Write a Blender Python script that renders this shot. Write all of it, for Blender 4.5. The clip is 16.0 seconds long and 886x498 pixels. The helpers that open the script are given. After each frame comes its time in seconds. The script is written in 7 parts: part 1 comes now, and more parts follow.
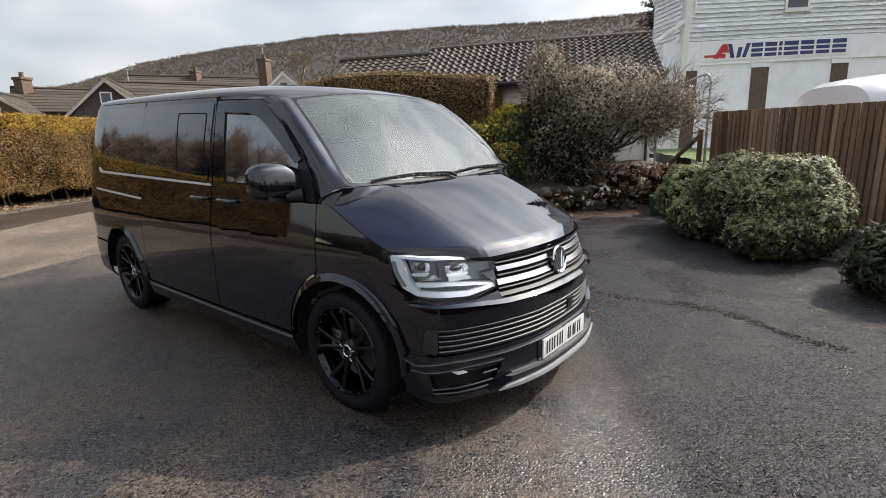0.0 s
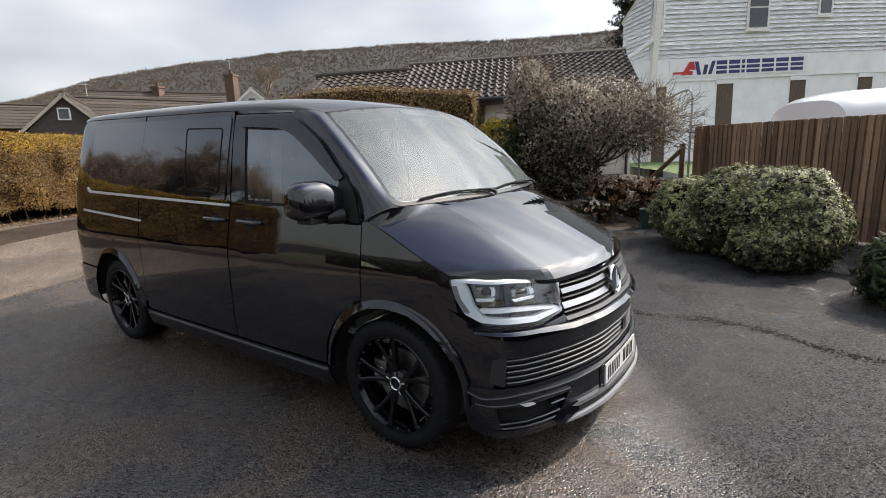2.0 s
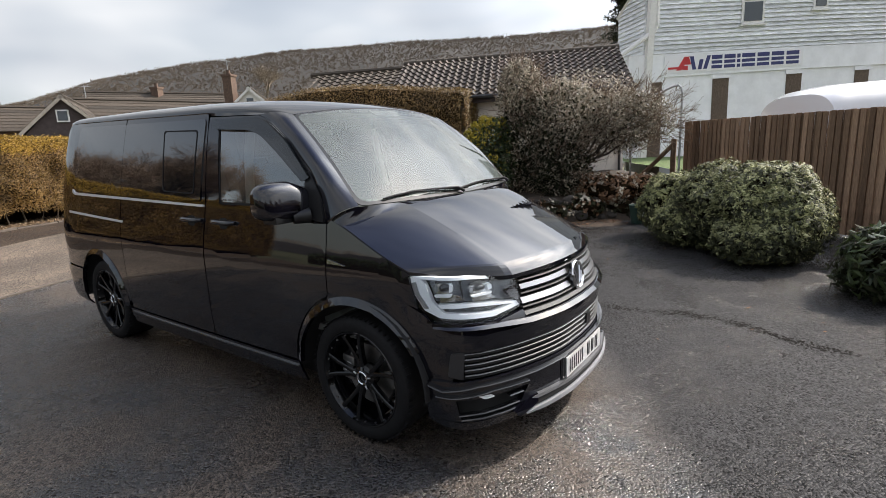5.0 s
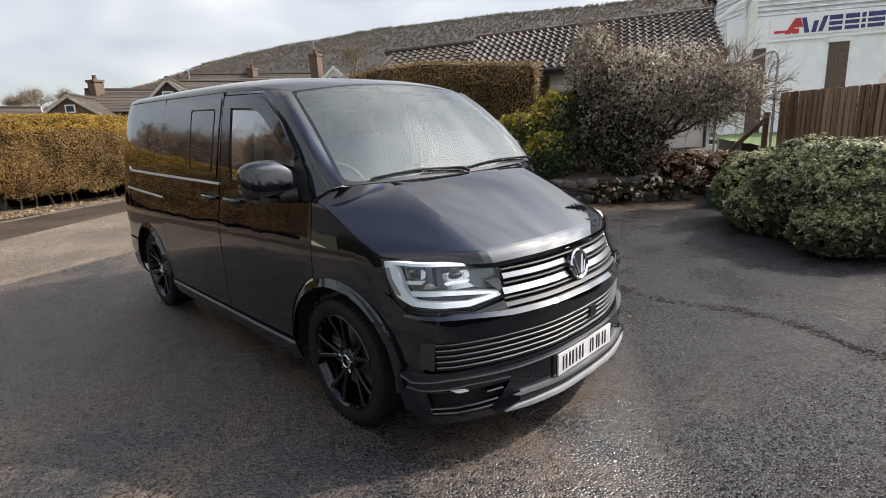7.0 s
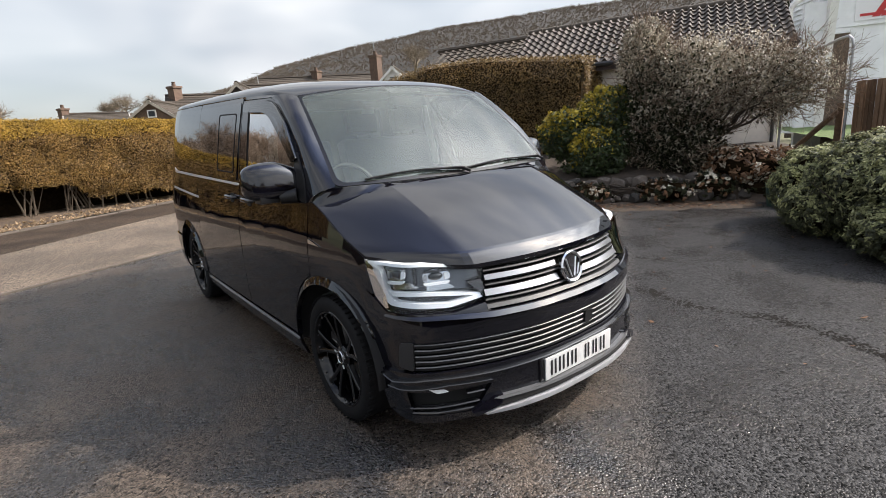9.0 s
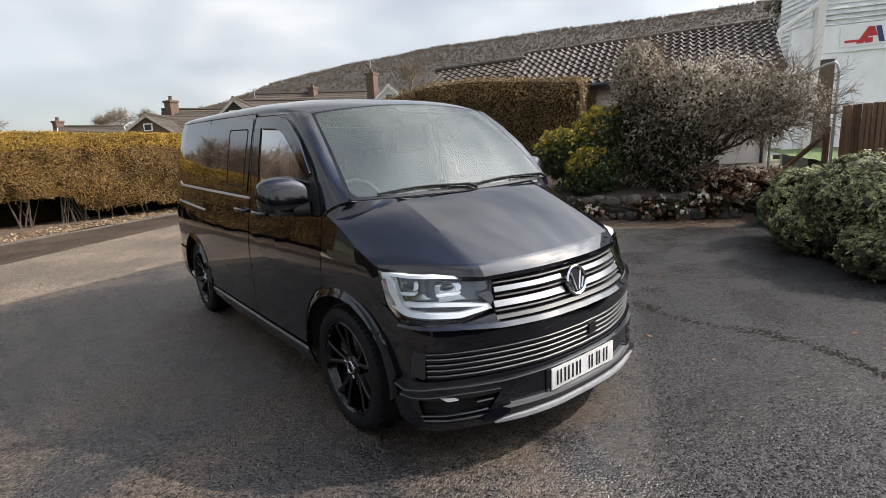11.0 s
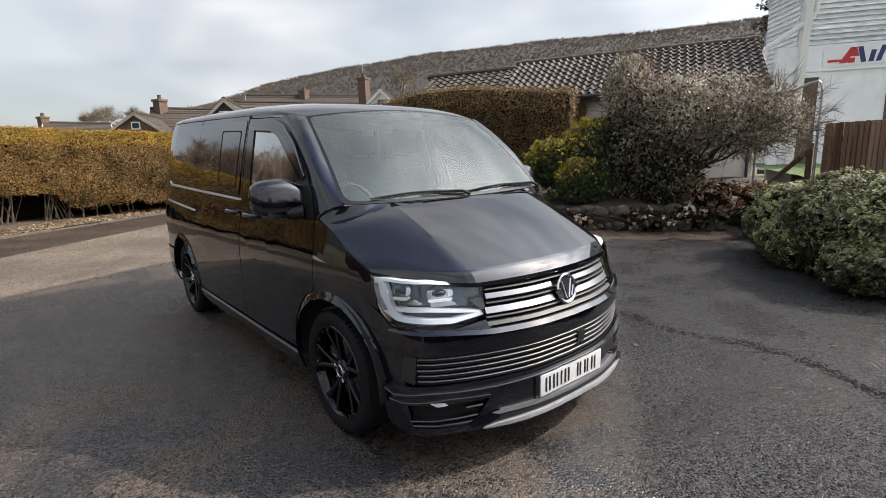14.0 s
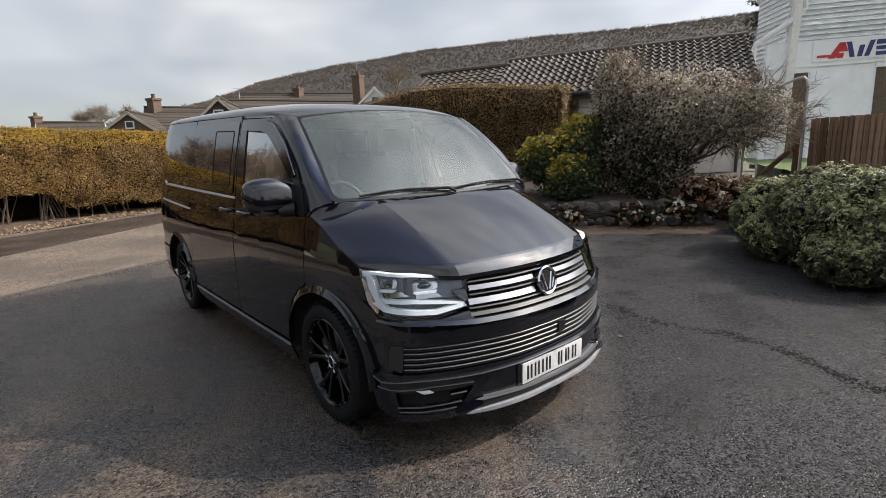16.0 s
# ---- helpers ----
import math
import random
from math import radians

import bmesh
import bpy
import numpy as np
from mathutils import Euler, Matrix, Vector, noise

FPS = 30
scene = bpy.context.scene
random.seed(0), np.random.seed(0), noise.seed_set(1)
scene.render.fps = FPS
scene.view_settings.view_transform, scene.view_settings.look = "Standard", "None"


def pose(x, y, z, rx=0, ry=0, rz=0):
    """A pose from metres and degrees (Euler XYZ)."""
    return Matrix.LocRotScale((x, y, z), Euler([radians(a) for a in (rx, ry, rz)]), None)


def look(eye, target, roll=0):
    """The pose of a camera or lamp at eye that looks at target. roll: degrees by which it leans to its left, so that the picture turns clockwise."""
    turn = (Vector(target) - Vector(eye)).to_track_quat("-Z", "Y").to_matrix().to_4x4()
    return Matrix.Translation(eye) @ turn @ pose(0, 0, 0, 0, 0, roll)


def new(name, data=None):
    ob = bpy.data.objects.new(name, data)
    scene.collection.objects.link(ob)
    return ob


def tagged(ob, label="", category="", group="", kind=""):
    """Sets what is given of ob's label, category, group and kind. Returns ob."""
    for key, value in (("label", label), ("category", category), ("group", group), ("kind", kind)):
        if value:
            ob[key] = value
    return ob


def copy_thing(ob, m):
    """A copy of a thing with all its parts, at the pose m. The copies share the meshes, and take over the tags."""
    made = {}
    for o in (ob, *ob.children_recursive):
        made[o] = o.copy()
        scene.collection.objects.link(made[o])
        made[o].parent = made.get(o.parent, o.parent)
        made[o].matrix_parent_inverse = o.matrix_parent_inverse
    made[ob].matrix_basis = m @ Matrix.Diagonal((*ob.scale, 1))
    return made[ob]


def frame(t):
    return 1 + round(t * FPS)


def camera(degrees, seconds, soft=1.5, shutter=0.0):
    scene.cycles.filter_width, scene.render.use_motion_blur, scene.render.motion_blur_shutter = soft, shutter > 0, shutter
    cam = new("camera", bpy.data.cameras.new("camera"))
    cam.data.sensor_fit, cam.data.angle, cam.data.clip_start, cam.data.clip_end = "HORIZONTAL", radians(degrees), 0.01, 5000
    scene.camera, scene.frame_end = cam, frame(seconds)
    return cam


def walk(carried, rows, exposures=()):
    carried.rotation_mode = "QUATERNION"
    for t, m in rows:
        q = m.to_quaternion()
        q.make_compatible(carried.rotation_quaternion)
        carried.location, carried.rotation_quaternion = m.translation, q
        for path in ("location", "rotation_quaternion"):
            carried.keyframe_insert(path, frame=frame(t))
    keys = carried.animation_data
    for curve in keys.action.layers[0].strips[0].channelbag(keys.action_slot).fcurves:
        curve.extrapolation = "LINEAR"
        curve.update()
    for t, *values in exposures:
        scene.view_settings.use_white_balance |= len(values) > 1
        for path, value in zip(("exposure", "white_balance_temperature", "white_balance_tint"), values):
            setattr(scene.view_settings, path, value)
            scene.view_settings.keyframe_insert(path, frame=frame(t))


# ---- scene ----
cam = camera(82.2, 16.0, 0.75)
PATH = [
    (0, (-2.591, -2.111, 1.525), (-1.087, -0.872, 1.078), -1.5),
    (0.5, (-2.625, -2.012, 1.527), (-1.157, -0.715, 1.124), -0.9),
    (1, (-2.617, -1.868, 1.522), (-1.162, -0.554, 1.126), -0.7),
    (1.5, (-2.631, -1.754, 1.522), (-1.146, -0.476, 1.119), -0.4),
    (2, (-2.72, -1.637, 1.536), (-1.127, -0.495, 1.142), -1.8),
    (2.5, (-2.763, -1.566, 1.533), (-1.162, -0.43, 1.15), -0.9),
    (3, (-2.765, -1.545, 1.531), (-1.166, -0.408, 1.141), -1.0),
    (3.5, (-2.767, -1.569, 1.536), (-1.153, -0.46, 1.133), -1.7),
    (4, (-2.758, -1.642, 1.539), (-1.134, -0.539, 1.16), -2.1),
    (4.2, (-2.746, -1.697, 1.543), (-1.126, -0.588, 1.16), -2.5),
    (6.3, (-2.372, -1.955, 1.522), (-0.886, -0.701, 1.056), -3.0),
    (6.5, (-2.317, -1.986, 1.516), (-0.86, -0.7, 1.042), -3.9),
    (7, (-2.226, -2.13, 1.523), (-0.868, -0.74, 1.048), -2.9),
    (7.5, (-2.143, -2.209, 1.513), (-0.775, -0.831, 1.033), -3.7),
    (8, (-2.041, -2.199, 1.508), (-0.681, -0.81, 1.043), -2.3),
    (8.5, (-1.974, -2.282, 1.505), (-0.755, -0.764, 1.046), -2.9),
    (9, (-1.957, -2.372, 1.516), (-0.781, -0.824, 1.047), -3.9),
    (9.2, (-1.964, -2.382, 1.523), (-0.758, -0.845, 1.097), -4.0),
    (11.5, (-2.104, -2.39, 1.526), (-0.886, -0.856, 1.123), -2.8),
    (12, (-2.111, -2.389, 1.523), (-0.866, -0.872, 1.134), -2.2),
    (12.5, (-2.119, -2.39, 1.523), (-0.855, -0.89, 1.134), -0.7),
    (13, (-2.115, -2.397, 1.53), (-0.848, -0.897, 1.153), -1.4),
    (13.5, (-2.119, -2.391, 1.53), (-0.861, -0.883, 1.152), -1.2),
    (14, (-2.115, -2.389, 1.529), (-0.863, -0.878, 1.143), -1.6),
    (14.5, (-2.112, -2.384, 1.53), (-0.856, -0.877, 1.142), -1.8),
    (15, (-2.129, -2.399, 1.531), (-0.887, -0.878, 1.152), -1.8),
    (15.5, (-2.144, -2.441, 1.54), (-0.893, -0.922, 1.186), -2.3),
    (16, (-2.144, -2.515, 1.537), (-0.883, -1.014, 1.139), -2.0),
]
walk(cam, [(t, look(eye, target, roll)) for t, eye, target, roll in PATH], [(0.0, 0.05), (4.0, 0.02), (6.5, 0.12), (9.0, 0.16), (12.0, 0.07), (14.5, 0.04), (15.3, 0.0), (16.0, -0.14)])

# ---- world and sun ----
SUN = Vector((0.99, -0.55, 1.0)).normalized()
world = bpy.data.worlds.new("sky")
scene.world = world
world.use_nodes = True
wt = world.node_tree
wt.nodes.clear()
w_out = wt.nodes.new("ShaderNodeOutputWorld")
w_bg = wt.nodes.new("ShaderNodeBackground")
w_sky = wt.nodes.new("ShaderNodeTexSky")
w_sky.sky_type = "NISHITA"
w_sky.sun_disc = False
w_sky.sun_elevation = math.asin(SUN.z)
w_sky.sun_rotation = math.atan2(SUN.x, SUN.y)
w_sky.dust_density = 2.0
w_co = wt.nodes.new("ShaderNodeTexCoord")
w_map = wt.nodes.new("ShaderNodeMapping")
w_map.inputs["Scale"].default_value = (1.0, 1.0, 2.6)
w_n1 = wt.nodes.new("ShaderNodeTexNoise")
w_n1.inputs["Scale"].default_value = 2.3
w_n1.inputs["Detail"].default_value = 2.5
w_n1.inputs["Roughness"].default_value = 0.55
w_n1.inputs["Distortion"].default_value = 0.4
w_r1 = wt.nodes.new("ShaderNodeValToRGB")
w_r1.color_ramp.elements[0].position = 0.36
w_r1.color_ramp.elements[0].color = (0.62, 0.62, 0.62, 1)
w_r1.color_ramp.elements[1].position = 0.56
w_r1.color_ramp.elements[1].color = (1, 1, 1, 1)
w_n2 = wt.nodes.new("ShaderNodeTexNoise")
w_n2.inputs["Scale"].default_value = 3.4
w_n2.inputs["Detail"].default_value = 2.0
w_r2 = wt.nodes.new("ShaderNodeValToRGB")
w_r2.color_ramp.elements[0].position = 0.32
w_r2.color_ramp.elements[0].color = (5.1, 5.4, 6.05, 1)
w_r2.color_ramp.elements[1].position = 0.66
w_r2.color_ramp.elements[1].color = (7.85, 7.95, 8.3, 1)
w_mix = wt.nodes.new("ShaderNodeMix")
w_mix.data_type = "RGBA"
wt.links.new(w_co.outputs["Generated"], w_map.inputs["Vector"])
wt.links.new(w_map.outputs["Vector"], w_n1.inputs["Vector"])
wt.links.new(w_map.outputs["Vector"], w_n2.inputs["Vector"])
wt.links.new(w_n1.outputs["Fac"], w_r1.inputs["Fac"])
wt.links.new(w_n2.outputs["Fac"], w_r2.inputs["Fac"])
# the sky opens to blue away from the sun
w_cov = wt.nodes.new("ShaderNodeMapRange")
w_cov.inputs["From Min"].default_value = -0.9
w_cov.inputs["From Max"].default_value = 0.1
w_cov.inputs["To Min"].default_value = 0.30
w_cov.inputs["To Max"].default_value = 1.0
w_fac = wt.nodes.new("ShaderNodeMath")
w_fac.operation = "MULTIPLY"
wt.links.new(w_r1.outputs["Color"], w_fac.inputs[0])
wt.links.new(w_cov.outputs["Result"], w_fac.inputs[1])
wt.links.new(w_fac.outputs["Value"], w_mix.inputs["Factor"])
wt.links.new(w_sky.outputs["Color"], w_mix.inputs["A"])
wt.links.new(w_r2.outputs["Color"], w_mix.inputs["B"])
# thin cloud is brighter round the veiled sun
w_dot = wt.nodes.new("ShaderNodeVectorMath")
w_dot.operation = "DOT_PRODUCT"
w_dot.inputs[1].default_value = SUN
w_nrm = wt.nodes.new("ShaderNodeVectorMath")
w_nrm.operation = "NORMALIZE"
wt.links.new(w_co.outputs["Generated"], w_nrm.inputs[0])
wt.links.new(w_nrm.outputs["Vector"], w_dot.inputs[0])
w_r3 = wt.nodes.new("ShaderNodeValToRGB")
for k, (pos, val) in enumerate(((0.0, 0.95), (0.45, 1.0), (0.72, 1.5), (0.87, 3.1), (0.975, 6.5))):
    el = w_r3.color_ramp.elements[k] if k < 2 else w_r3.color_ramp.elements.new(pos)
    el.position = pos
    el.color = (val, val, val * 0.98, 1)
wt.links.new(w_dot.outputs["Value"], w_r3.inputs["Fac"])
wt.links.new(w_dot.outputs["Value"], w_cov.inputs["Value"])
# cloud thins towards the zenith
w_sep = wt.nodes.new("ShaderNodeSeparateXYZ")
wt.links.new(w_nrm.outputs["Vector"], w_sep.inputs["Vector"])
w_r4 = wt.nodes.new("ShaderNodeValToRGB")
for k, (pos, col) in enumerate(((0.60, (1, 1, 1, 1)), (0.86, (0.95, 0.96, 0.98, 1)), (0.955, (0.42, 0.48, 0.66, 1)), (1.0, (0.34, 0.42, 0.66, 1)))):
    el = w_r4.color_ramp.elements[k] if k < 2 else w_r4.color_ramp.elements.new(pos)
    el.position = pos
    el.color = col
wt.links.new(w_sep.outputs["Z"], w_r4.inputs["Fac"])
w_zen = wt.nodes.new("ShaderNodeMix")
w_zen.data_type = "RGBA"
w_zen.blend_type = "MULTIPLY"
w_zen.inputs["Factor"].default_value = 1.0
w_mul = wt.nodes.new("ShaderNodeMix")
w_mul.data_type = "RGBA"
w_mul.blend_type = "MULTIPLY"
w_mul.inputs["Factor"].default_value = 1.0
wt.links.new(w_mix.outputs["Result"], w_mul.inputs["A"])
wt.links.new(w_r3.outputs["Color"], w_mul.inputs["B"])
wt.links.new(w_mul.outputs["Result"], w_zen.inputs["A"])
wt.links.new(w_r4.outputs["Color"], w_zen.inputs["B"])
wt.links.new(w_zen.outputs["Result"], w_bg.inputs["Color"])
w_bg.inputs["Strength"].default_value = 0.127
wt.links.new(w_bg.outputs["Background"], w_out.inputs["Surface"])

sun_data = bpy.data.lights.new("sun", "SUN")
sun_data.energy = 5.0
sun_data.angle = radians(0.7)
sun_data.color = (1.0, 0.90, 0.79)
sun_lamp = new("sun", sun_data)
sun_lamp.matrix_world = look(SUN * 60, (0, 0, 0))

# ---- materials ----
def mat_base(name):
    m = bpy.data.materials.new(name)
    m.use_nodes = True
    nt = m.node_tree
    return m, nt, nt.nodes["Principled BSDF"]


def plain(name, rgb, rough=0.5, metal=0.0, coat=0.0, spec=0.5, vary=0.0, vscale=6.0, bump=0.0, bscale=60.0, emit=0.0):
    """A surface of one colour with optional mottling and fine relief, in object space."""
    m, nt, b = mat_base(name)
    b.inputs["Base Color"].default_value = (*rgb, 1)
    b.inputs["Roughness"].default_value = rough
    b.inputs["Metallic"].default_value = metal
    b.inputs["Coat Weight"].default_value = coat
    b.inputs["Coat Roughness"].default_value = 0.03
    b.inputs["Specular IOR Level"].default_value = spec
    co = nt.nodes.new("ShaderNodeTexCoord")
    if vary:
        n = nt.nodes.new("ShaderNodeTexNoise")
        n.inputs["Scale"].default_value = vscale
        n.inputs["Detail"].default_value = 6
        n.inputs["Roughness"].default_value = 0.65
        r = nt.nodes.new("ShaderNodeValToRGB")
        r.color_ramp.elements[0].position = 0.3
        r.color_ramp.elements[1].position = 0.72
        r.color_ramp.elements[0].color = (*[c * (1 - vary) for c in rgb], 1)
        r.color_ramp.elements[1].color = (*[min(1, c * (1 + vary)) for c in rgb], 1)
        nt.links.new(co.outputs["Object"], n.inputs["Vector"])
        nt.links.new(n.outputs["Fac"], r.inputs["Fac"])
        nt.links.new(r.outputs["Color"], b.inputs["Base Color"])
    if bump:
        n = nt.nodes.new("ShaderNodeTexNoise")
        n.inputs["Scale"].default_value = bscale
        n.inputs["Detail"].default_value = 4
        bp = nt.nodes.new("ShaderNodeBump")
        bp.inputs["Strength"].default_value = bump
        bp.inputs["Distance"].default_value = 0.01
        nt.links.new(co.outputs["Object"], n.inputs["Vector"])
        nt.links.new(n.outputs["Fac"], bp.inputs["Height"])
        nt.links.new(bp.outputs["Normal"], b.inputs["Normal"])
    return m


def pieces(name, low, high, rough=0.8, source="island", bump=0.3, bscale=30.0, grain=(1, 1, 1), spec=0.3):
    """Colour that differs from piece to piece (per loose island or per object), with grain on top."""
    m, nt, b = mat_base(name)
    if source == "island":
        src = nt.nodes.new("ShaderNodeNewGeometry").outputs["Random Per Island"]
    else:
        src = nt.nodes.new("ShaderNodeObjectInfo").outputs["Random"]
    r = nt.nodes.new("ShaderNodeValToRGB")
    r.color_ramp.elements[0].color = (*low, 1)
    r.color_ramp.elements[1].color = (*high, 1)
    nt.links.new(src, r.inputs["Fac"])
    co = nt.nodes.new("ShaderNodeTexCoord")
    mp = nt.nodes.new("ShaderNodeMapping")
    mp.inputs["Scale"].default_value = grain
    n = nt.nodes.new("ShaderNodeTexNoise")
    n.inputs["Scale"].default_value = bscale
    n.inputs["Detail"].default_value = 5
    nt.links.new(co.outputs["Object"], mp.inputs["Vector"])
    nt.links.new(mp.outputs["Vector"], n.inputs["Vector"])
    mx = nt.nodes.new("ShaderNodeMix")
    mx.data_type = "RGBA"
    mx.blend_type = "MULTIPLY"
    mx.inputs["Factor"].default_value = 0.75
    r2 = nt.nodes.new("ShaderNodeValToRGB")
    r2.color_ramp.elements[0].position = 0.25
    r2.color_ramp.elements[0].color = (0.45, 0.45, 0.45, 1)
    r2.color_ramp.elements[1].position = 0.7
    r2.color_ramp.elements[1].color = (1.25, 1.25, 1.25, 1)
    nt.links.new(n.outputs["Fac"], r2.inputs["Fac"])
    nt.links.new(r.outputs["Color"], mx.inputs["A"])
    nt.links.new(r2.outputs["Color"], mx.inputs["B"])
    nt.links.new(mx.outputs["Result"], b.inputs["Base Color"])
    bp = nt.nodes.new("ShaderNodeBump")
    bp.inputs["Strength"].default_value = bump
    bp.inputs["Distance"].default_value = 0.01
    nt.links.new(n.outputs["Fac"], bp.inputs["Height"])
    nt.links.new(bp.outputs["Normal"], b.inputs["Normal"])
    b.inputs["Roughness"].default_value = rough
    b.inputs["Specular IOR Level"].default_value = spec
    return m


def leaf_mat(name, low, high, rough=0.45, trans=0.25):
    """Leaves: colour per leaf, some light through them."""
    m, nt, b = mat_base(name)
    src = nt.nodes.new("ShaderNodeNewGeometry").outputs["Random Per Island"]
    r = nt.nodes.new("ShaderNodeValToRGB")
    r.color_ramp.elements[0].color = (*low, 1)
    r.color_ramp.elements[1].color = (*high, 1)
    nt.links.new(src, r.inputs["Fac"])
    co = nt.nodes.new("ShaderNodeTexCoord")
    n = nt.nodes.new("ShaderNodeTexNoise")
    n.inputs["Scale"].default_value = 1.3
    n.inputs["Detail"].default_value = 4
    nt.links.new(co.outputs["Object"], n.inputs["Vector"])
    r2 = nt.nodes.new("ShaderNodeValToRGB")
    r2.color_ramp.elements[0].position = 0.3
    r2.color_ramp.elements[0].color = (0.6, 0.6, 0.6, 1)
    r2.color_ramp.elements[1].position = 0.7
    r2.color_ramp.elements[1].color = (1.2, 1.2, 1.2, 1)
    nt.links.new(n.outputs["Fac"], r2.inputs["Fac"])
    mx = nt.nodes.new("ShaderNodeMix")
    mx.data_type = "RGBA"
    mx.blend_type = "MULTIPLY"
    mx.inputs["Factor"].default_value = 1.0
    nt.links.new(r.outputs["Color"], mx.inputs["A"])
    nt.links.new(r2.outputs["Color"], mx.inputs["B"])
    nt.links.new(mx.outputs["Result"], b.inputs["Base Color"])
    b.inputs["Roughness"].default_value = rough
    b.inputs["Specular IOR Level"].default_value = 0.4
    if trans:
        t = nt.nodes.new("ShaderNodeBsdfTranslucent")
        nt.links.new(mx.outputs["Result"], t.inputs["Color"])
        ms = nt.nodes.new("ShaderNodeMixShader")
        ms.inputs["Fac"].default_value = trans
        out = nt.nodes["Material Output"]
        nt.links.new(b.outputs["BSDF"], ms.inputs[1])
        nt.links.new(t.outputs["BSDF"], ms.inputs[2])
        nt.links.new(ms.outputs["Shader"], out.inputs["Surface"])
    return m


def glass_mat(name, tint, ior=1.5, gain=1.0, haze=0.0):
    """A thin pane: clear by its tint, glossy by Fresnel, with a pale film of dirt and glare."""
    m, nt, b = mat_base(name)
    nt.nodes.remove(b)
    tr = nt.nodes.new("ShaderNodeBsdfTransparent")
    tr.inputs["Color"].default_value = (*tint, 1)
    gl = nt.nodes.new("ShaderNodeBsdfGlossy")
    gl.inputs["Roughness"].default_value = 0.0
    fr = nt.nodes.new("ShaderNodeFresnel")
    fr.inputs["IOR"].default_value = ior
    mu = nt.nodes.new("ShaderNodeMath")
    mu.operation = "MULTIPLY"
    mu.inputs[1].default_value = gain
    mu.use_clamp = True
    ms = nt.nodes.new("ShaderNodeMixShader")
    nt.links.new(fr.outputs["Fac"], mu.inputs[0])
    nt.links.new(mu.outputs["Value"], ms.inputs["Fac"])
    if haze:
        # pale diffuse share puts glare as well as dirt into the pane's colour
        df = nt.nodes.new("ShaderNodeBsdfDiffuse")
        df.inputs["Color"].default_value = (0.25, 0.29, 0.262, 1)
        co = nt.nodes.new("ShaderNodeTexCoord")
        n = nt.nodes.new("ShaderNodeTexNoise")
        n.inputs["Scale"].default_value = 3.0
        n.inputs["Detail"].default_value = 5
        nt.links.new(co.outputs["Object"], n.inputs["Vector"])
        dr = nt.nodes.new("ShaderNodeMapRange")
        dr.inputs["From Min"].default_value = 0.3
        dr.inputs["From Max"].default_value = 0.7
        dr.inputs["To Min"].default_value = haze * 0.75
        dr.inputs["To Max"].default_value = haze * 1.25
        nt.links.new(n.outputs["Fac"], dr.inputs["Value"])
        md = nt.nodes.new("ShaderNodeMixShader")
        nt.links.new(dr.outputs["Result"], md.inputs["Fac"])
        nt.links.new(tr.outputs["BSDF"], md.inputs[1])
        nt.links.new(df.outputs["BSDF"], md.inputs[2])
        nt.links.new(md.outputs["Shader"], ms.inputs[1])
    else:
        nt.links.new(tr.outputs["BSDF"], ms.inputs[1])
    nt.links.new(gl.outputs["BSDF"], ms.inputs[2])
    nt.links.new(ms.outputs["Shader"], nt.nodes["Material Output"].inputs["Surface"])
    return m


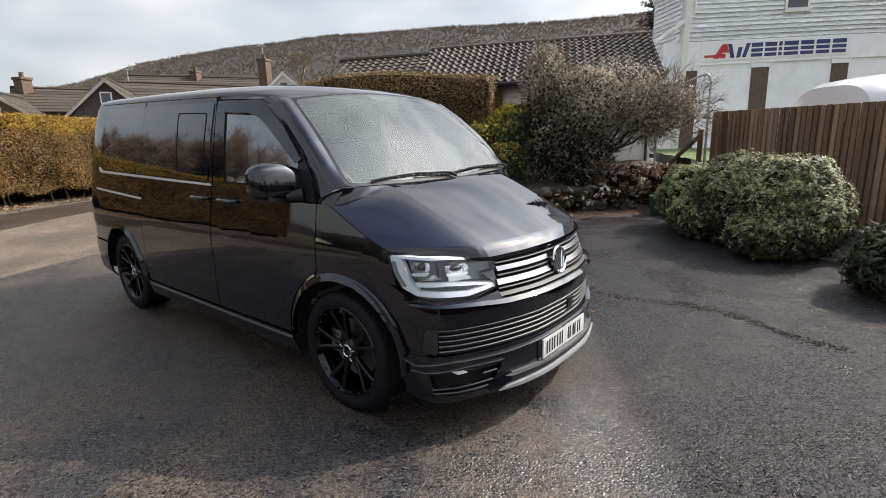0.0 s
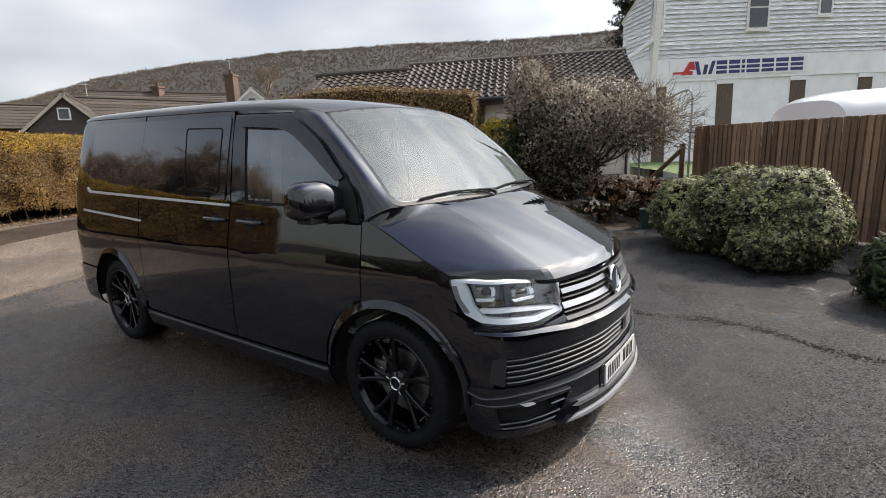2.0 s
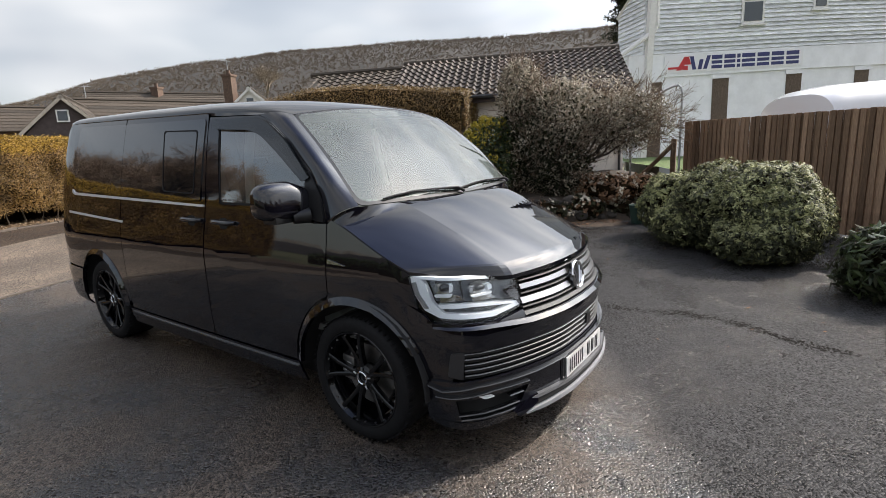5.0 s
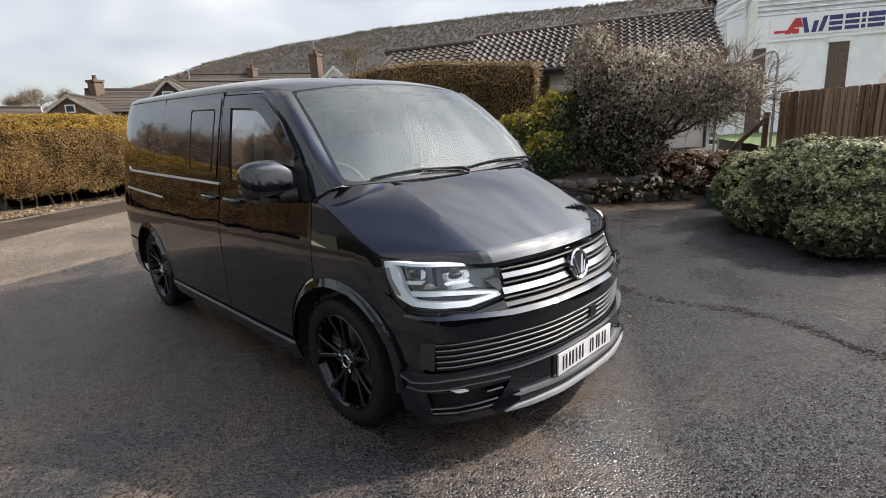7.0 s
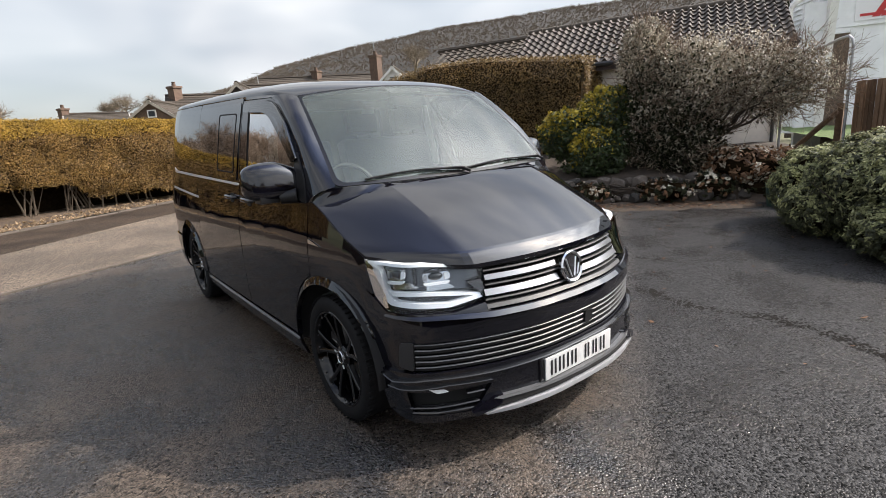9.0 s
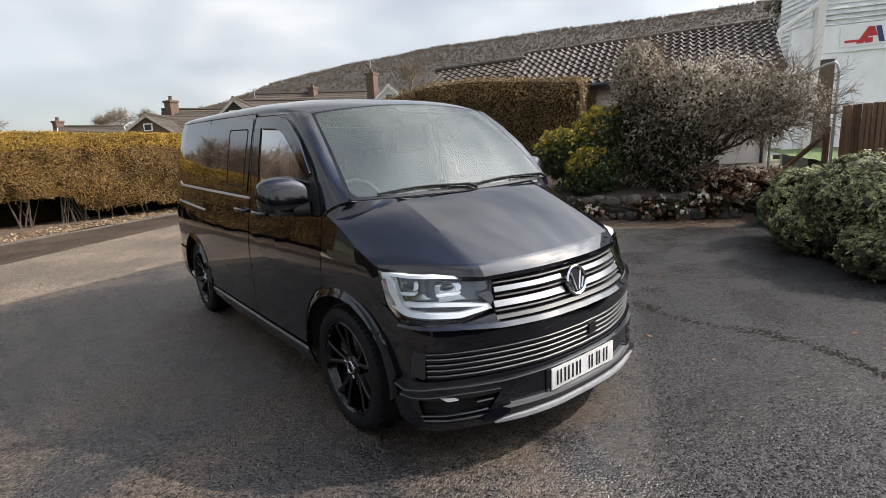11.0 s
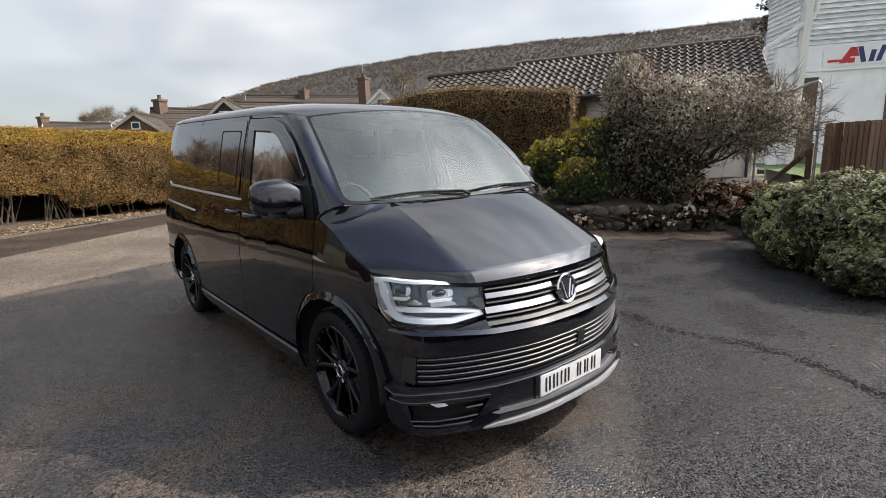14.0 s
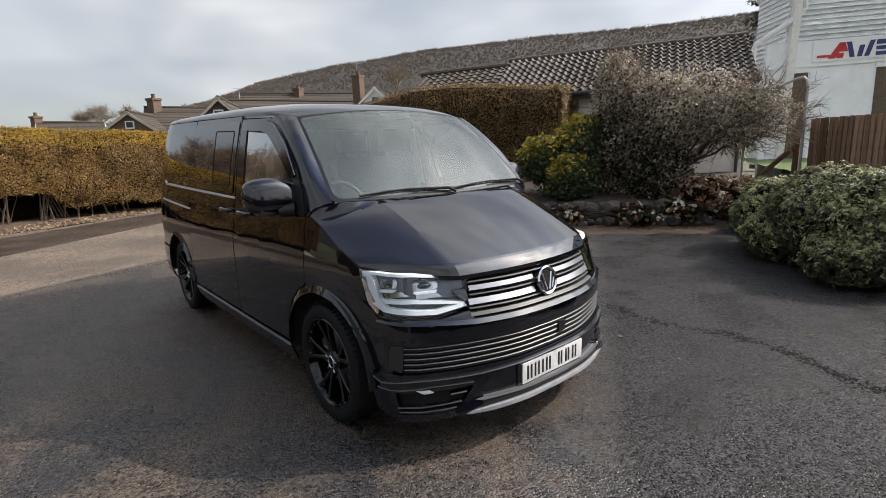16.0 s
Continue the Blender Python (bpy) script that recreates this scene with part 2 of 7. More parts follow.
def tarmac(name, dry, wet, rough_dry, rough_wet, patch=0.8, grit=120.0, bump=0.5, lo=0.42, hi=0.58, depth=0.006, shift_by_x=(), sheen=0.8, dull=0.11, newer=(0.02, 0.02, 0.02)):
    """Asphalt: stones in binder, with damp patches that are darker and smoother."""
    m, nt, b = mat_base(name)
    L = nt.links.new
    co = nt.nodes.new("ShaderNodeTexCoord")
    v = nt.nodes.new("ShaderNodeTexVoronoi")
    v.inputs["Scale"].default_value = grit
    L(co.outputs["Object"], v.inputs["Vector"])
    n = nt.nodes.new("ShaderNodeTexNoise")
    n.inputs["Scale"].default_value = patch
    n.inputs["Detail"].default_value = 7
    n.inputs["Roughness"].default_value = 0.62
    L(co.outputs["Object"], n.inputs["Vector"])
    fac = n.outputs["Fac"]
    if shift_by_x:
        # shift the damp mask strip by strip along x; lower values draw it darker
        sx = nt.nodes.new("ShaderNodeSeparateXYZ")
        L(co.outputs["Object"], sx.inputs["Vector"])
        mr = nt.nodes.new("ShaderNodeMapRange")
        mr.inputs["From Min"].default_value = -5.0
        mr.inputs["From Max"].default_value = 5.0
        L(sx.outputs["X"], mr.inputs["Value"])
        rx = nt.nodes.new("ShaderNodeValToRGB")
        for k, (pos, val) in enumerate(shift_by_x):
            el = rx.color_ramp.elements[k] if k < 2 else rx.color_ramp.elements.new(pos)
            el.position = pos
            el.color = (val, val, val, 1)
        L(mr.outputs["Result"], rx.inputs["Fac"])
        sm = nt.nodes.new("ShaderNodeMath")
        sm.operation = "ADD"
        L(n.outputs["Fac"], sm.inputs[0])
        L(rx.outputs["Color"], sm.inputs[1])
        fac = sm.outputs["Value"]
    rp = nt.nodes.new("ShaderNodeValToRGB")
    rp.color_ramp.elements[0].position = lo
    rp.color_ramp.elements[1].position = hi
    L(fac, rp.inputs["Fac"])
    rs = nt.nodes.new("ShaderNodeMapRange")
    rs.inputs["To Min"].default_value = 0.05
    rs.inputs["To Max"].default_value = 2.9
    sc = nt.nodes.new("ShaderNodeSeparateColor")
    L(v.outputs["Color"], sc.inputs["Color"])
    L(sc.outputs["Red"], rs.inputs["Value"])
    mx = nt.nodes.new("ShaderNodeMix")
    mx.data_type = "RGBA"
    mx.inputs["A"].default_value = (*wet, 1)
    mx.inputs["B"].default_value = (*dry, 1)
    if shift_by_x:
        # newer, darker tarmac towards the garden
        dl = nt.nodes.new("ShaderNodeVectorMath")
        dl.operation = "DOT_PRODUCT"
        dl.inputs[1].default_value = (0.56, -0.83, 0.0)
        L(co.outputs["Object"], dl.inputs[0])
        nw = nt.nodes.new("ShaderNodeMath")
        nw.operation = "MULTIPLY_ADD"
        nw.inputs[1].default_value = 0.35
        L(n.outputs["Fac"], nw.inputs[0])
        L(dl.outputs["Value"], nw.inputs[2])
        side = nt.nodes.new("ShaderNodeMapRange")
        side.inputs["From Min"].default_value = 0.96
        side.inputs["From Max"].default_value = 1.34
        L(nw.outputs["Value"], side.inputs["Value"])
        rc = nt.nodes.new("ShaderNodeMix")
        rc.data_type = "RGBA"
        rc.inputs["A"].default_value = (*dry, 1)
        rc.inputs["B"].default_value = (*newer, 1)
        L(side.outputs["Result"], rc.inputs["Factor"])
        L(rc.outputs["Result"], mx.inputs["B"])
    L(rp.outputs["Color"], mx.inputs["Factor"])
    vm = nt.nodes.new("ShaderNodeVectorMath")
    vm.operation = "SCALE"
    L(mx.outputs["Result"], vm.inputs[0])
    L(rs.outputs["Result"], vm.inputs["Scale"])
    L(vm.outputs["Vector"], b.inputs["Base Color"])
    rr = nt.nodes.new("ShaderNodeMapRange")
    rr.inputs["To Min"].default_value = rough_wet
    rr.inputs["To Max"].default_value = rough_dry
    L(rp.outputs["Color"], rr.inputs["Value"])
    # some stones are polished, some dull
    rv = nt.nodes.new("ShaderNodeMath")
    rv.operation = "MULTIPLY_ADD"
    rv.inputs[1].default_value = -0.34
    rv.use_clamp = True
    ro = nt.nodes.new("ShaderNodeMath")
    ro.operation = "ADD"
    ro.inputs[1].default_value = 0.17
    L(rr.outputs["Result"], ro.inputs[0])
    L(sc.outputs["Green"], rv.inputs[0])
    L(ro.outputs["Value"], rv.inputs[2])
    L(rv.outputs["Value"], b.inputs["Roughness"])
    n3 = nt.nodes.new("ShaderNodeTexNoise")
    n3.inputs["Scale"].default_value = 9.0
    n3.inputs["Detail"].default_value = 8
    L(co.outputs["Object"], n3.inputs["Vector"])
    ad = nt.nodes.new("ShaderNodeMath")
    ad.operation = "MULTIPLY_ADD"
    ad.inputs[1].default_value = -1.0
    L(v.outputs["Distance"], ad.inputs[0])
    L(n3.outputs["Fac"], ad.inputs[2])
    bp = nt.nodes.new("ShaderNodeBump")
    bp.inputs["Strength"].default_value = bump
    bp.inputs["Distance"].default_value = depth
    L(ad.outputs["Value"], bp.inputs["Height"])
    L(bp.outputs["Normal"], b.inputs["Normal"])
    sr = nt.nodes.new("ShaderNodeMapRange")
    sr.inputs["To Min"].default_value = sheen
    sr.inputs["To Max"].default_value = dull
    L(rp.outputs["Color"], sr.inputs["Value"])
    L(sr.outputs["Result"], b.inputs["Specular IOR Level"])
    if shift_by_x:
        # the newer tarmac is the duller
        ds = nt.nodes.new("ShaderNodeMapRange")
        ds.inputs["To Min"].default_value = 1.0
        ds.inputs["To Max"].default_value = 0.15
        L(side.outputs["Result"], ds.inputs["Value"])
        dm = nt.nodes.new("ShaderNodeMath")
        dm.operation = "MULTIPLY"
        L(sr.outputs["Result"], dm.inputs[0])
        L(ds.outputs["Result"], dm.inputs[1])
        L(dm.outputs["Value"], b.inputs["Specular IOR Level"])
    return m


M_PAINT = plain("black_paint", (0.004, 0.004, 0.007), 0.35, 0.0, 1.0, 0.0)
M_PAINT.node_tree.nodes["Principled BSDF"].inputs["Coat IOR"].default_value = 1.72
M_TRIM = plain("grey_trim", (0.028, 0.028, 0.03), 0.45, bump=0.06, bscale=400)
M_DARKTRIM = plain("dark_trim", (0.010, 0.010, 0.011), 0.4, spec=0.4)
M_RUBBER = plain("rubber", (0.010, 0.010, 0.011), 0.7, spec=0.2, vary=0.3, vscale=30, bump=0.1, bscale=200)
M_RIM = plain("gloss_black_rim", (0.004, 0.004, 0.005), 0.3, 0.0, 1.0, 0.0)
M_CHROME = plain("chrome", (0.78, 0.79, 0.81), 0.12, 1.0)
M_BAR = plain("bright_bar", (0.20, 0.205, 0.215), 0.34, 1.0)
M_SILVER = plain("lamp_silver", (0.36, 0.37, 0.39), 0.25, 0.6, vary=0.2, vscale=25)
M_COWL = plain("cowl_black", (0.004, 0.004, 0.004), 0.9, spec=0.1)
M_SLAT = plain("dark_slat", (0.012, 0.012, 0.013), 0.45, spec=0.3)
M_EDGE = plain("pale_edge", (0.11, 0.112, 0.115), 0.35, 0.0, 0.4)
M_SATIN = plain("satin_metal", (0.55, 0.56, 0.58), 0.3, 1.0)
M_LIP = plain("silver_lip", (0.33, 0.33, 0.35), 0.35, 0.0, 0.5, vary=0.12, vscale=9)
M_GLOSS = plain("gloss_edge", (0.012, 0.012, 0.014), 0.25, 0.0, 1.0, 0.4)
M_STEP = plain("grey_step", (0.09, 0.09, 0.095), 0.3, 0.0, 0.6)
M_LEDGE = plain("bright_ledge", (0.62, 0.62, 0.64), 0.3, 0.0, 0.6)
M_DARK = plain("dark_cavity", (0.006, 0.006, 0.006), 0.8)
M_UNDER = plain("underbody", (0.012, 0.012, 0.013), 0.8, vary=0.3)
M_PRIV = plain("privacy_glass", (0.004, 0.005, 0.007), 0.3, 0.0, 1.0, 0.0)
M_PRIV.node_tree.nodes["Principled BSDF"].inputs["Coat IOR"].default_value = 2.0
M_GLASS = glass_mat("windscreen_glass", (0.57, 0.66, 0.60), 1.5, 1.25, 0.20)
M_DGLASS = glass_mat("door_glass", (0.42, 0.48, 0.50), 1.5, 4.0, 0.06)
M_LENS = glass_mat("lamp_lens", (0.9, 0.93, 0.95), 1.45)
M_LAMPW = plain("lamp_white", (0.82, 0.84, 0.86), 0.2, 0.0, 0.6)
M_LAMPG = plain("lamp_grey", (0.17, 0.18, 0.20), 0.25, 0.4, vary=0.3, vscale=20)
M_LAMPD = plain("lamp_bezel", (0.02, 0.02, 0.024), 0.25, 0.0, 0.6)
M_PLATE = plain("plate_white", (0.60, 0.60, 0.60), 0.35, 0.0, 0.3)
M_CHIP = plain("dark_chip", (0.02, 0.018, 0.016), 0.9, spec=0.05)
M_INK = plain("plate_black", (0.01, 0.01, 0.012), 0.5)
M_DISC = plain("brake_steel", (0.35, 0.34, 0.33), 0.35, 1.0, vary=0.2, vscale=20)
M_CALI = plain("caliper_grey", (0.45, 0.45, 0.46), 0.4)
M_SEAT = plain("seat_cloth", (0.09, 0.094, 0.10), 0.85, vary=0.25, vscale=40)
M_DASH = plain("dash_plastic", (0.12, 0.135, 0.13), 0.6)
M_CABIN = plain("cabin_lining", (0.17, 0.18, 0.175), 0.8)
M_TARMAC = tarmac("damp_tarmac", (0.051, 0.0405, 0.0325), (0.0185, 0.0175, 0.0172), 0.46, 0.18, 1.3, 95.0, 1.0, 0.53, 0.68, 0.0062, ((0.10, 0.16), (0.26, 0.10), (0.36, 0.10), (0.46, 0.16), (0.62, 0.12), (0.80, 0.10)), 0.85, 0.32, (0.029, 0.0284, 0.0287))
M_ROAD = tarmac("old_road", (0.112, 0.090, 0.071), (0.070, 0.057, 0.046), 0.85, 0.7, 0.7, 110.0, 0.6, sheen=0.15)
M_ROADEDGE = tarmac("dark_road_edge", (0.042, 0.031, 0.023), (0.024, 0.018, 0.014), 0.85, 0.7, 0.9, 100.0, 0.6, sheen=0.12)
M_SOIL = plain("leaf_litter", (0.075, 0.050, 0.031), 0.9, vary=0.7, vscale=14, bump=0.8, bscale=30)
M_LITTER = plain("damp_litter", (0.055, 0.038, 0.025), 0.9, vary=0.6, vscale=22, bump=0.9, bscale=45)
M_BANK = plain("garden_soil", (0.045, 0.032, 0.022), 0.9, vary=0.5, vscale=7, bump=0.8, bscale=18)
M_GRASS = plain("rough_grass", (0.07, 0.11, 0.025), 0.9, vary=0.5, vscale=9, bump=0.8, bscale=40)
M_KERB = plain("kerb_concrete", (0.10, 0.082, 0.066), 0.85, vary=0.35, vscale=8, bump=0.4)
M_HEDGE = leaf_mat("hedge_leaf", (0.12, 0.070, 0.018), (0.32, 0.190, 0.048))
M_HTOP = leaf_mat("hedge_leaf_sunlit", (0.22, 0.134, 0.012), (0.46, 0.285, 0.034))
M_HEDGE2 = leaf_mat("dark_hedge_leaf", (0.09, 0.06, 0.022), (0.32, 0.205, 0.075))
# near-black colour for the shade deep inside hedges and shrubs
M_HSHADE = plain("foliage_shade", (0.016, 0.011, 0.006), 0.95, spec=0.0, vary=0.5, vscale=12)
M_TWIG = plain("twig_bark", (0.19, 0.135, 0.095), 0.85, vary=0.4, vscale=20, bump=0.4, bscale=80)
M_STEM = plain("hedge_stem", (0.07, 0.052, 0.036), 0.9, vary=0.4, vscale=20)
M_TWIGD = plain("dark_bark", (0.05, 0.036, 0.026), 0.85, vary=0.4, vscale=20, bump=0.4, bscale=80)
M_GREY = leaf_mat("dull_leaf", (0.09, 0.082, 0.056), (0.58, 0.51, 0.39), 0.36)
M_PALE = leaf_mat("seed_head", (0.34, 0.29, 0.21), (0.75, 0.68, 0.56), 0.4)
M_DKLEAF = leaf_mat("dark_leaf", (0.010, 0.013, 0.006), (0.05, 0.052, 0.026), 0.6)
M_DKLEAF.node_tree.nodes["Principled BSDF"].inputs["Specular IOR Level"].default_value = 0.12
M_YELLOW = leaf_mat("gold_leaf", (0.22, 0.19, 0.015), (0.62, 0.46, 0.05), 0.45)
# light and dark copies of one shrub's leaf: sunlit top, shaded front
M_SHRUB = leaf_mat("shrub_leaf_sunlit", (0.12, 0.135, 0.045), (0.46, 0.46, 0.22), 0.55, 0.15)
M_SHRUBD = leaf_mat("shrub_leaf_shaded", (0.020, 0.024, 0.010), (0.095, 0.10, 0.045), 0.6, 0.15)
M_GREEN = leaf_mat("green_leaf", (0.02, 0.036, 0.012), (0.09, 0.12, 0.045), 0.35)
M_BROWNL = leaf_mat("dead_leaf", (0.10, 0.05, 0.025), (0.30, 0.16, 0.08), 0.6)
M_STRAW = leaf_mat("dry_litter", (0.12, 0.075, 0.038), (0.42, 0.30, 0.18), 0.7)
M_STONE = pieces("rockery_stone", (0.03, 0.027, 0.024), (0.12, 0.10, 0.085), 0.85, "object", 0.8, 9.0)
M_BOARD = pieces("fence_board", (0.13, 0.08, 0.05), (0.40, 0.26, 0.17), 0.8, "object", 0.4, 14.0, (6, 6, 0.6))
M_POST = plain("weathered_post", (0.14, 0.09, 0.055), 0.85, vary=0.35, vscale=15)
M_TILE = pieces("roof_tile", (0.055, 0.047, 0.042), (0.125, 0.108, 0.096), 0.75, "object", 0.4, 18.0)
M_TILES = pieces("far_roof_tile", (0.042, 0.034, 0.026), (0.085, 0.068, 0.052), 0.75, "island", 0.4, 14.0)
M_RENDER = plain("white_render", (0.84, 0.85, 0.89), 0.85, vary=0.08, vscale=2, bump=0.2, bscale=80)
M_CREAM = plain("pale_render", (0.80, 0.75, 0.69), 0.9, vary=0.15, vscale=2.5, bump=0.2, bscale=60)
M_LAP = pieces("lap_board", (0.68, 0.70, 0.72), (0.88, 0.90, 0.93), 0.6, "object", 0.1, 6.0, (0.5, 0.5, 6))
M_SIGN = plain("sign_white", (0.80, 0.80, 0.83), 0.5)
M_RED = plain("sign_red", (0.5, 0.03, 0.035), 0.5)
M_NAVY = plain("sign_navy", (0.03, 0.035, 0.14), 0.5)
M_WPAINT = plain("white_paint", (0.74, 0.73, 0.71), 0.55, vary=0.1, vscale=10)
M_BARGE = plain("dull_barge", (0.42, 0.37, 0.31), 0.7, vary=0.2, vscale=6)
M_PIPE = plain("galvanised_pipe", (0.42, 0.43, 0.44), 0.45, 0.7, vary=0.2)
M_BRICKP = pieces("dark_brick", (0.10, 0.075, 0.06), (0.2, 0.15, 0.115), 0.85, "island", 0.5, 20.0)
M_BRICK = plain("far_brick", (0.13, 0.085, 0.062), 0.9, vary=0.35, vscale=9)
M_DKWALL = plain("dark_cladding", (0.06, 0.045, 0.045), 0.8, vary=0.2)
M_WINDOW = plain("house_window", (0.05, 0.06, 0.07), 0.06, 0.0, 0.6)
M_HILL = plain("winter_wood", (0.022, 0.018, 0.014), 0.95, vary=0.38, vscale=0.16, bump=0.6, bscale=0.5)
M_FTREE = pieces("winter_tree", (0.17, 0.135, 0.10), (0.26, 0.21, 0.16), 0.95, "island", 0.0, 2.0)
M_FIELD = plain("far_ground", (0.09, 0.09, 0.04), 0.95, vary=0.4, vscale=0.2)
M_VANW = plain("white_van_paint", (0.62, 0.62, 0.64), 0.3, 0.0, 0.6)
M_BIN = plain("green_plastic", (0.02, 0.05, 0.04), 0.5)
M_LABEL = plain("pale_label", (0.6, 0.62, 0.62), 0.6)
M_COND = plain("lining_pale", (0.42, 0.44, 0.42), 0.7)

# ---- building helpers ----
def link_mesh(name, me, mat, parent=None, label="", smooth=True, sharp=38):
    if smooth:
        me.shade_smooth()
        me.set_sharp_from_angle(angle=radians(sharp))
    me.materials.append(mat)
    ob = new(name, me)
    if parent is not None:
        ob.parent = parent
    if label:
        ob["label"] = label
    return ob


def part(name, bm, mat, parent=None, label="", smooth=True, sharp=38):
    me = bpy.data.meshes.new(name)
    bmesh.ops.recalc_face_normals(bm, faces=bm.faces)
    bm.to_mesh(me)
    bm.free()
    return link_mesh(name, me, mat, parent, label, smooth, sharp)


def raw(name, verts, faces, mat, parent=None, label="", smooth=False):
    me = bpy.data.meshes.new(name)
    me.from_pydata([tuple(v) for v in verts], [], [tuple(f) for f in faces])
    return link_mesh(name, me, mat, parent, label, smooth)


def thing(name, at, label, category, group="", kind=""):
    ob = new(name)
    ob.empty_display_size = 0.2
    ob.location = at
    return tagged(ob, label, category, group, kind)


def add_box(bm, x0, x1, y0, y1, z0, z1, m=None, bevel=0.0):
    vs = [bm.verts.new((x, y, z)) for x in (x0, x1) for y in (y0, y1) for z in (z0, z1)]
    fs = [bm.faces.new([vs[i] for i in q]) for q in ((0, 1, 3, 2), (4, 6, 7, 5), (0, 4, 5, 1), (2, 3, 7, 6), (0, 2, 6, 4), (1, 5, 7, 3))]
    if bevel:
        es = {e for f in fs for e in f.edges}
        out = bmesh.ops.bevel(bm, geom=list(es), offset=bevel, segments=2, affect="EDGES", profile=0.7)
        vs = list({v for f in out["faces"] for v in f.verts} | {v for v in vs if v.is_valid})
    if m is not None:
        bmesh.ops.transform(bm, matrix=m, verts=[v for v in vs if v.is_valid])
    return vs


def box_bm(x0, x1, y0, y1, z0, z1, m=None, bevel=0.0):
    bm = bmesh.new()
    add_box(bm, x0, x1, y0, y1, z0, z1, m, bevel)
    return bm


def add_tube(bm, pts, radii, sides=8, cap=True):
    """A tapered tube through pts."""
    pts = [Vector(p) for p in pts]
    if isinstance(radii, (int, float)):
        radii = [radii] * len(pts)
    rings = []
    ref = Vector((0.31, 0.17, 0.93))
    for i, p in enumerate(pts):
        d = (pts[min(i + 1, len(pts) - 1)] - pts[max(i - 1, 0)]).normalized()
        a = d.cross(ref)
        a = (a if a.length > 1e-3 else d.cross(Vector((1, 0, 0)))).normalized()
        b = d.cross(a)
        rings.append([bm.verts.new(p + (a * math.cos(k * math.tau / sides) + b * math.sin(k * math.tau / sides)) * radii[i]) for k in range(sides)])
    for r0, r1 in zip(rings, rings[1:]):
        for k in range(sides):
            bm.faces.new((r0[k], r0[(k + 1) % sides], r1[(k + 1) % sides], r1[k]))
    if cap:
        bm.faces.new(rings[0][::-1])
        bm.faces.new(rings[-1])


def tube_bm(pts, radii, sides=8):
    bm = bmesh.new()
    add_tube(bm, pts, radii, sides)
    return bm


def lathe_bm(profile, axis="x", seg=48, closed=False):
    """Turns (along, radius) pairs round the axis."""
    bm = bmesh.new()
    rings = []
    for a, r in profile:
        ring = []
        for k in range(seg):
            c, s = math.cos(k * math.tau / seg), math.sin(k * math.tau / seg)
            ring.append(bm.verts.new((a, r * c, r * s) if axis == "x" else (r * c, r * s, a)))
        rings.append(ring)
    pairs = list(zip(rings, rings[1:])) + ([(rings[-1], rings[0])] if closed else [])
    for r0, r1 in pairs:
        for k in range(seg):
            bm.faces.new((r0[k], r0[(k + 1) % seg], r1[(k + 1) % seg], r1[k]))
    return bm


def grid_bm(fn, nu, nv, thick=None):
    """A surface fn(u, v), u and v from 0 to 1."""
    bm = bmesh.new()
    vs = [[bm.verts.new(fn(i / nu, j / nv)) for j in range(nv + 1)] for i in range(nu + 1)]
    for i in range(nu):
        for j in range(nv):
            bm.faces.new((vs[i][j], vs[i + 1][j], vs[i + 1][j + 1], vs[i][j + 1]))
    if thick:
        bmesh.ops.solidify(bm, geom=list(bm.faces), thickness=thick)
    return bm


def rounded(poly, r=0.03, n=5):
    """A polygon with its corners rounded; a corner may carry a radius of its own as a third number."""
    out = []
    m = len(poly)
    for i in range(m):
        p, q, s = (Vector(poly[k % m][:2]) for k in (i - 1, i, i + 1))
        rr = poly[i][2] if len(poly[i]) > 2 else r
        d0, d1 = (p - q), (s - q)
        c = min(rr, d0.length * 0.45, d1.length * 0.45)
        if c < 1e-4:
            out.append(tuple(q))
            continue
        a, b = q + d0.normalized() * c, q + d1.normalized() * c
        for k in range(n + 1):
            t = k / n
            v = a * (1 - t) ** 2 + q * (2 * t * (1 - t)) + b * t * t
            out.append(tuple(v))
    return out


def panel_bm(outline, S, holes=(), step=0.07, flange=0.014, d=0.0, step_b=None):
    """A sheet cut to the outline in surface coordinates, laid on the surface S(a, b, d), its rims folded inwards."""
    bm = bmesh.new()
    edges = []
    for loop in (outline, *holes):
        vs = [bm.verts.new((p[0], p[1], 0)) for p in loop]
        edges += [bm.edges.new((vs[i], vs[(i + 1) % len(vs)])) for i in range(len(vs))]
    bmesh.ops.triangle_fill(bm, edges=edges, use_beauty=True, use_dissolve=False, normal=(0, 0, 1))
    for ax, st in ((0, step), (1, step_b or step)):
        lo = min(p[ax] for p in outline)
        hi = max(p[ax] for p in outline)
        k = math.floor(lo / st) + 1
        while k * st < hi:
            co, no = [0, 0, 0], [0, 0, 0]
            co[ax], no[ax] = k * st, 1
            bmesh.ops.bisect_plane(bm, geom=bm.verts[:] + bm.edges[:] + bm.faces[:], dist=1e-5, plane_co=co, plane_no=no)
            k += 1
    flat = {v: (v.co.x, v.co.y, d) for v in bm.verts}
    if flange:
        rim = [e for e in bm.edges if len(e.link_faces) == 1]
        out = bmesh.ops.extrude_edge_only(bm, edges=rim)
        for g in out["geom"]:
            if isinstance(g, bmesh.types.BMVert):
                flat[g] = (g.co.x, g.co.y, d - flange)
    for v, (a, b, dd) in flat.items():
        v.co = S(a, b, dd)
    return bm


def interp(x, pts):
    if x <= pts[0][0]:
        return pts[0][1]
    for (x0, y0), (x1, y1) in zip(pts, pts[1:]):
        if x <= x1:
            return y0 + (y1 - y0) * (x - x0) / (x1 - x0)
    return pts[-1][1]


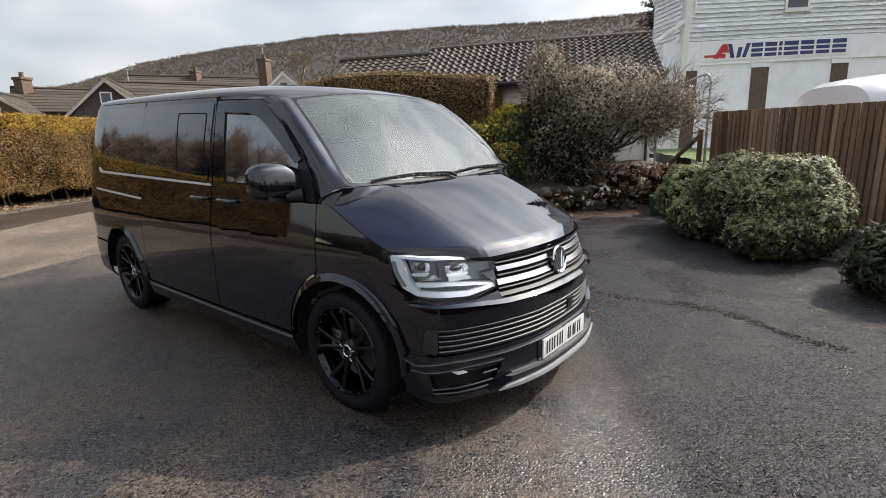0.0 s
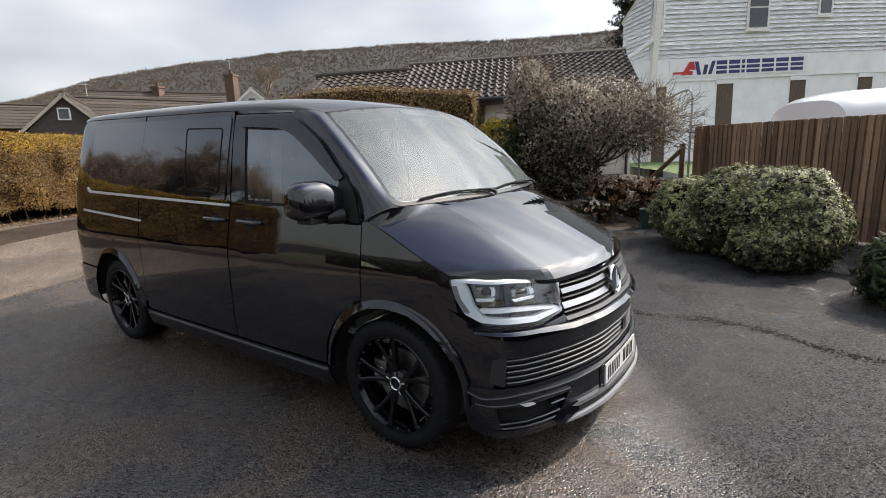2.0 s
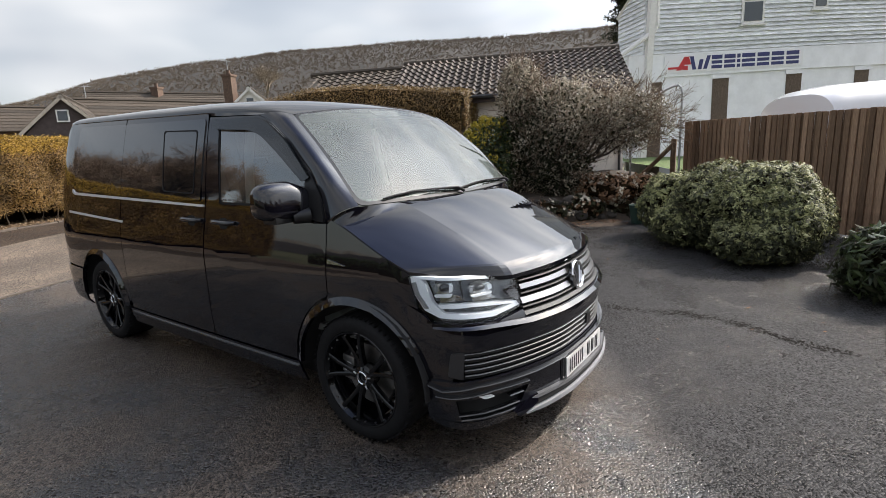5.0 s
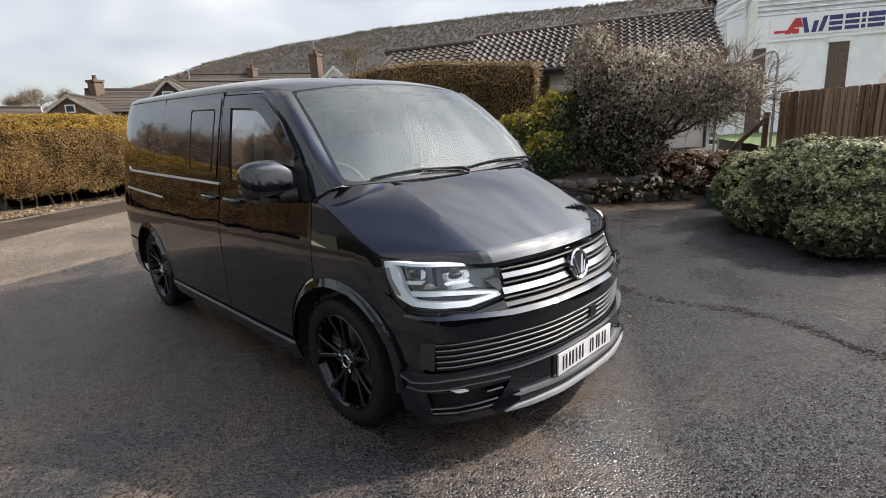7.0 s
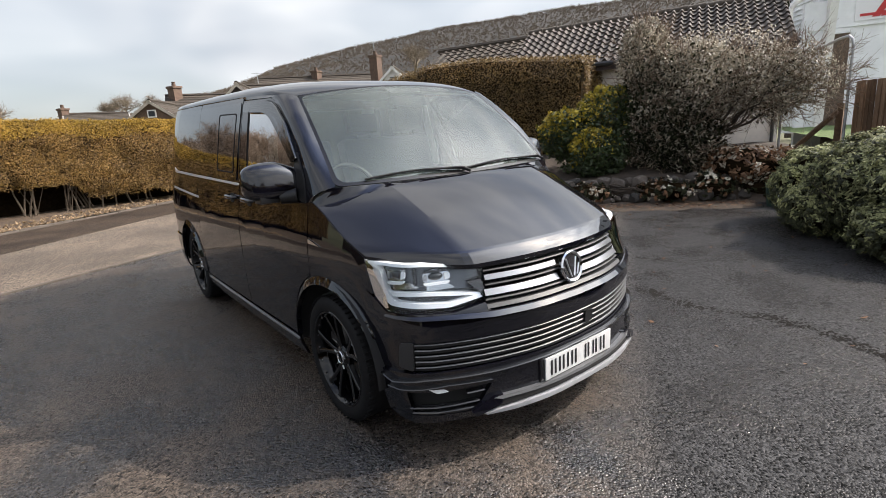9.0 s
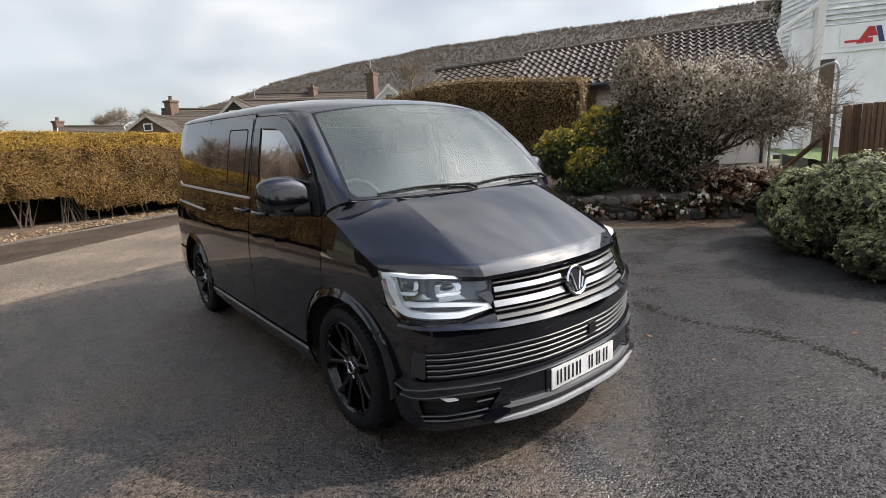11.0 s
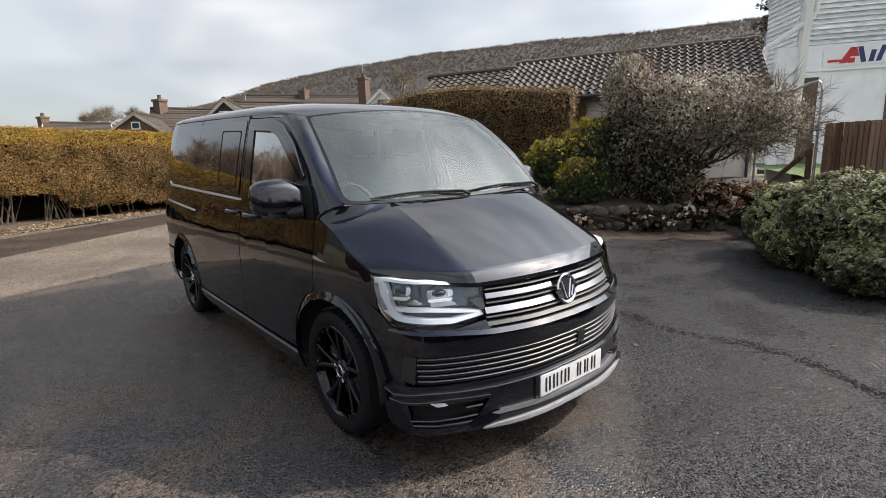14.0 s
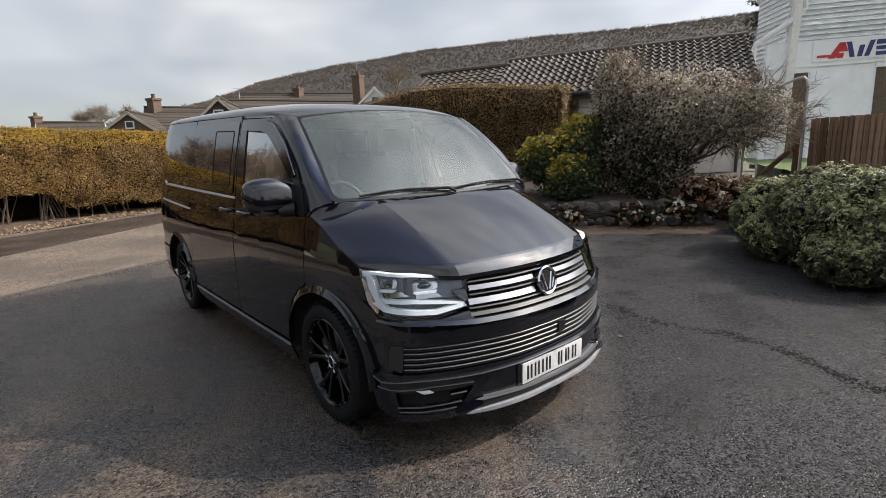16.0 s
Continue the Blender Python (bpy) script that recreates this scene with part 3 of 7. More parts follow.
def smooth01(t):
    t = max(0.0, min(1.0, t))
    return t * t * (3 - 2 * t)


def leaves(name, pos, nrm, size, mat, parent, rng, kind="stuff", aspect=0.5, tilt=0.7, label=""):
    """Many small folded leaves at pos, roughly facing nrm."""
    n = len(pos)
    nrm = nrm + rng.normal(0, tilt, (n, 3))
    nrm /= np.linalg.norm(nrm, axis=1)[:, None] + 1e-9
    a = np.cross(nrm, rng.normal(0, 1, (n, 3)))
    a /= np.linalg.norm(a, axis=1)[:, None] + 1e-9
    b = np.cross(nrm, a)
    L = (size * rng.uniform(0.6, 1.35, n))[:, None]
    W = L * aspect
    base, tip = pos - a * L * 0.5, pos + a * L * 0.5
    lft = pos + b * W * 0.5 - nrm * W * 0.15
    rgt = pos - b * W * 0.5 - nrm * W * 0.15
    verts = np.stack([base, rgt, tip, lft], 1).reshape(-1, 3)
    i = np.arange(n)[:, None] * 4
    faces = np.concatenate([i + np.array([[0, 1, 2]]), i + np.array([[0, 2, 3]])], 1).reshape(-1, 3)
    me = bpy.data.meshes.new(name)
    me.vertices.add(len(verts))
    me.vertices.foreach_set("co", verts.astype(np.float32).ravel())
    me.loops.add(faces.size)
    me.loops.foreach_set("vertex_index", faces.astype(np.int32).ravel())
    me.polygons.add(len(faces))
    me.polygons.foreach_set("loop_start", np.arange(0, faces.size, 3, dtype=np.int32))
    me.update(calc_edges=True)
    me.materials.append(mat)
    ob = new(name, me)
    ob.parent = parent
    if kind:
        ob["kind"] = kind
    if label:
        ob["label"] = label
    return ob


def local(p, at):
    return (p[0] - at[0], p[1] - at[1], p[2] - at[2])

# ---- ground ----
# the seam between drive and road, as a line in plan
def seam_y(x):
    return 6.03 + 0.42 * (x + 0.2)


def kerb_y(x):
    return 12.55 + 0.62 * (x - 0.0) if x < 1.0 else 13.17 + 0.35 * (x - 1.0)


def sheet(name, pts, mat, z, label, cat, thick=0.06):
    bm = bmesh.new()
    top = [bm.verts.new((x, y, z)) for x, y in pts]
    low = [bm.verts.new((x, y, z - thick)) for x, y in pts]
    bm.faces.new(top)
    n = len(pts)
    for i in range(n):
        bm.faces.new((top[i], low[i], low[(i + 1) % n], top[(i + 1) % n]))
    return tagged(part(name, bm, mat, smooth=False), label, cat, kind="structure")


ground_bm = bmesh.new()
bmesh.ops.create_grid(ground_bm, x_segments=30, y_segments=30, size=900)
for v in ground_bm.verts:
    v.co.z = -0.12
tagged(part("ground", ground_bm, M_FIELD, smooth=False), "far fields and gardens with dull winter grass", "ground", kind="structure")

drive_pts = [(-16, -14), (9.5, -14), (9.5, -3.0), (7.0, 0.9), (5.0, 3.2), (4.2, 8.0), (3.6, seam_y(3.6)), (-16, seam_y(-16))]
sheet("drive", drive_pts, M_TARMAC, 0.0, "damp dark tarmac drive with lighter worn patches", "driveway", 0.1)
road_pts = [(-16, seam_y(-16) + 0.012), (3.6, seam_y(3.6) + 0.012), (12, 11.2), (12, kerb_y(12)), (1.0, kerb_y(1.0)), (-6, kerb_y(-6)), (-16, kerb_y(-6) - 1)]
sheet("road", road_pts, M_ROAD, -0.004, "pale worn old tarmac road beyond the drive", "road", 0.09)

edge_pts = [(-9, 3.3), (-2.45, 8.44), (0.42, 10.70), (3.0, 12.2), (12, 15.6), (12, kerb_y(12) - 0.01), (1.0, kerb_y(1.0) - 0.01), (-6, kerb_y(-6) - 0.01), (-9, kerb_y(-6) - 0.5)]
sheet("road_margin", edge_pts, M_ROADEDGE, 0.0, "dark damp strip of road beside the kerb", "road", 0.05)

# a raised joint strip of set stone along the seam
seam_bm = bmesh.new()
for i in range(16):
    x0, x1 = -9 + i * 0.8, -9 + i * 0.8 + 0.79
    add_box(seam_bm, x0, x1, -0.028, 0.028, -0.05, 0.020, bevel=0.006)
for v in seam_bm.verts:
    v.co.y += seam_y(v.co.x)
tagged(part("seam_strip", seam_bm, M_KERB, smooth=False), "narrow pale joint between drive and road", "joint", kind="structure")

# kerb and verge at the foot of the long hedge
kerb_bm = bmesh.new()
for i in range(22):
    x0 = -9 + i * 0.92
    vs = add_box(kerb_bm, x0, x0 + 0.905, 0.0, 0.13, -0.05, 0.035 + 0.012 * math.sin(i * 2.1), bevel=0.012)
for v in kerb_bm.verts:
    v.co.y += kerb_y(v.co.x)
tagged(part("kerb", kerb_bm, M_KERB, smooth=False), "low worn concrete kerb edging along the verge", "kerb", kind="structure")


def verge_fn(u, v):
    x = -9 + 21 * u
    y = kerb_y(x) + 0.125 + 4.2 * v
    return (x, y, 0.03 + 0.10 * v + 0.04 * noise.noise(Vector((x * 1.7, y * 1.7, 0))))


tagged(part("verge", grid_bm(verge_fn, 90, 16), M_SOIL, smooth=True), "verge of bare soil and dead leaves under the hedge", "verge", kind="structure")


vr = np.random.default_rng(44)
vx, vv = vr.uniform(-5.0, 9.0, 3200), vr.uniform(0.0, 1.0, 3200) ** 1.6
VP = np.array([(x, kerb_y(x) + 0.10 + 1.1 * v, 0.055 + 0.03 * v) for x, v in zip(vx, vv)])
tagged(leaves("verge_litter", VP, np.tile([[0, -0.2, 1.0]], (3200, 1)), 0.075, M_STRAW, None, vr, tilt=0.5), "dead leaves and dry stalks lying on the verge", "leaves", kind="stuff")


# raised garden bank behind the rockery
def bank_fn(u, v):
    # u along the rockery from the dark hedge to the fence, v away from the drive
    ax, ay = 5.55 + 2.25 * u, 3.35 - 3.6 * u
    nx, ny = 0.82, 0.57
    d = 9.5 * v
    z = 0.42 * smooth01(d / 0.7) + 0.30 * smooth01((d - 0.6) / 3.0) + 0.05 * noise.noise(Vector((ax + nx * d, ay + ny * d, 3.0)) * 1.5)
    return (ax + nx * d - 0.15, ay + ny * d - 0.1, z - 0.02 if d > 0 else -0.05)


def bank_wide(u, v):
    return bank_fn(-1.6 + 2.55 * u, v)


tagged(part("garden_bank", grid_bm(bank_wide, 60, 60), M_BANK), "raised garden bed of dark soil behind a rockery", "garden bed", kind="structure")


def lawn_fn(u, v):
    x = 8.3 + 9.5 * v
    y = -9.0 + 8.7 * u + 0.55 * (x - 8.3)
    return (x, y, 0.02 + 0.72 * smooth01((x - 8.0) / 2.0) + 0.03 * noise.noise(Vector((x * 2, y * 2, 0))))


tagged(part("lawn", grid_bm(lawn_fn, 40, 40), M_GRASS), "rough green grass between the fence and the white building", "grass", kind="structure")

# leaf litter along the foot of the rockery
def litter_fn(u, v):
    x, y = 4.55 + 2.0 * u, 3.15 - 2.35 * u
    w = 0.10 + 0.16 * noise.noise(Vector((u * 9, 0, 1))) + 0.10 * noise.noise(Vector((u * 31, 0, 2)))
    d = (1 - v) * -w + 0.62 * v
    return (x + 0.83 * d, y + 0.56 * d, 0.004 + 0.03 * v + 0.010 * noise.noise(Vector((u * 40, v * 12, 1))) * v)


tagged(part("litter_strip", grid_bm(litter_fn, 90, 8), M_LITTER), "strip of fallen brown leaves along the rockery foot", "leaf litter", kind="structure")

# ---- hill ----
CAM0 = Vector((-2.3, -2.0, 1.5))
SKYLINE = [(-40, 9.5), (0, 10.9), (17, 11.15), (26, 11.0), (38.9, 11.0), (50.5, 10.3), (60.6, 8.9), (68.7, 7.15), (74, 5.2), (78, 4.4), (84, 2.9), (90, 1.5), (110, 0.9), (160, 2.5), (215, 6.0), (250, 7.0), (290, 8.0), (320, 9.5)]


def hill_top(az):
    el = interp(az, SKYLINE)
    return el + 0.10 * noise.noise(Vector((az * 0.22, 0, 0))) + 0.06 * noise.noise(Vector((az * 0.9, 5, 0)))


def hill_at(az, k):
    """k from 0 at the foot to 1 on the crest."""
    near, far = 95.0, 260.0
    dist = near + (far - near) * k
    top = far * math.tan(radians(max(0.2, hill_top(az))))
    z = 1.5 + (top - 1.5) * (k ** 0.9) if k < 1 else top
    z += 2.2 * noise.noise(Vector((az * 0.35, k * 6, 2.0))) * (1 - k) * k * 3
    a = radians(az)
    return Vector((CAM0.x + dist * math.cos(a), CAM0.y + dist * math.sin(a), z - 1.5 * (1 - k) - 0.55 * k))


tagged(part("hill", grid_bm(lambda u, v: hill_at(-40 + 360 * u, v), 240, 24), M_HILL), "long hill covered in bare brown winter woodland", "hill", kind="structure")

rng = np.random.default_rng(5)
tv, tf = [], []
for i in range(24000):
    az = rng.uniform(-10, 92) if i % 8 else rng.uniform(92, 350)
    k = rng.uniform(0.965, 1.0) if i % 4 == 0 else rng.uniform(0.08, 1.0) ** 0.6
    p = hill_at(az, k)
    h = rng.uniform(0.9, 2.0) * (0.75 + 0.25 * k) * (1.35 if rng.uniform() > 0.9 else 1.0)
    a = radians(az) + math.pi / 2
    sx, sy = math.cos(a), math.sin(a)
    if i % 4:
        h *= 0.6
    wide = h * rng.uniform(0.5, 0.85)
    cz = p.z + h * 0.30
    # bare boughs fanning from the fork to a rounded crown
    for t in rng.uniform(-1.5, 1.5, 11):
        f = rng.uniform(0.55, 1.0)
        ox, oz = math.sin(t) * wide * f, math.cos(t) * h * 0.62 * f
        w = rng.uniform(0.02, 0.07)
        q = rng.uniform(-0.6, 0.6)
        b0 = len(tv)
        tv += [(p.x + sx * ox * 0.12, p.y + sy * ox * 0.12, cz - 0.25 * h), (p.x + sx * (ox - w) + q, p.y + sy * (ox - w) + q, cz + oz + w * 0.6), (p.x + sx * (ox + w) + q, p.y + sy * (ox + w) + q, cz + oz - w * 0.6)]
        tf.append((b0, b0 + 1, b0 + 2))
ob = raw("hill_trees", tv, tf, M_FTREE)
tagged(ob, "bare brown trees covering the hillside and its crest", "woodland", kind="stuff")

# broken seam of loose dark chips across the drive, and a few fallen leaves
rng = np.random.default_rng(9)
cv, cf = [], []
CRACK = [(0.55, 1.95), (-0.1, 1.98), (-0.55, 1.86), (-1.0, 2.0), (-1.4, 1.95), (-1.75, 1.80), (-2.0, 1.66), (-4.0, 1.35)]
for i in range(3600):
    y = rng.uniform(-3.6, 0.3)
    dens = 0.5 + 0.5 * noise.noise(Vector((y * 2.3, 0, 7)))
    if rng.uniform() > 0.02 + 1.5 * max(0.0, dens - 0.38):
        continue
    x = interp(-y, [(-a, b) for a, b in CRACK]) + rng.normal(0, 0.022 + 0.10 * max(0, dens - 0.4)) + 0.05 * noise.noise(Vector((y * 3, 2, 0)))
    r = rng.uniform(0.004, 0.013)
    b0 = len(cv)
    for k in range(5):
        a = k * math.tau / 5 + rng.uniform(-0.4, 0.4)
        cv.append((x + r * 1.4 * math.cos(a), y + r * math.sin(a), 0.0015))
    cv.append((x, y, 0.004 + r * 0.3))
    cf += [(b0 + k, b0 + (k + 1) % 5, b0 + 5) for k in range(5)]
tagged(raw("crack_chips", cv, cf, M_CHIP), "ragged line of loose dark chips across the tarmac", "crack", kind="stuff")
n = 130
lp = np.stack([rng.uniform(1.2, 6.5, n), rng.uniform(-3.2, 3.2, n), np.full(n, 0.012)], 1)
lu, lv = rng.uniform(-0.02, 1.02, 900), rng.normal(0.25, 0.2, 900)
lp = np.concatenate([lp, np.stack([4.55 + 2.0 * lu + 0.83 * lv, 3.15 - 2.35 * lu + 0.56 * lv, np.full(900, 0.035)], 1)])
n = len(lp)
fallen = leaves("fallen_leaves", lp, np.tile([[0, 0, 1.0]], (n, 1)), 0.042, M_BROWNL, None, rng, tilt=0.3)
tagged(fallen, "scattered small brown leaves on the drive", "leaves", kind="stuff")

# ---- the van ----
# front is -y, the wheels' axles at y = 0 and y = 3
PLAN = [(0.0, -0.872), (-0.26, -0.855), (-0.5, -0.79), (-0.69, -0.705), (-0.80, -0.63), (-0.855, -0.545), (-0.885, -0.40), (-0.906, -0.2), (-0.925, 0.0), (-0.942, 0.3),
        (-0.949, 0.8), (-0.952, 1.5), (-0.952, 2.4), (-0.947, 3.1), (-0.936, 3.55), (-0.912, 3.78), (-0.86, 3.90), (-0.75, 3.955), (-0.5, 3.985), (0.0, 4.0)]


def spline(pts, n):
    out = []
    P = [np.array(p, float) for p in pts]
    P = [2 * P[0] - P[1]] + P + [2 * P[-1] - P[-2]]
    for i in range(1, len(P) - 2):
        p0, p1, p2, p3 = P[i - 1:i + 3]
        t1 = np.linalg.norm(p1 - p0) ** 0.5
        t2 = t1 + np.linalg.norm(p2 - p1) ** 0.5
        t3 = t2 + np.linalg.norm(p3 - p2) ** 0.5
        for k in range(n):
            t = t1 + (t2 - t1) * k / n
            A1 = (t1 - t) / t1 * p0 + t / t1 * p1
            A2 = (t2 - t) / (t2 - t1) * p1 + (t - t1) / (t2 - t1) * p2
            A3 = (t3 - t) / (t3 - t2) * p2 + (t - t2) / (t3 - t2) * p3
            B1 = (t2 - t) / t2 * A1 + t / t2 * A2
            B2 = (t3 - t) / (t3 - t1) * A2 + (t - t1) / (t3 - t1) * A3
            out.append((t2 - t) / (t2 - t1) * B1 + (t - t1) / (t2 - t1) * B2)
    out.append(P[-2])
    return np.array(out)


CURVE = spline(PLAN, 24)
ARC = np.concatenate([[0], np.cumsum(np.linalg.norm(np.diff(CURVE, axis=0), axis=1))])
TAN = np.gradient(CURVE, ARC, axis=0)
TAN /= np.linalg.norm(TAN, axis=1)[:, None]
ZMID = int(np.argmin(np.abs(CURVE[:, 1] - 1.0)))


def s_y(y):
    """Arc length at which the flank passes y."""
    return float(np.interp(y, CURVE[:, 1], ARC))


def s_x(x):
    """Arc length at which the nose passes x (given as a positive half width)."""
    return float(np.interp(abs(x), -CURVE[:ZMID, 0], ARC[:ZMID]))


SIDE_IN = [(0.15, 0.07), (0.22, 0.045), (0.30, 0.018), (0.36, 0.008), (0.46, 0.006), (0.475, 0.001), (0.7, 0.0), (0.88, 0.0), (0.92, 0.002), (1.0, 0.013), (1.08, 0.026), (1.15, 0.036), (1.2, 0.043), (1.3, 0.060), (1.45, 0.091), (1.6, 0.126), (1.75, 0.166), (1.88, 0.205)]
NOSE_IN = [(0.15, 0.03), (0.24, 0.0), (0.45, 0.004), (0.6, 0.0), (0.66, 0.004), (0.70, 0.014), (0.74, 0.034), (0.80, 0.058), (0.86, 0.076), (0.91, 0.092), (0.96, 0.12)]
SA, SB = s_x(0.62), s_y(-0.15)


def body(s, z, d=0.0):
    """The van's skin: s round the plan from the nose's middle (negative: the other flank), z up, d outwards."""
    a = abs(s)
    x, y = np.interp(a, ARC, CURVE[:, 0]), np.interp(a, ARC, CURVE[:, 1])
    tx, ty = np.interp(a, ARC, TAN[:, 0]), np.interp(a, ARC, TAN[:, 1])
    n = math.hypot(tx, ty)
    nx, ny = -ty / n, tx / n
    w = 1 - smooth01((a - SA) / (SB - SA))
    inset = w * interp(z, NOSE_IN) + (1 - w) * interp(z, SIDE_IN)
    k = d - inset
    x, y = x + nx * k, y + ny * k
    return Vector((x if s >= 0 else -x, y, z))


def flank(y, z, d=0.0):
    return body(s_y(y), z, d)


def flank_other(y, z, d=0.0):
    return body(-s_y(y), z, d)


van = thing("panel_van", (0, 0, 0), "black lowered panel van with dark windows parked on the drive", "van")
WHEEL_R = 0.345


def arc_pts(cy, r, a0, a1, n):
    return [(cy + r * math.cos(radians(a0 + (a1 - a0) * i / n)), WHEEL_R + r * math.sin(radians(a0 + (a1 - a0) * i / n))) for i in range(n + 1)]


TOPZ = [(-0.5, 0.93), (-0.34, 0.952), (-0.15, 1.045), (0.0, 1.125), (0.10, 1.172), (0.165, 1.195)]
DOORLINE = [(0.172, 1.19), (0.205, 1.30), (0.305, 1.435), (0.50, 1.598), (0.70, 1.722), (0.80, 1.752)]


def roof_edge(y):
    return interp(y, [(0.55, 1.745), (0.8, 1.772), (1.35, 1.80), (2.4, 1.83), (3.5, 1.855), (4.0, 1.85)])


R_ARCH, R_GAP = 0.428, 0.47


def lip_map(F, cy):
    """The flank with a flare that grows towards the wheel."""
    def S(y, z, d=0.0):
        r = math.hypot(y - cy, z - WHEEL_R)
        return F(y, z, d + 0.020 * smooth01((R_ARCH + 0.03 - r) / 0.04) + 0.002)
    return S


def tilted(z0, k):
    """The skin, leaning outwards below z0, so that a bar's face looks up."""
    def S(s, z, d=0.0):
        return body(s, z, d + (z0 - z) * k)
    return S


for side, F in ((1, flank), (-1, flank_other)):
    # front wing
    wing = [(-0.335, 0.948)] + [(y, interp(y, TOPZ)) for y in (-0.2, -0.1, 0.0, 0.08, 0.163)] + [(0.163, 0.80)] + arc_pts(0, R_ARCH + 0.0, 64, 142, 18) + [(-0.335, 0.80), (-0.388, 0.785)]
    part("front_wing", panel_bm(wing, F, step=0.06), M_PAINT, van)
    # strip of the wing behind the wheel, in front of the door
    part("wheel_arch_lip", panel_bm(arc_pts(0, R_ARCH - 0.012, 3, 150, 30) + arc_pts(0, R_ARCH + 0.028, 150, 3, 30), lip_map(F, 0.0), step=0.05, flange=0.03), M_PAINT, van)
    part("wheel_arch_lip", panel_bm(arc_pts(3, R_ARCH - 0.012, 3, 177, 30) + arc_pts(3, R_ARCH + 0.028, 177, 3, 30), lip_map(F, 3.0), step=0.05, flange=0.03), M_PAINT, van)
    # front door
    door = [(0.170, 0.80)] + [(0.170, 1.0), (0.170, 1.18)] + DOORLINE[1:] + [(1.314, 1.772, 0.01), (1.318, 1.70), (1.283, 1.24), (1.306, 1.0), (1.306, 0.365, 0.03)] + arc_pts(0, R_GAP, 3, 67, 12)
    win_hole = rounded([(0.335, 1.235, 0.02), (0.335, 1.44, 0.01), (0.50, 1.572, 0.05), (0.705, 1.692, 0.06), (0.83, 1.718, 0.04), (1.205, 1.722, 0.03), (1.135, 1.235, 0.02)], 0.03)
    fd = part("front_door", panel_bm(door, F, [win_hole], step=0.06), M_PAINT, van)
    part("door_window", panel_bm(win_hole, F, step=0.12, d=-0.006, flange=0.004), M_DGLASS, fd, "clear side window")
    frame_in = rounded([(0.345, 1.248, 0.02), (0.345, 1.432, 0.01), (0.505, 1.560, 0.05), (0.708, 1.680, 0.06), (0.83, 1.705, 0.04), (1.190, 1.708, 0.03), (1.122, 1.248, 0.02)], 0.03)
    part("window_seal", panel_bm(win_hole, F, [frame_in], step=0.2, d=-0.003, flange=0.006), M_RUBBER, fd)
    # black sail piece that carries the mirror
    sail = rounded([(0.178, 1.17, 0.01), (0.21, 1.30, 0.02), (0.312, 1.432, 0.01), (0.334, 1.43, 0.01), (0.336, 1.19, 0.02)], 0.02)
    part("mirror_sail", panel_bm(sail, F, step=0.1, d=0.008, flange=0.01), M_DARKTRIM, fd)
    # wind deflector over the window
    visor = rounded([(0.29, 1.40, 0.01), (0.50, 1.595, 0.05), (0.70, 1.715, 0.05), (0.83, 1.745, 0.03), (1.255, 1.755, 0.03), (1.245, 1.695, 0.02), (0.86, 1.672, 0.03), (0.735, 1.638, 0.05), (0.55, 1.522, 0.05), (0.345, 1.378, 0.01)], 0.02)
    part("wind_deflector", panel_bm(visor, F, step=0.09, d=0.022, flange=0.02), glass_mat("smoked_acrylic", (0.10, 0.10, 0.11), 1.5, 1.6, 0.02) if side == 1 else bpy.data.materials["smoked_acrylic"], fd, "smoked wind deflector")
    # sliding door and rear quarter
    slide = [(1.318, 0.365, 0.03), (1.318, 1.0), (1.295, 1.24), (1.328, 1.72), (1.336, 1.795, 0.02), (2.49, 1.826, 0.02), (2.50, 0.84), (2.50, 0.365, 0.02)]
    slide = rounded(slide, 0.0)
    sd = part("sliding_door", panel_bm(slide, F, step=0.07), M_PAINT, van)
    quarter = [(2.506, 1.826), (3.66, 1.853), (3.74, 1.80), (3.80, 1.2), (3.80, 0.60), (3.43, 0.60)] + arc_pts(3, R_ARCH, 33, 172, 22) + [(2.506, 0.42)]
    part("rear_quarter", panel_bm(quarter, F, step=0.07), M_PAINT, van)
    # long dark windows
    w1 = rounded([(1.345, 1.245, 0.03), (1.352, 1.765, 0.03), (2.4865, 1.792, 0.01), (2.4865, 1.255, 0.01)], 0.03)
    part("side_window", panel_bm(w1, F, step=0.14, d=0.006, flange=0.008), M_PRIV, sd, "dark tinted side window")
    sw = rounded([(1.425, 1.29, 0.03), (1.432, 1.70, 0.03), (1.875, 1.715, 0.03), (1.83, 1.30, 0.03)], 0.03)
    sw_in = rounded([(1.433, 1.298, 0.03), (1.44, 1.692, 0.03), (1.867, 1.707, 0.03), (1.822, 1.308, 0.03)], 0.03)
    part("sliding_pane_rim", panel_bm(sw, F, [sw_in], step=0.14, d=0.0085, flange=0.003), M_RUBBER, sd)
    w2 = rounded([(2.490, 1.255, 0.01), (2.490, 1.792, 0.01), (3.39, 1.815, 0.06), (3.44, 1.28, 0.05)], 0.03)
    part("side_window", panel_bm(w2, F, step=0.14, d=0.006, flange=0.008), M_PRIV, van, "dark tinted side window")
    # bright ledge under the windows
    ledge = [(1.30, 1.226), (3.40, 1.262), (3.46, 1.29), (3.455, 1.262), (3.40, 1.242), (1.30, 1.212)]
    part("window_ledge", panel_bm(rounded(ledge, 0.005), F, step=0.14, d=0.009, flange=0.012), M_LEDGE, van, "bright strip under the windows")
    # rail slot of the sliding door
    slot = rounded([(2.47, 1.050, 0.006), (2.47, 1.066, 0.006), (3.56, 1.100, 0.006), (3.56, 1.082, 0.006)], 0.006)
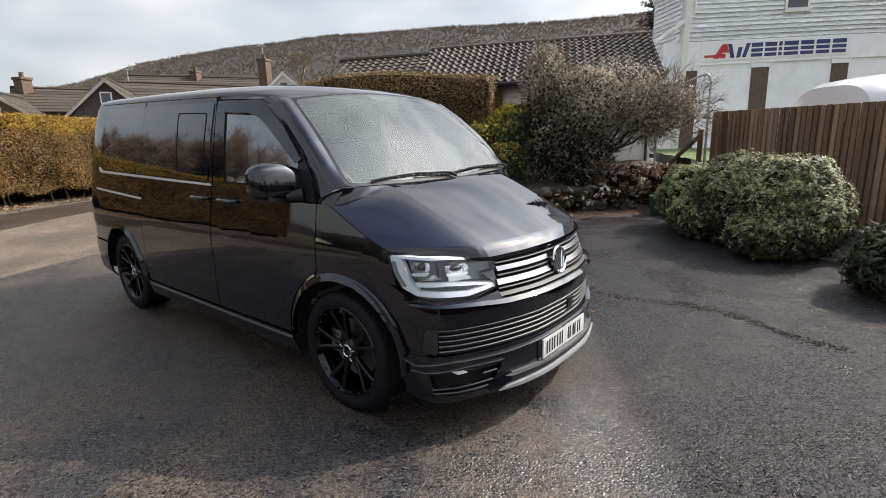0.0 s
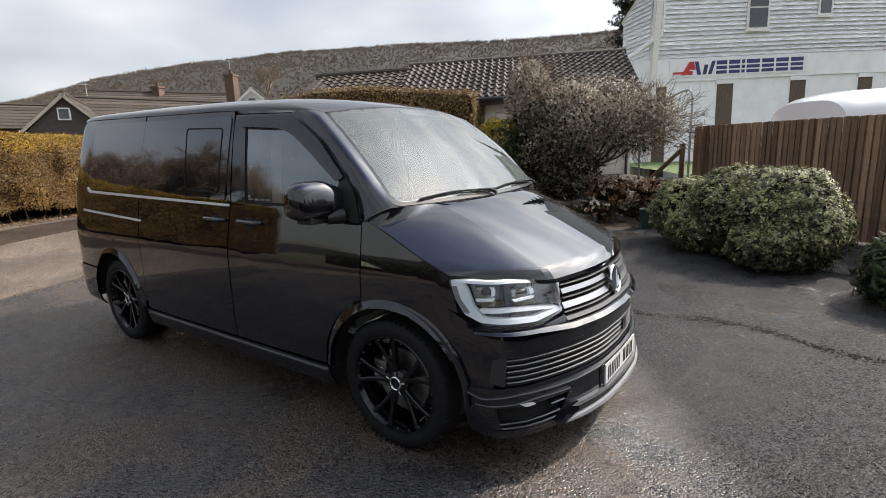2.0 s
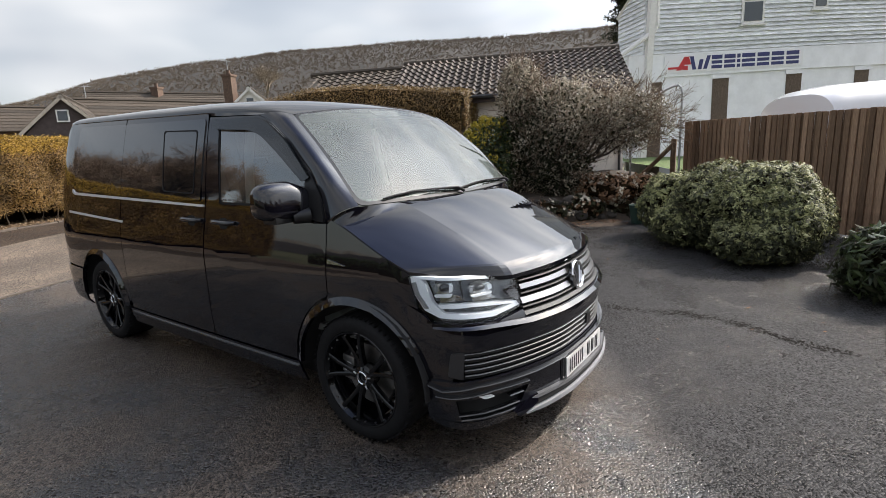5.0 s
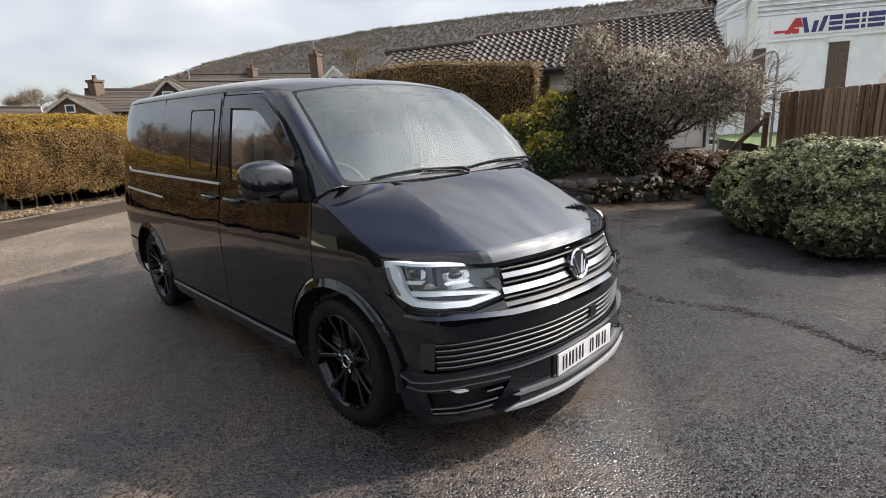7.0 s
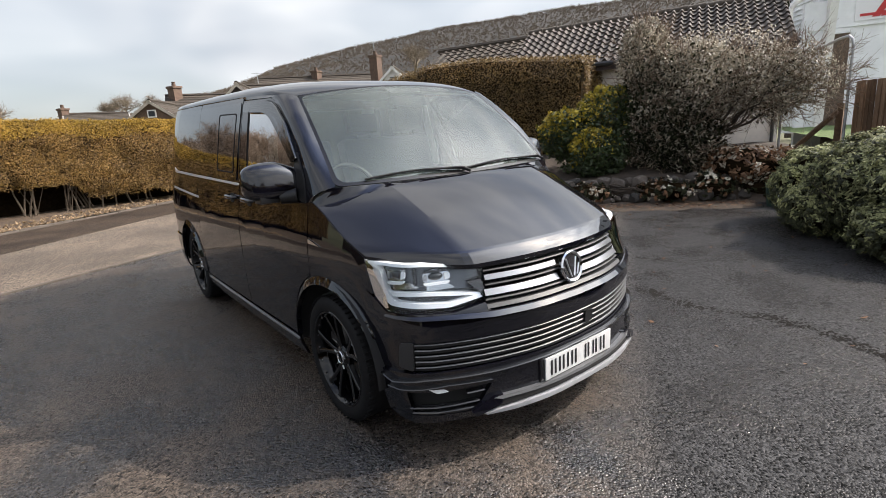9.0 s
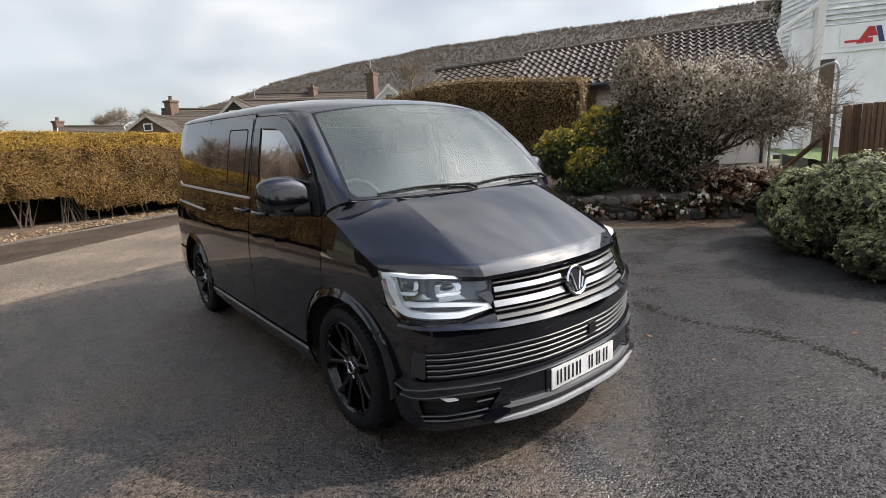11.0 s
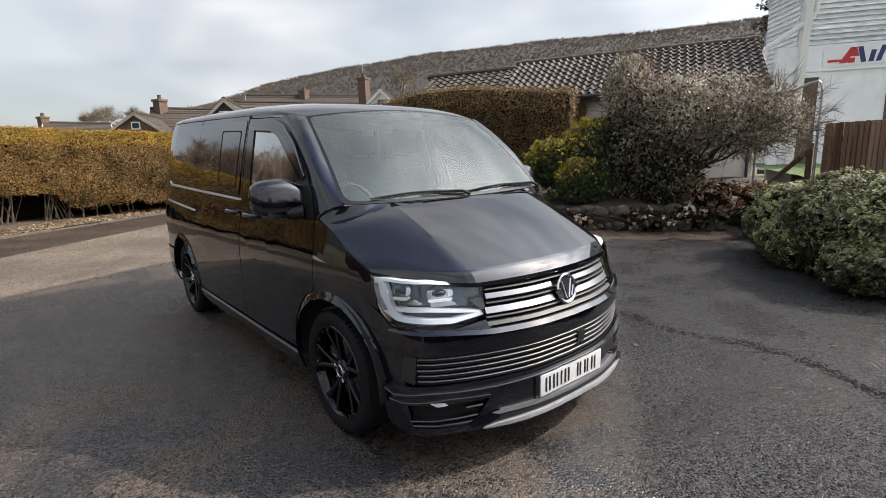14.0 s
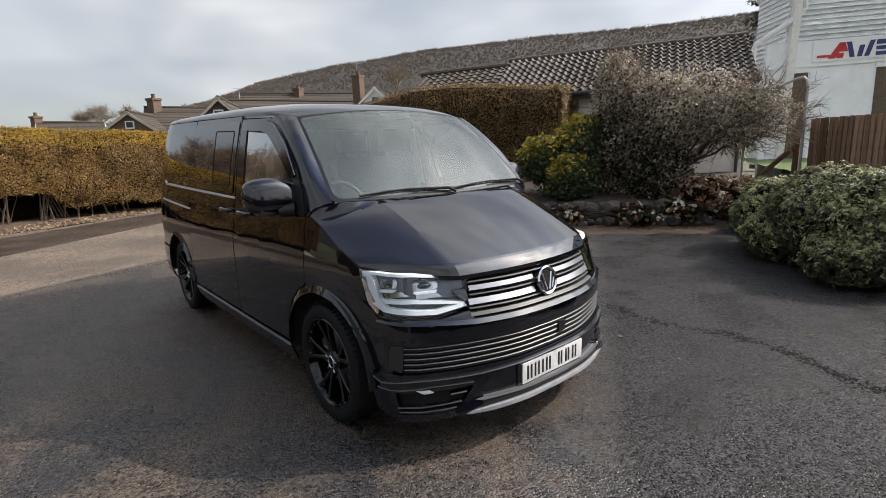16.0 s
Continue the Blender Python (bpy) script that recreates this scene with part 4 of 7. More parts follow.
    part("door_rail", panel_bm(slot, F, step=0.2, d=0.004, flange=0.008), M_LEDGE, van, "bright door rail")
    # sill
    sill = [(0.44, 0.225), (2.56, 0.225), (2.545, 0.352), (0.462, 0.352)]
    part("side_sill", panel_bm(sill, F, step=0.1, d=0.0), M_PAINT, van)
    # satin strip added in place of the reflection along the sill's edge
    trim = rounded([(0.47, 0.322, 0.001), (2.53, 0.322, 0.001), (2.53, 0.327, 0.001), (0.47, 0.327, 0.001)], 0.002)
    part("sill_glint", panel_bm(trim, F, step=0.2, d=0.008, flange=0.01), M_SATIN, van, "thin satin strip standing for the reflection on the sill edge")
    # rear bumper corner
    rb = [(3.44, 0.592), (3.79, 0.592)] + [(3.79, 0.30), (3.36, 0.26)] + arc_pts(3, R_ARCH + 0.002, -8, 34, 10)
    part("rear_bumper_corner", panel_bm(rb, F, step=0.06, d=0.012), M_PAINT, van)
    # door handles
    for hy in (1.455, 1.085):
        hd = part("handle_cup", panel_bm(rounded([(hy - 0.045, 1.085, 0.04), (hy - 0.045, 1.15, 0.03), (hy + 0.045, 1.152, 0.03), (hy + 0.045, 1.087, 0.04)], 0.04), F, step=0.05, d=0.002, flange=0.004), M_DARK, van)
        bm = bmesh.new()
        pts = [F(hy + t, 1.128 + 0.018 * t, dd) for t, dd in ((-0.115, 0.004), (-0.10, 0.026), (-0.05, 0.036), (0.03, 0.036), (0.085, 0.026), (0.10, 0.004))]
        add_tube(bm, pts, [0.010, 0.014, 0.015, 0.015, 0.014, 0.010], 10)
        part("door_handle", bm, M_PAINT, van, "gloss black door handle")
    # indicator blade on the wing
    ind = rounded([(0.10, 0.975, 0.004), (0.155, 0.985, 0.004), (0.155, 0.962, 0.004), (0.03, 0.958, 0.004)], 0.004)
    part("side_indicator", panel_bm(ind, F, step=0.1, d=0.006, flange=0.006), M_CHROME, van, "bright indicator blade")

# bonnet: middle line, crease line and edge line, each from nose to cowl
def edge_x(y):
    return abs(flank(max(y, -0.5), interp(y, TOPZ)).x) - 0.004


def ws_bottom(u):
    return Vector((0.80 * u, -0.075 + 0.105 * u * u, 1.243 + 0.007 * u * u))


def bonnet(u, v):
    """u from -1 to 1 across, v from the nose to the cowl."""
    g = 1 - (1 - v) ** 1.12
    lip = -0.030 * max(0.0, 1 - v / 0.085) ** 2
    mid = Vector((0.0, -0.795 + 0.690 * v, 0.936 + 0.302 * g + lip))
    cre = Vector((0.522 + 0.010 * v, -0.706 + 0.630 * v, 0.936 + 0.292 * g + lip))
    ye = -0.338 + 0.398 * v
    edg = Vector((edge_x(ye), ye, interp(ye, TOPZ) + 0.003))
    a = abs(u)
    if a <= 0.6:
        k = a / 0.6
        p = mid.lerp(cre, k)
        p.y = mid.y + (cre.y - mid.y) * k * k
        p.z = mid.z + (cre.z - mid.z) * k * k + 0.004 * (1 - k * k)
    else:
        k = (a - 0.6) / 0.4
        p = cre.lerp(edg, k)
        p.y = cre.y + (edg.y - cre.y) * k ** 1.25
        p.z += 0.002 * math.sin(math.pi * k) - 0.012 * max(0.0, 1 - v / 0.085) ** 2 * math.sin(math.pi * k)
    if u < 0:
        p.x = -p.x
    return p


def bonnet_bm():
    us = [-1 + 0.4 * i / 10 for i in range(10)] + [-0.6 + 1.2 * i / 24 for i in range(25)] + [0.6 + 0.4 * (i + 1) / 10 for i in range(10)]
    vs = [0.02 * i for i in range(6)] + [0.1 + 0.9 * (i + 1) / 22 for i in range(22)]
    bm = bmesh.new()
    gr = [[bm.verts.new(bonnet(u, v)) for v in vs] for u in us]
    for i in range(len(us) - 1):
        for j in range(len(vs) - 1):
            bm.faces.new((gr[i][j], gr[i + 1][j], gr[i + 1][j + 1], gr[i][j + 1]))
    rim = [e for e in bm.edges if len(e.link_faces) == 1]
    out = bmesh.ops.extrude_edge_only(bm, edges=rim)
    for g in out["geom"]:
        if isinstance(g, bmesh.types.BMVert):
            g.co.z -= 0.02
    return bm


part("bonnet", bonnet_bm(), M_PAINT, van, sharp=7)

# windscreen
def screen(u, v, d=0.0):
    b = ws_bottom(u)
    t = Vector((0.70 * u, 0.545 + 0.055 * u * u, 1.797 - 0.052 * u * u))
    p = b.lerp(t, v)
    n = Vector((0.30 * u, -0.66, 0.74)).normalized()
    return p + n * (0.022 * math.sin(math.pi * max(0, min(1, v))) + d)


# painted skirt from the bonnet's rear edge up to the glass
def cowl(u, v):
    t = 2 * u - 1
    return screen(t, -0.004, -0.004).lerp(bonnet(t, 1.0) + Vector((0, 0, -0.003)), v)


part("cowl", grid_bm(cowl, 40, 3), M_PAINT, van)
ws_out = rounded([(-1, 0.0, 0.06), (1, 0.0, 0.06), (1, 1.0, 0.05), (-1, 1.0, 0.05)], 0.05)
ws_in = rounded([(-0.968, 0.028, 0.08), (0.968, 0.028, 0.08), (0.972, 0.985, 0.05), (-0.972, 0.985, 0.05)], 0.06, 8)
part("windscreen", panel_bm(ws_in, screen, step=0.1, flange=0.0), M_GLASS, van, "clear windscreen reflecting the sky").visible_shadow = False
part("windscreen_border", panel_bm(ws_out, screen, [ws_in], step=0.1, d=0.0, flange=0.006), plain("black_frit", (0.004, 0.004, 0.005), 0.5, 0, 0.5, 0.1), van)
bmv = panel_bm(rounded([(-0.16, 0.90, 0.05), (0.16, 0.90, 0.05), (0.20, 0.97, 0.01), (-0.20, 0.97, 0.01)], 0.03), screen, step=0.1, d=-0.006, flange=0.004)
part("sensor_patch", bmv, M_TRIM, van)

# pillars beside the windscreen
for sg in (1, -1):
    def pillar(u, v, sg=sg):
        inner = screen(-0.995 * sg, v)
        z = interp(v, [(0, 1.175), (0.25, 1.30), (0.5, 1.44), (0.78, 1.602), (0.95, 1.705), (1.0, 1.752)])
        yy = interp(z, [(1.175, 0.165), (1.30, 0.20), (1.435, 0.30), (1.598, 0.495), (1.722, 0.695), (1.752, 0.79)])
        outer = (flank if sg == 1 else flank_other)(yy, z, 0.0)
        c = (inner + outer) * 0.5 + Vector((-0.05 * sg, -0.035, 0.028))
        return inner * (1 - u) ** 2 + c * (2 * u * (1 - u)) + outer * u * u
    part("windscreen_pillar", grid_bm(pillar, 8, 30), M_PAINT, van)
    # black piece between the pillar's foot and the bonnet
    def foot(u, v, sg=sg, pillar=pillar):
        q = cowl(0.0 if sg == 1 else 1.0, u)
        return Vector(pillar(u, 0.0)).lerp(q, v) + Vector((0, 0, -0.002))
    part("pillar_foot", grid_bm(foot, 8, 5), M_PAINT, van)

# roof
def roof(u, v):
    t = 1 - 2 * u
    phi = math.pi * u
    n = 2.5
    cx = abs(math.cos(phi)) ** (2 / n) * (1 if math.cos(phi) >= 0 else -1)
    sz = abs(math.sin(phi)) ** (2 / n)
    yf, yr = 0.552 + 0.06 * cx * cx, 3.93 - 0.10 * cx * cx
    vv = v
    y = yf + (yr - yf) * vv
    hx = interp(y, [(0.55, 0.712), (0.8, 0.765), (1.3, 0.772), (3.3, 0.758), (3.6, 0.738), (3.8, 0.69), (3.95, 0.62)])
    ze = roof_edge(y) - 0.0
    zr = interp(y, [(0.55, 1.805), (0.8, 1.852), (1.1, 1.885), (1.6, 1.912), (2.4, 1.93), (3.6, 1.94), (3.85, 1.93), (3.95, 1.90)])
    p = Vector((hx * cx, y, ze + (zr - ze) * sz))
    q = screen(cx * 0.998, 1.0) + Vector((0, 0.004, 0.001))
    return q.lerp(p, smooth01(v / 0.10))


part("roof", grid_bm(roof, 44, 60), M_PAINT, van)
for sg in (1, -1):
    F = flank if sg == 1 else flank_other
    part("roof_gutter", grid_bm(lambda u, v, F=F, sg=sg: (F(0.79 + 2.95 * u, interp(0.79 + 2.95 * u, [(0.79, 1.752), (1.3, 1.775), (1.34, 1.795), (3.74, 1.85)]) + 0.004, -0.002)).lerp(roof(0.0 if sg == -1 else 1.0, (0.79 + 2.95 * u - 0.61) / (3.83 - 0.61)), v), 40, 3), M_PAINT, van)

# rear end
def tail(u, v):
    z = 0.28 + (1.86 - 0.28) * v
    s0 = s_y(3.78)
    L = float(ARC[-1])
    s = s0 + (2 * L - 2 * s0) * u
    p = body(s if s <= L else -(2 * L - s), z)
    p.y -= 0.10 * smooth01((z - 1.2) / 0.8)
    return p


part("tailgate", grid_bm(tail, 30, 24), M_PAINT, van)
part("rear_spoiler", grid_bm(lambda u, v: Vector((-0.66 + 1.32 * u, 3.80 + 0.14 * v - 0.1 * (2 * u - 1) ** 2, 1.925 - 0.02 * v - 0.06 * (2 * u - 1) ** 4)), 20, 4, 0.02), M_PAINT, van)

# ---- nose ----
def full(pts):
    """Mirrors a half outline (s, z) that starts and ends on the middle line."""
    return pts + [(-s, z) for s, z in reversed(pts) if s > 1e-6]


sl, sc = s_x(0.83), s_y(-0.335)
# upper bumper, lapping the lamps' and grille's lower edges
ub = [(0.0, 0.588), (sl, 0.588), (s_x(0.85), 0.50), (s_x(0.85), 0.42), (s_y(-0.42), 0.40)] + [(s_y(y), z) for y, z in arc_pts(0, R_ARCH, 176, 142, 8)] + [(sc, 0.70), (sc, 0.80), (s_y(-0.385), 0.775), (s_y(-0.47), 0.722), (s_x(0.66), 0.712), (s_x(0.52), 0.735), (s_x(0.50), 0.700), (0.0, 0.700)]
part("bumper", panel_bm(full(ub), body, step=0.06, flange=0.03), M_PAINT, van)
# shelf crease of the bumper under the grille
cr = [(0.0, 0.676), (s_x(0.5), 0.678), (s_x(0.68), 0.690), (s_y(-0.47), 0.700), (s_y(-0.47), 0.712), (s_x(0.66), 0.706), (s_x(0.5), 0.697), (0.0, 0.695)]
part("bumper_shelf", panel_bm(full(cr), tilted(0.705, 0.9), step=0.06, d=0.002, flange=0.014, step_b=0.01), M_PAINT, van)
# lower grille with slats
part("grille_cavity", panel_bm(full([(0.0, 0.44), (s_x(0.845), 0.44), (s_x(0.845), 0.60), (0.0, 0.60)]), body, step=0.1, d=-0.05, flange=0.0), M_DARK, van)
for z in (0.572, 0.545, 0.517, 0.490, 0.462):
    sl_bm = panel_bm(full([(0.0, z - 0.012), (sl - 0.02, z - 0.012), (sl - 0.02, z + 0.002), (0.0, z + 0.002)]), body, step=0.08, d=-0.008, flange=0.03)
    g = part("grille_slat", sl_bm, M_SLAT, van)
    part("slat_edge", panel_bm(full([(0.0, z + 0.0025), (sl - 0.02, z + 0.0025), (sl - 0.02, z + 0.006), (0.0, z + 0.006)]), tilted(z + 0.0025, 0.9), step=0.08, d=-0.003, flange=0.006), M_EDGE, g, "pale slat edge")
for sg in (1, -1):
    cp = [(sg * (sl - 0.02), 0.592), (sg * s_x(0.852), 0.585), (sg * s_x(0.858), 0.47), (sg * (sl - 0.01), 0.452)]
    part("grille_corner", panel_bm(rounded(cp, 0.012), body, step=0.06, d=0.006, flange=0.02), M_TRIM, van)
# spoiler below
sp = [(0.0, 0.445), (s_x(0.84), 0.445), (s_y(-0.50), 0.442), (s_y(-0.424), 0.438), (s_y(-0.424), 0.22), (s_y(-0.50), 0.190), (s_x(0.80), 0.185), (s_x(0.6), 0.200), (s_x(0.5), 0.235), (0.0, 0.25)]
hole = rounded([(s_x(0.585), 0.262, 0.01), (s_x(0.835), 0.250, 0.01), (s_x(0.845), 0.350, 0.01), (s_x(0.52), 0.358, 0.01)], 0.01)
part("front_spoiler", panel_bm(full(sp), body, [hole, [(-s, z) for s, z in hole]], step=0.05, d=0.012, flange=0.03), M_PAINT, van)
# two ledges that run back to the wheel
part("spoiler_ledge", panel_bm(full([(0.0, 0.426), (0.26, 0.422), (0.50, 0.416), (0.83, 0.418), (0.985, 0.401), (s_y(-0.425), 0.421), (s_y(-0.425), 0.426), (0.985, 0.406), (0.83, 0.423), (0.50, 0.421), (0.26, 0.427), (0.0, 0.431)]), tilted(0.446, 0.6), step=0.06, d=0.012, flange=0.02, step_b=0.006), M_GLOSS, van)
for sg in (1, -1):
    part("lower_ledge", panel_bm([(sg * s, z) for s, z in ((0.535, 0.379), (0.745, 0.382), (0.943, 0.367), (1.02, 0.369), (1.02, 0.373), (0.943, 0.371), (0.745, 0.386), (0.535, 0.382))], tilted(0.39, 0.7), step=0.06, d=0.018, flange=0.02, step_b=0.006), M_GLOSS, van)
    part("vent_cavity", panel_bm([(sg * s, z) for s, z in rounded([(s_x(0.50), 0.24, 0.01), (s_x(0.85), 0.235, 0.01), (s_x(0.85), 0.37, 0.01), (s_x(0.50), 0.37, 0.01)], 0.01)], body, step=0.1, d=-0.03, flange=0.0), M_DARK, van)
    for pts in (((0.573, 0.335), (0.655, 0.333)), ((0.600, 0.288), (0.915, 0.277)), ((0.625, 0.260), (0.905, 0.252))):
        (s0, z0), (s1, z1) = pts
        part("vent_slat", panel_bm([(sg * s0, z0 - 0.003), (sg * s1, z1 - 0.003), (sg * s1, z1 + 0.002), (sg * s0, z0 + 0.002)], tilted(z0 + 0.01, 0.8), step=0.1, d=0.010, flange=0.03), M_GLOSS, van)
    fog = part("fog_lamp", panel_bm(rounded([(sg * 0.735, 0.348, 0.008), (sg * 0.79, 0.344, 0.012), (sg * 0.825, 0.366, 0.004), (sg * 0.755, 0.364, 0.01)], 0.008), body, step=0.1, d=0.012, flange=0.02), M_LAMPW, van, "small bright fog lamp")
    # sloping cheek that lifts from the spoiler's foot to the lip
    part("lip_cheek", panel_bm([(sg * s, z) for s, z in ((0.625, 0.225), (0.50, 0.262), (0.49, 0.300), (0.535, 0.302), (0.645, 0.252))], tilted(0.30, 0.35), step=0.05, d=0.030, flange=0.03), M_PAINT, van)
    part("spoiler_foot", panel_bm([(sg * s, z) for s, z in ((0.60, 0.208), (0.90, 0.192), (0.99, 0.205), (s_y(-0.45), 0.225), (0.985, 0.236), (0.91, 0.232), (0.63, 0.240))], tilted(0.24, 0.25), step=0.06, d=0.014, flange=0.02), M_PAINT, van)
# pale lip below a black channel and a grey upper step
part("lower_lip", panel_bm(full([(0.0, 0.226), (0.44, 0.217), (0.575, 0.222), (0.585, 0.230), (0.50, 0.238), (0.30, 0.246), (0.0, 0.250)]), tilted(0.256, 0.2), step=0.06, d=0.045, flange=0.09), M_LIP, van, "silver-grey lower lip")
part("lip_channel", panel_bm(full([(0.0, 0.258), (0.30, 0.254), (0.50, 0.246), (0.54, 0.262), (0.50, 0.274), (0.0, 0.280)]), body, step=0.06, d=0.036, flange=0.03), M_DARK, van)
part("lip_step", panel_bm(full([(0.0, 0.280), (0.50, 0.280), (0.535, 0.290), (0.50, 0.294), (0.0, 0.292)]), tilted(0.299, 0.4), step=0.06, d=0.032, flange=0.06, step_b=0.01), M_STEP, van, "grey upper step of the lip")
# number plate on its plinth
part("plate_plinth", box_bm(-0.285, 0.285, -0.872, -0.80, 0.285, 0.418, bevel=0.01), M_PAINT, van)
plate = part("number_plate", box_bm(-0.26, 0.26, -0.884, -0.8745, 0.299, 0.410, bevel=0.003), M_PLATE, van, "white number plate with dark bars")
for x, w in ((-0.205, 0.040), (-0.145, 0.040), (-0.097, 0.0), (-0.05, 0.040), (0.055, 0.036), (0.12, 0.036), (0.185, 0.040)):
    for dx in ((-w / 2 + 0.006, w / 2 - 0.006) if w else (0.0,)):
        part("plate_bar", box_bm(x + dx - 0.006, x + dx + 0.006, -0.8865, -0.8845, 0.316, 0.393, bevel=0.0008), M_INK, plate)
# upper grille
part("grille_back", panel_bm(full([(0.0, 0.70), (s_x(0.505), 0.70), (s_x(0.525), 0.80), (s_x(0.51), 0.912), (0.0, 0.908)]), body, step=0.1, d=-0.045, flange=0.0), M_DARK, van)
for z, h, m, inn in ((0.893, 0.010, M_CHROME, 0.0), (0.868, 0.006, M_TRIM, 0.0), (0.838, 0.022, M_BAR, 0.085), (0.806, 0.006, M_TRIM, 0.0), (0.774, 0.026, M_BAR, 0.09), (0.744, 0.006, M_TRIM, 0.0), (0.716, 0.016, M_TRIM, 0.0)):
    for sg in (1, -1):
        x1 = 0.505 if z > 0.8 else 0.515
        bar = [(sg * s_x(max(inn, 0.001)), z - h / 2), (sg * s_x(x1), z - h / 2), (sg * s_x(x1), z + h / 2), (sg * s_x(max(inn, 0.001)), z + h / 2)]
        part("grille_bar", panel_bm(bar, tilted(z, 0.3), step=0.07, d=0.002, flange=0.03, step_b=0.008), m, van, "chrome grille bar" if m is not M_TRIM else "")
# round badge: ring and plain bars
BADGE = pose(0, -0.822, 0.802, 80, 0, 0)
badge = part("badge", lathe_bm([(0.0, 0.0), (0.0, 0.070), (0.010, 0.068), (0.012, 0.0)], "z", 40), M_LAMPD, van, "round dark badge with chrome ring")
badge.matrix_local = BADGE
ring = part("badge_ring", lathe_bm([(0.0, 0.064), (0.0, 0.078), (0.014, 0.079), (0.021, 0.073), (0.016, 0.064)], "z", 40, True), M_CHROME, badge)
for a, b in (((-0.040, 0.042), (-0.012, -0.050)), ((0.040, 0.042), (0.012, -0.050)), ((-0.056, 0.006), (-0.034, -0.046)), ((0.056, 0.006), (0.034, -0.046))):
    part("badge_bar", tube_bm([(a[0], a[1], 0.012), (b[0], b[1], 0.012)], 0.0065, 6), M_CHROME, badge)

# headlamps
for sg in (1, -1):
    o = [(s_x(0.503), 0.906, 0.006), (s_x(0.527), 0.752, 0.01), (s_x(0.665), 0.716, 0.02), (s_y(-0.485), 0.722, 0.03), (s_y(-0.400), 0.778, 0.03), (s_y(-0.338), 0.944, 0.006)]
    lamp_out = [(sg * s, z) for s, z in rounded(o, 0.01)]
    lamp = part("headlamp", panel_bm(lamp_out, body, step=0.08, d=-0.055, flange=0.0), M_LAMPD, van, "clear headlamp with white light bars")
    def cell(name, pts, mat, d, fl, r=0.006, label=""):
        return part(name, panel_bm([(sg * s, z) for s, z in rounded(pts, r)], body, step=0.05, d=d, flange=fl), mat, lamp, label)
    # one light guide along the top, one down the outside and along the bottom to the inner tip
    cell("light_guide", [(1.155, 0.936), (0.83, 0.928), (s_x(0.508), 0.898), (s_x(0.515), 0.884), (0.82, 0.915), (1.110, 0.922)], M_LAMPW, -0.012, 0.03)
    cell("light_guide", [(1.160, 0.934), (1.137, 0.850), (1.085, 0.776), (1.005, 0.745), (0.700, 0.730), (0.530, 0.756), (0.549, 0.770), (0.698, 0.750), (0.990, 0.768), (1.045, 0.812), (1.085, 0.900), (1.112, 0.927)], M_LAMPW, -0.014, 0.03)
    cell("side_marker", [(1.150, 0.905), (1.133, 0.850), (1.085, 0.785), (1.060, 0.785), (1.108, 0.850), (1.128, 0.908)], M_SILVER, -0.010, 0.006)
    cell("light_bar", [(1.022, 0.806), (0.820, 0.804), (0.540, 0.775), (0.541, 0.764), (0.820, 0.788), (1.002, 0.787)], M_LAMPW, -0.016, 0.03)
    cell("lower_recess", [(1.0, 0.786), (0.82, 0.786), (0.60, 0.766), (0.70, 0.752), (0.99, 0.769)], M_LAMPD, -0.040, 0.006)
    cell("reflector_panel", [(1.080, 0.918), (1.045, 0.815), (0.82, 0.808), (0.56, 0.790), (0.600, 0.828), (0.530, 0.835), (0.530, 0.870), (0.81, 0.910)], M_LAMPG, -0.046, 0.006)
    for t0, t1 in (((1.015, 0.832), (0.850, 0.822)), ((0.800, 0.824), (0.655, 0.806))):
        cell("reflector_shelf", [(t0[0], t0[1] + 0.004), ((t0[0] + t1[0]) / 2 - 0.02, t0[1] + 0.016), (t1[0], t1[1]), (t0[0], t0[1] - 0.022)], M_CHROME, -0.030, 0.02)
    cell("inner_panel", [(0.603, 0.828), (0.530, 0.833), (0.516, 0.780), (0.540, 0.776)], M_LAMPD, -0.010, 0.02)
    cell("divider", [(0.895, 0.905), (0.880, 0.830), (0.862, 0.830), (0.872, 0.905)], M_LAMPD, -0.026, 0.02)
    for cs, cz, hw, hh in ((0.988, 0.880, 0.052, 0.036), (0.750, 0.864, 0.070, 0.030)):
        # dark lens in a bright bezel, with a brow above and a bowl below
        ring = [(cs + hw * 1.08 * math.cos(k * math.tau / 18), cz + hh * 1.08 * math.sin(k * math.tau / 18)) for k in range(18)]
        cell("projector_bezel", ring, M_CHROME, -0.026, 0.02, 0.0)
        pc = body(sg * cs, cz, -0.036)
        side = (body(sg * (cs + 0.01), cz, -0.036) - body(sg * (cs - 0.01), cz, -0.036)).normalized()
        out = (body(sg * cs, cz, 0.05) - pc).normalized()
        up = side.cross(out).normalized()
        turn = Matrix((side, up, out)).transposed().to_4x4()
        unit = bmesh.new()
        bmesh.ops.create_uvsphere(unit, u_segments=20, v_segments=12, radius=1.0)
        bmesh.ops.transform(unit, matrix=Matrix.Translation(pc) @ turn @ Matrix.Diagonal((hw * 0.56, hh * 0.66, 0.022, 1)), verts=unit.verts)
        part("projector", unit, M_LAMPD, lamp, "dark glass projector lamp")
        cell("projector_brow", [(cs - hw, cz + hh * 0.72), (cs + hw, cz + hh * 0.66), (cs + hw * 0.9, cz + hh), (cs - hw * 0.9, cz + hh * 1.06)], M_LAMPD, -0.014, 0.02)
        cell("projector_cheek", [(cs - hw, cz - hh * 0.3), (cs - hw * 0.62, cz - hh * 0.5), (cs - hw * 0.62, cz + hh * 0.5), (cs - hw, cz + hh * 0.4)], M_LAMPW, -0.014, 0.015, 0.004)
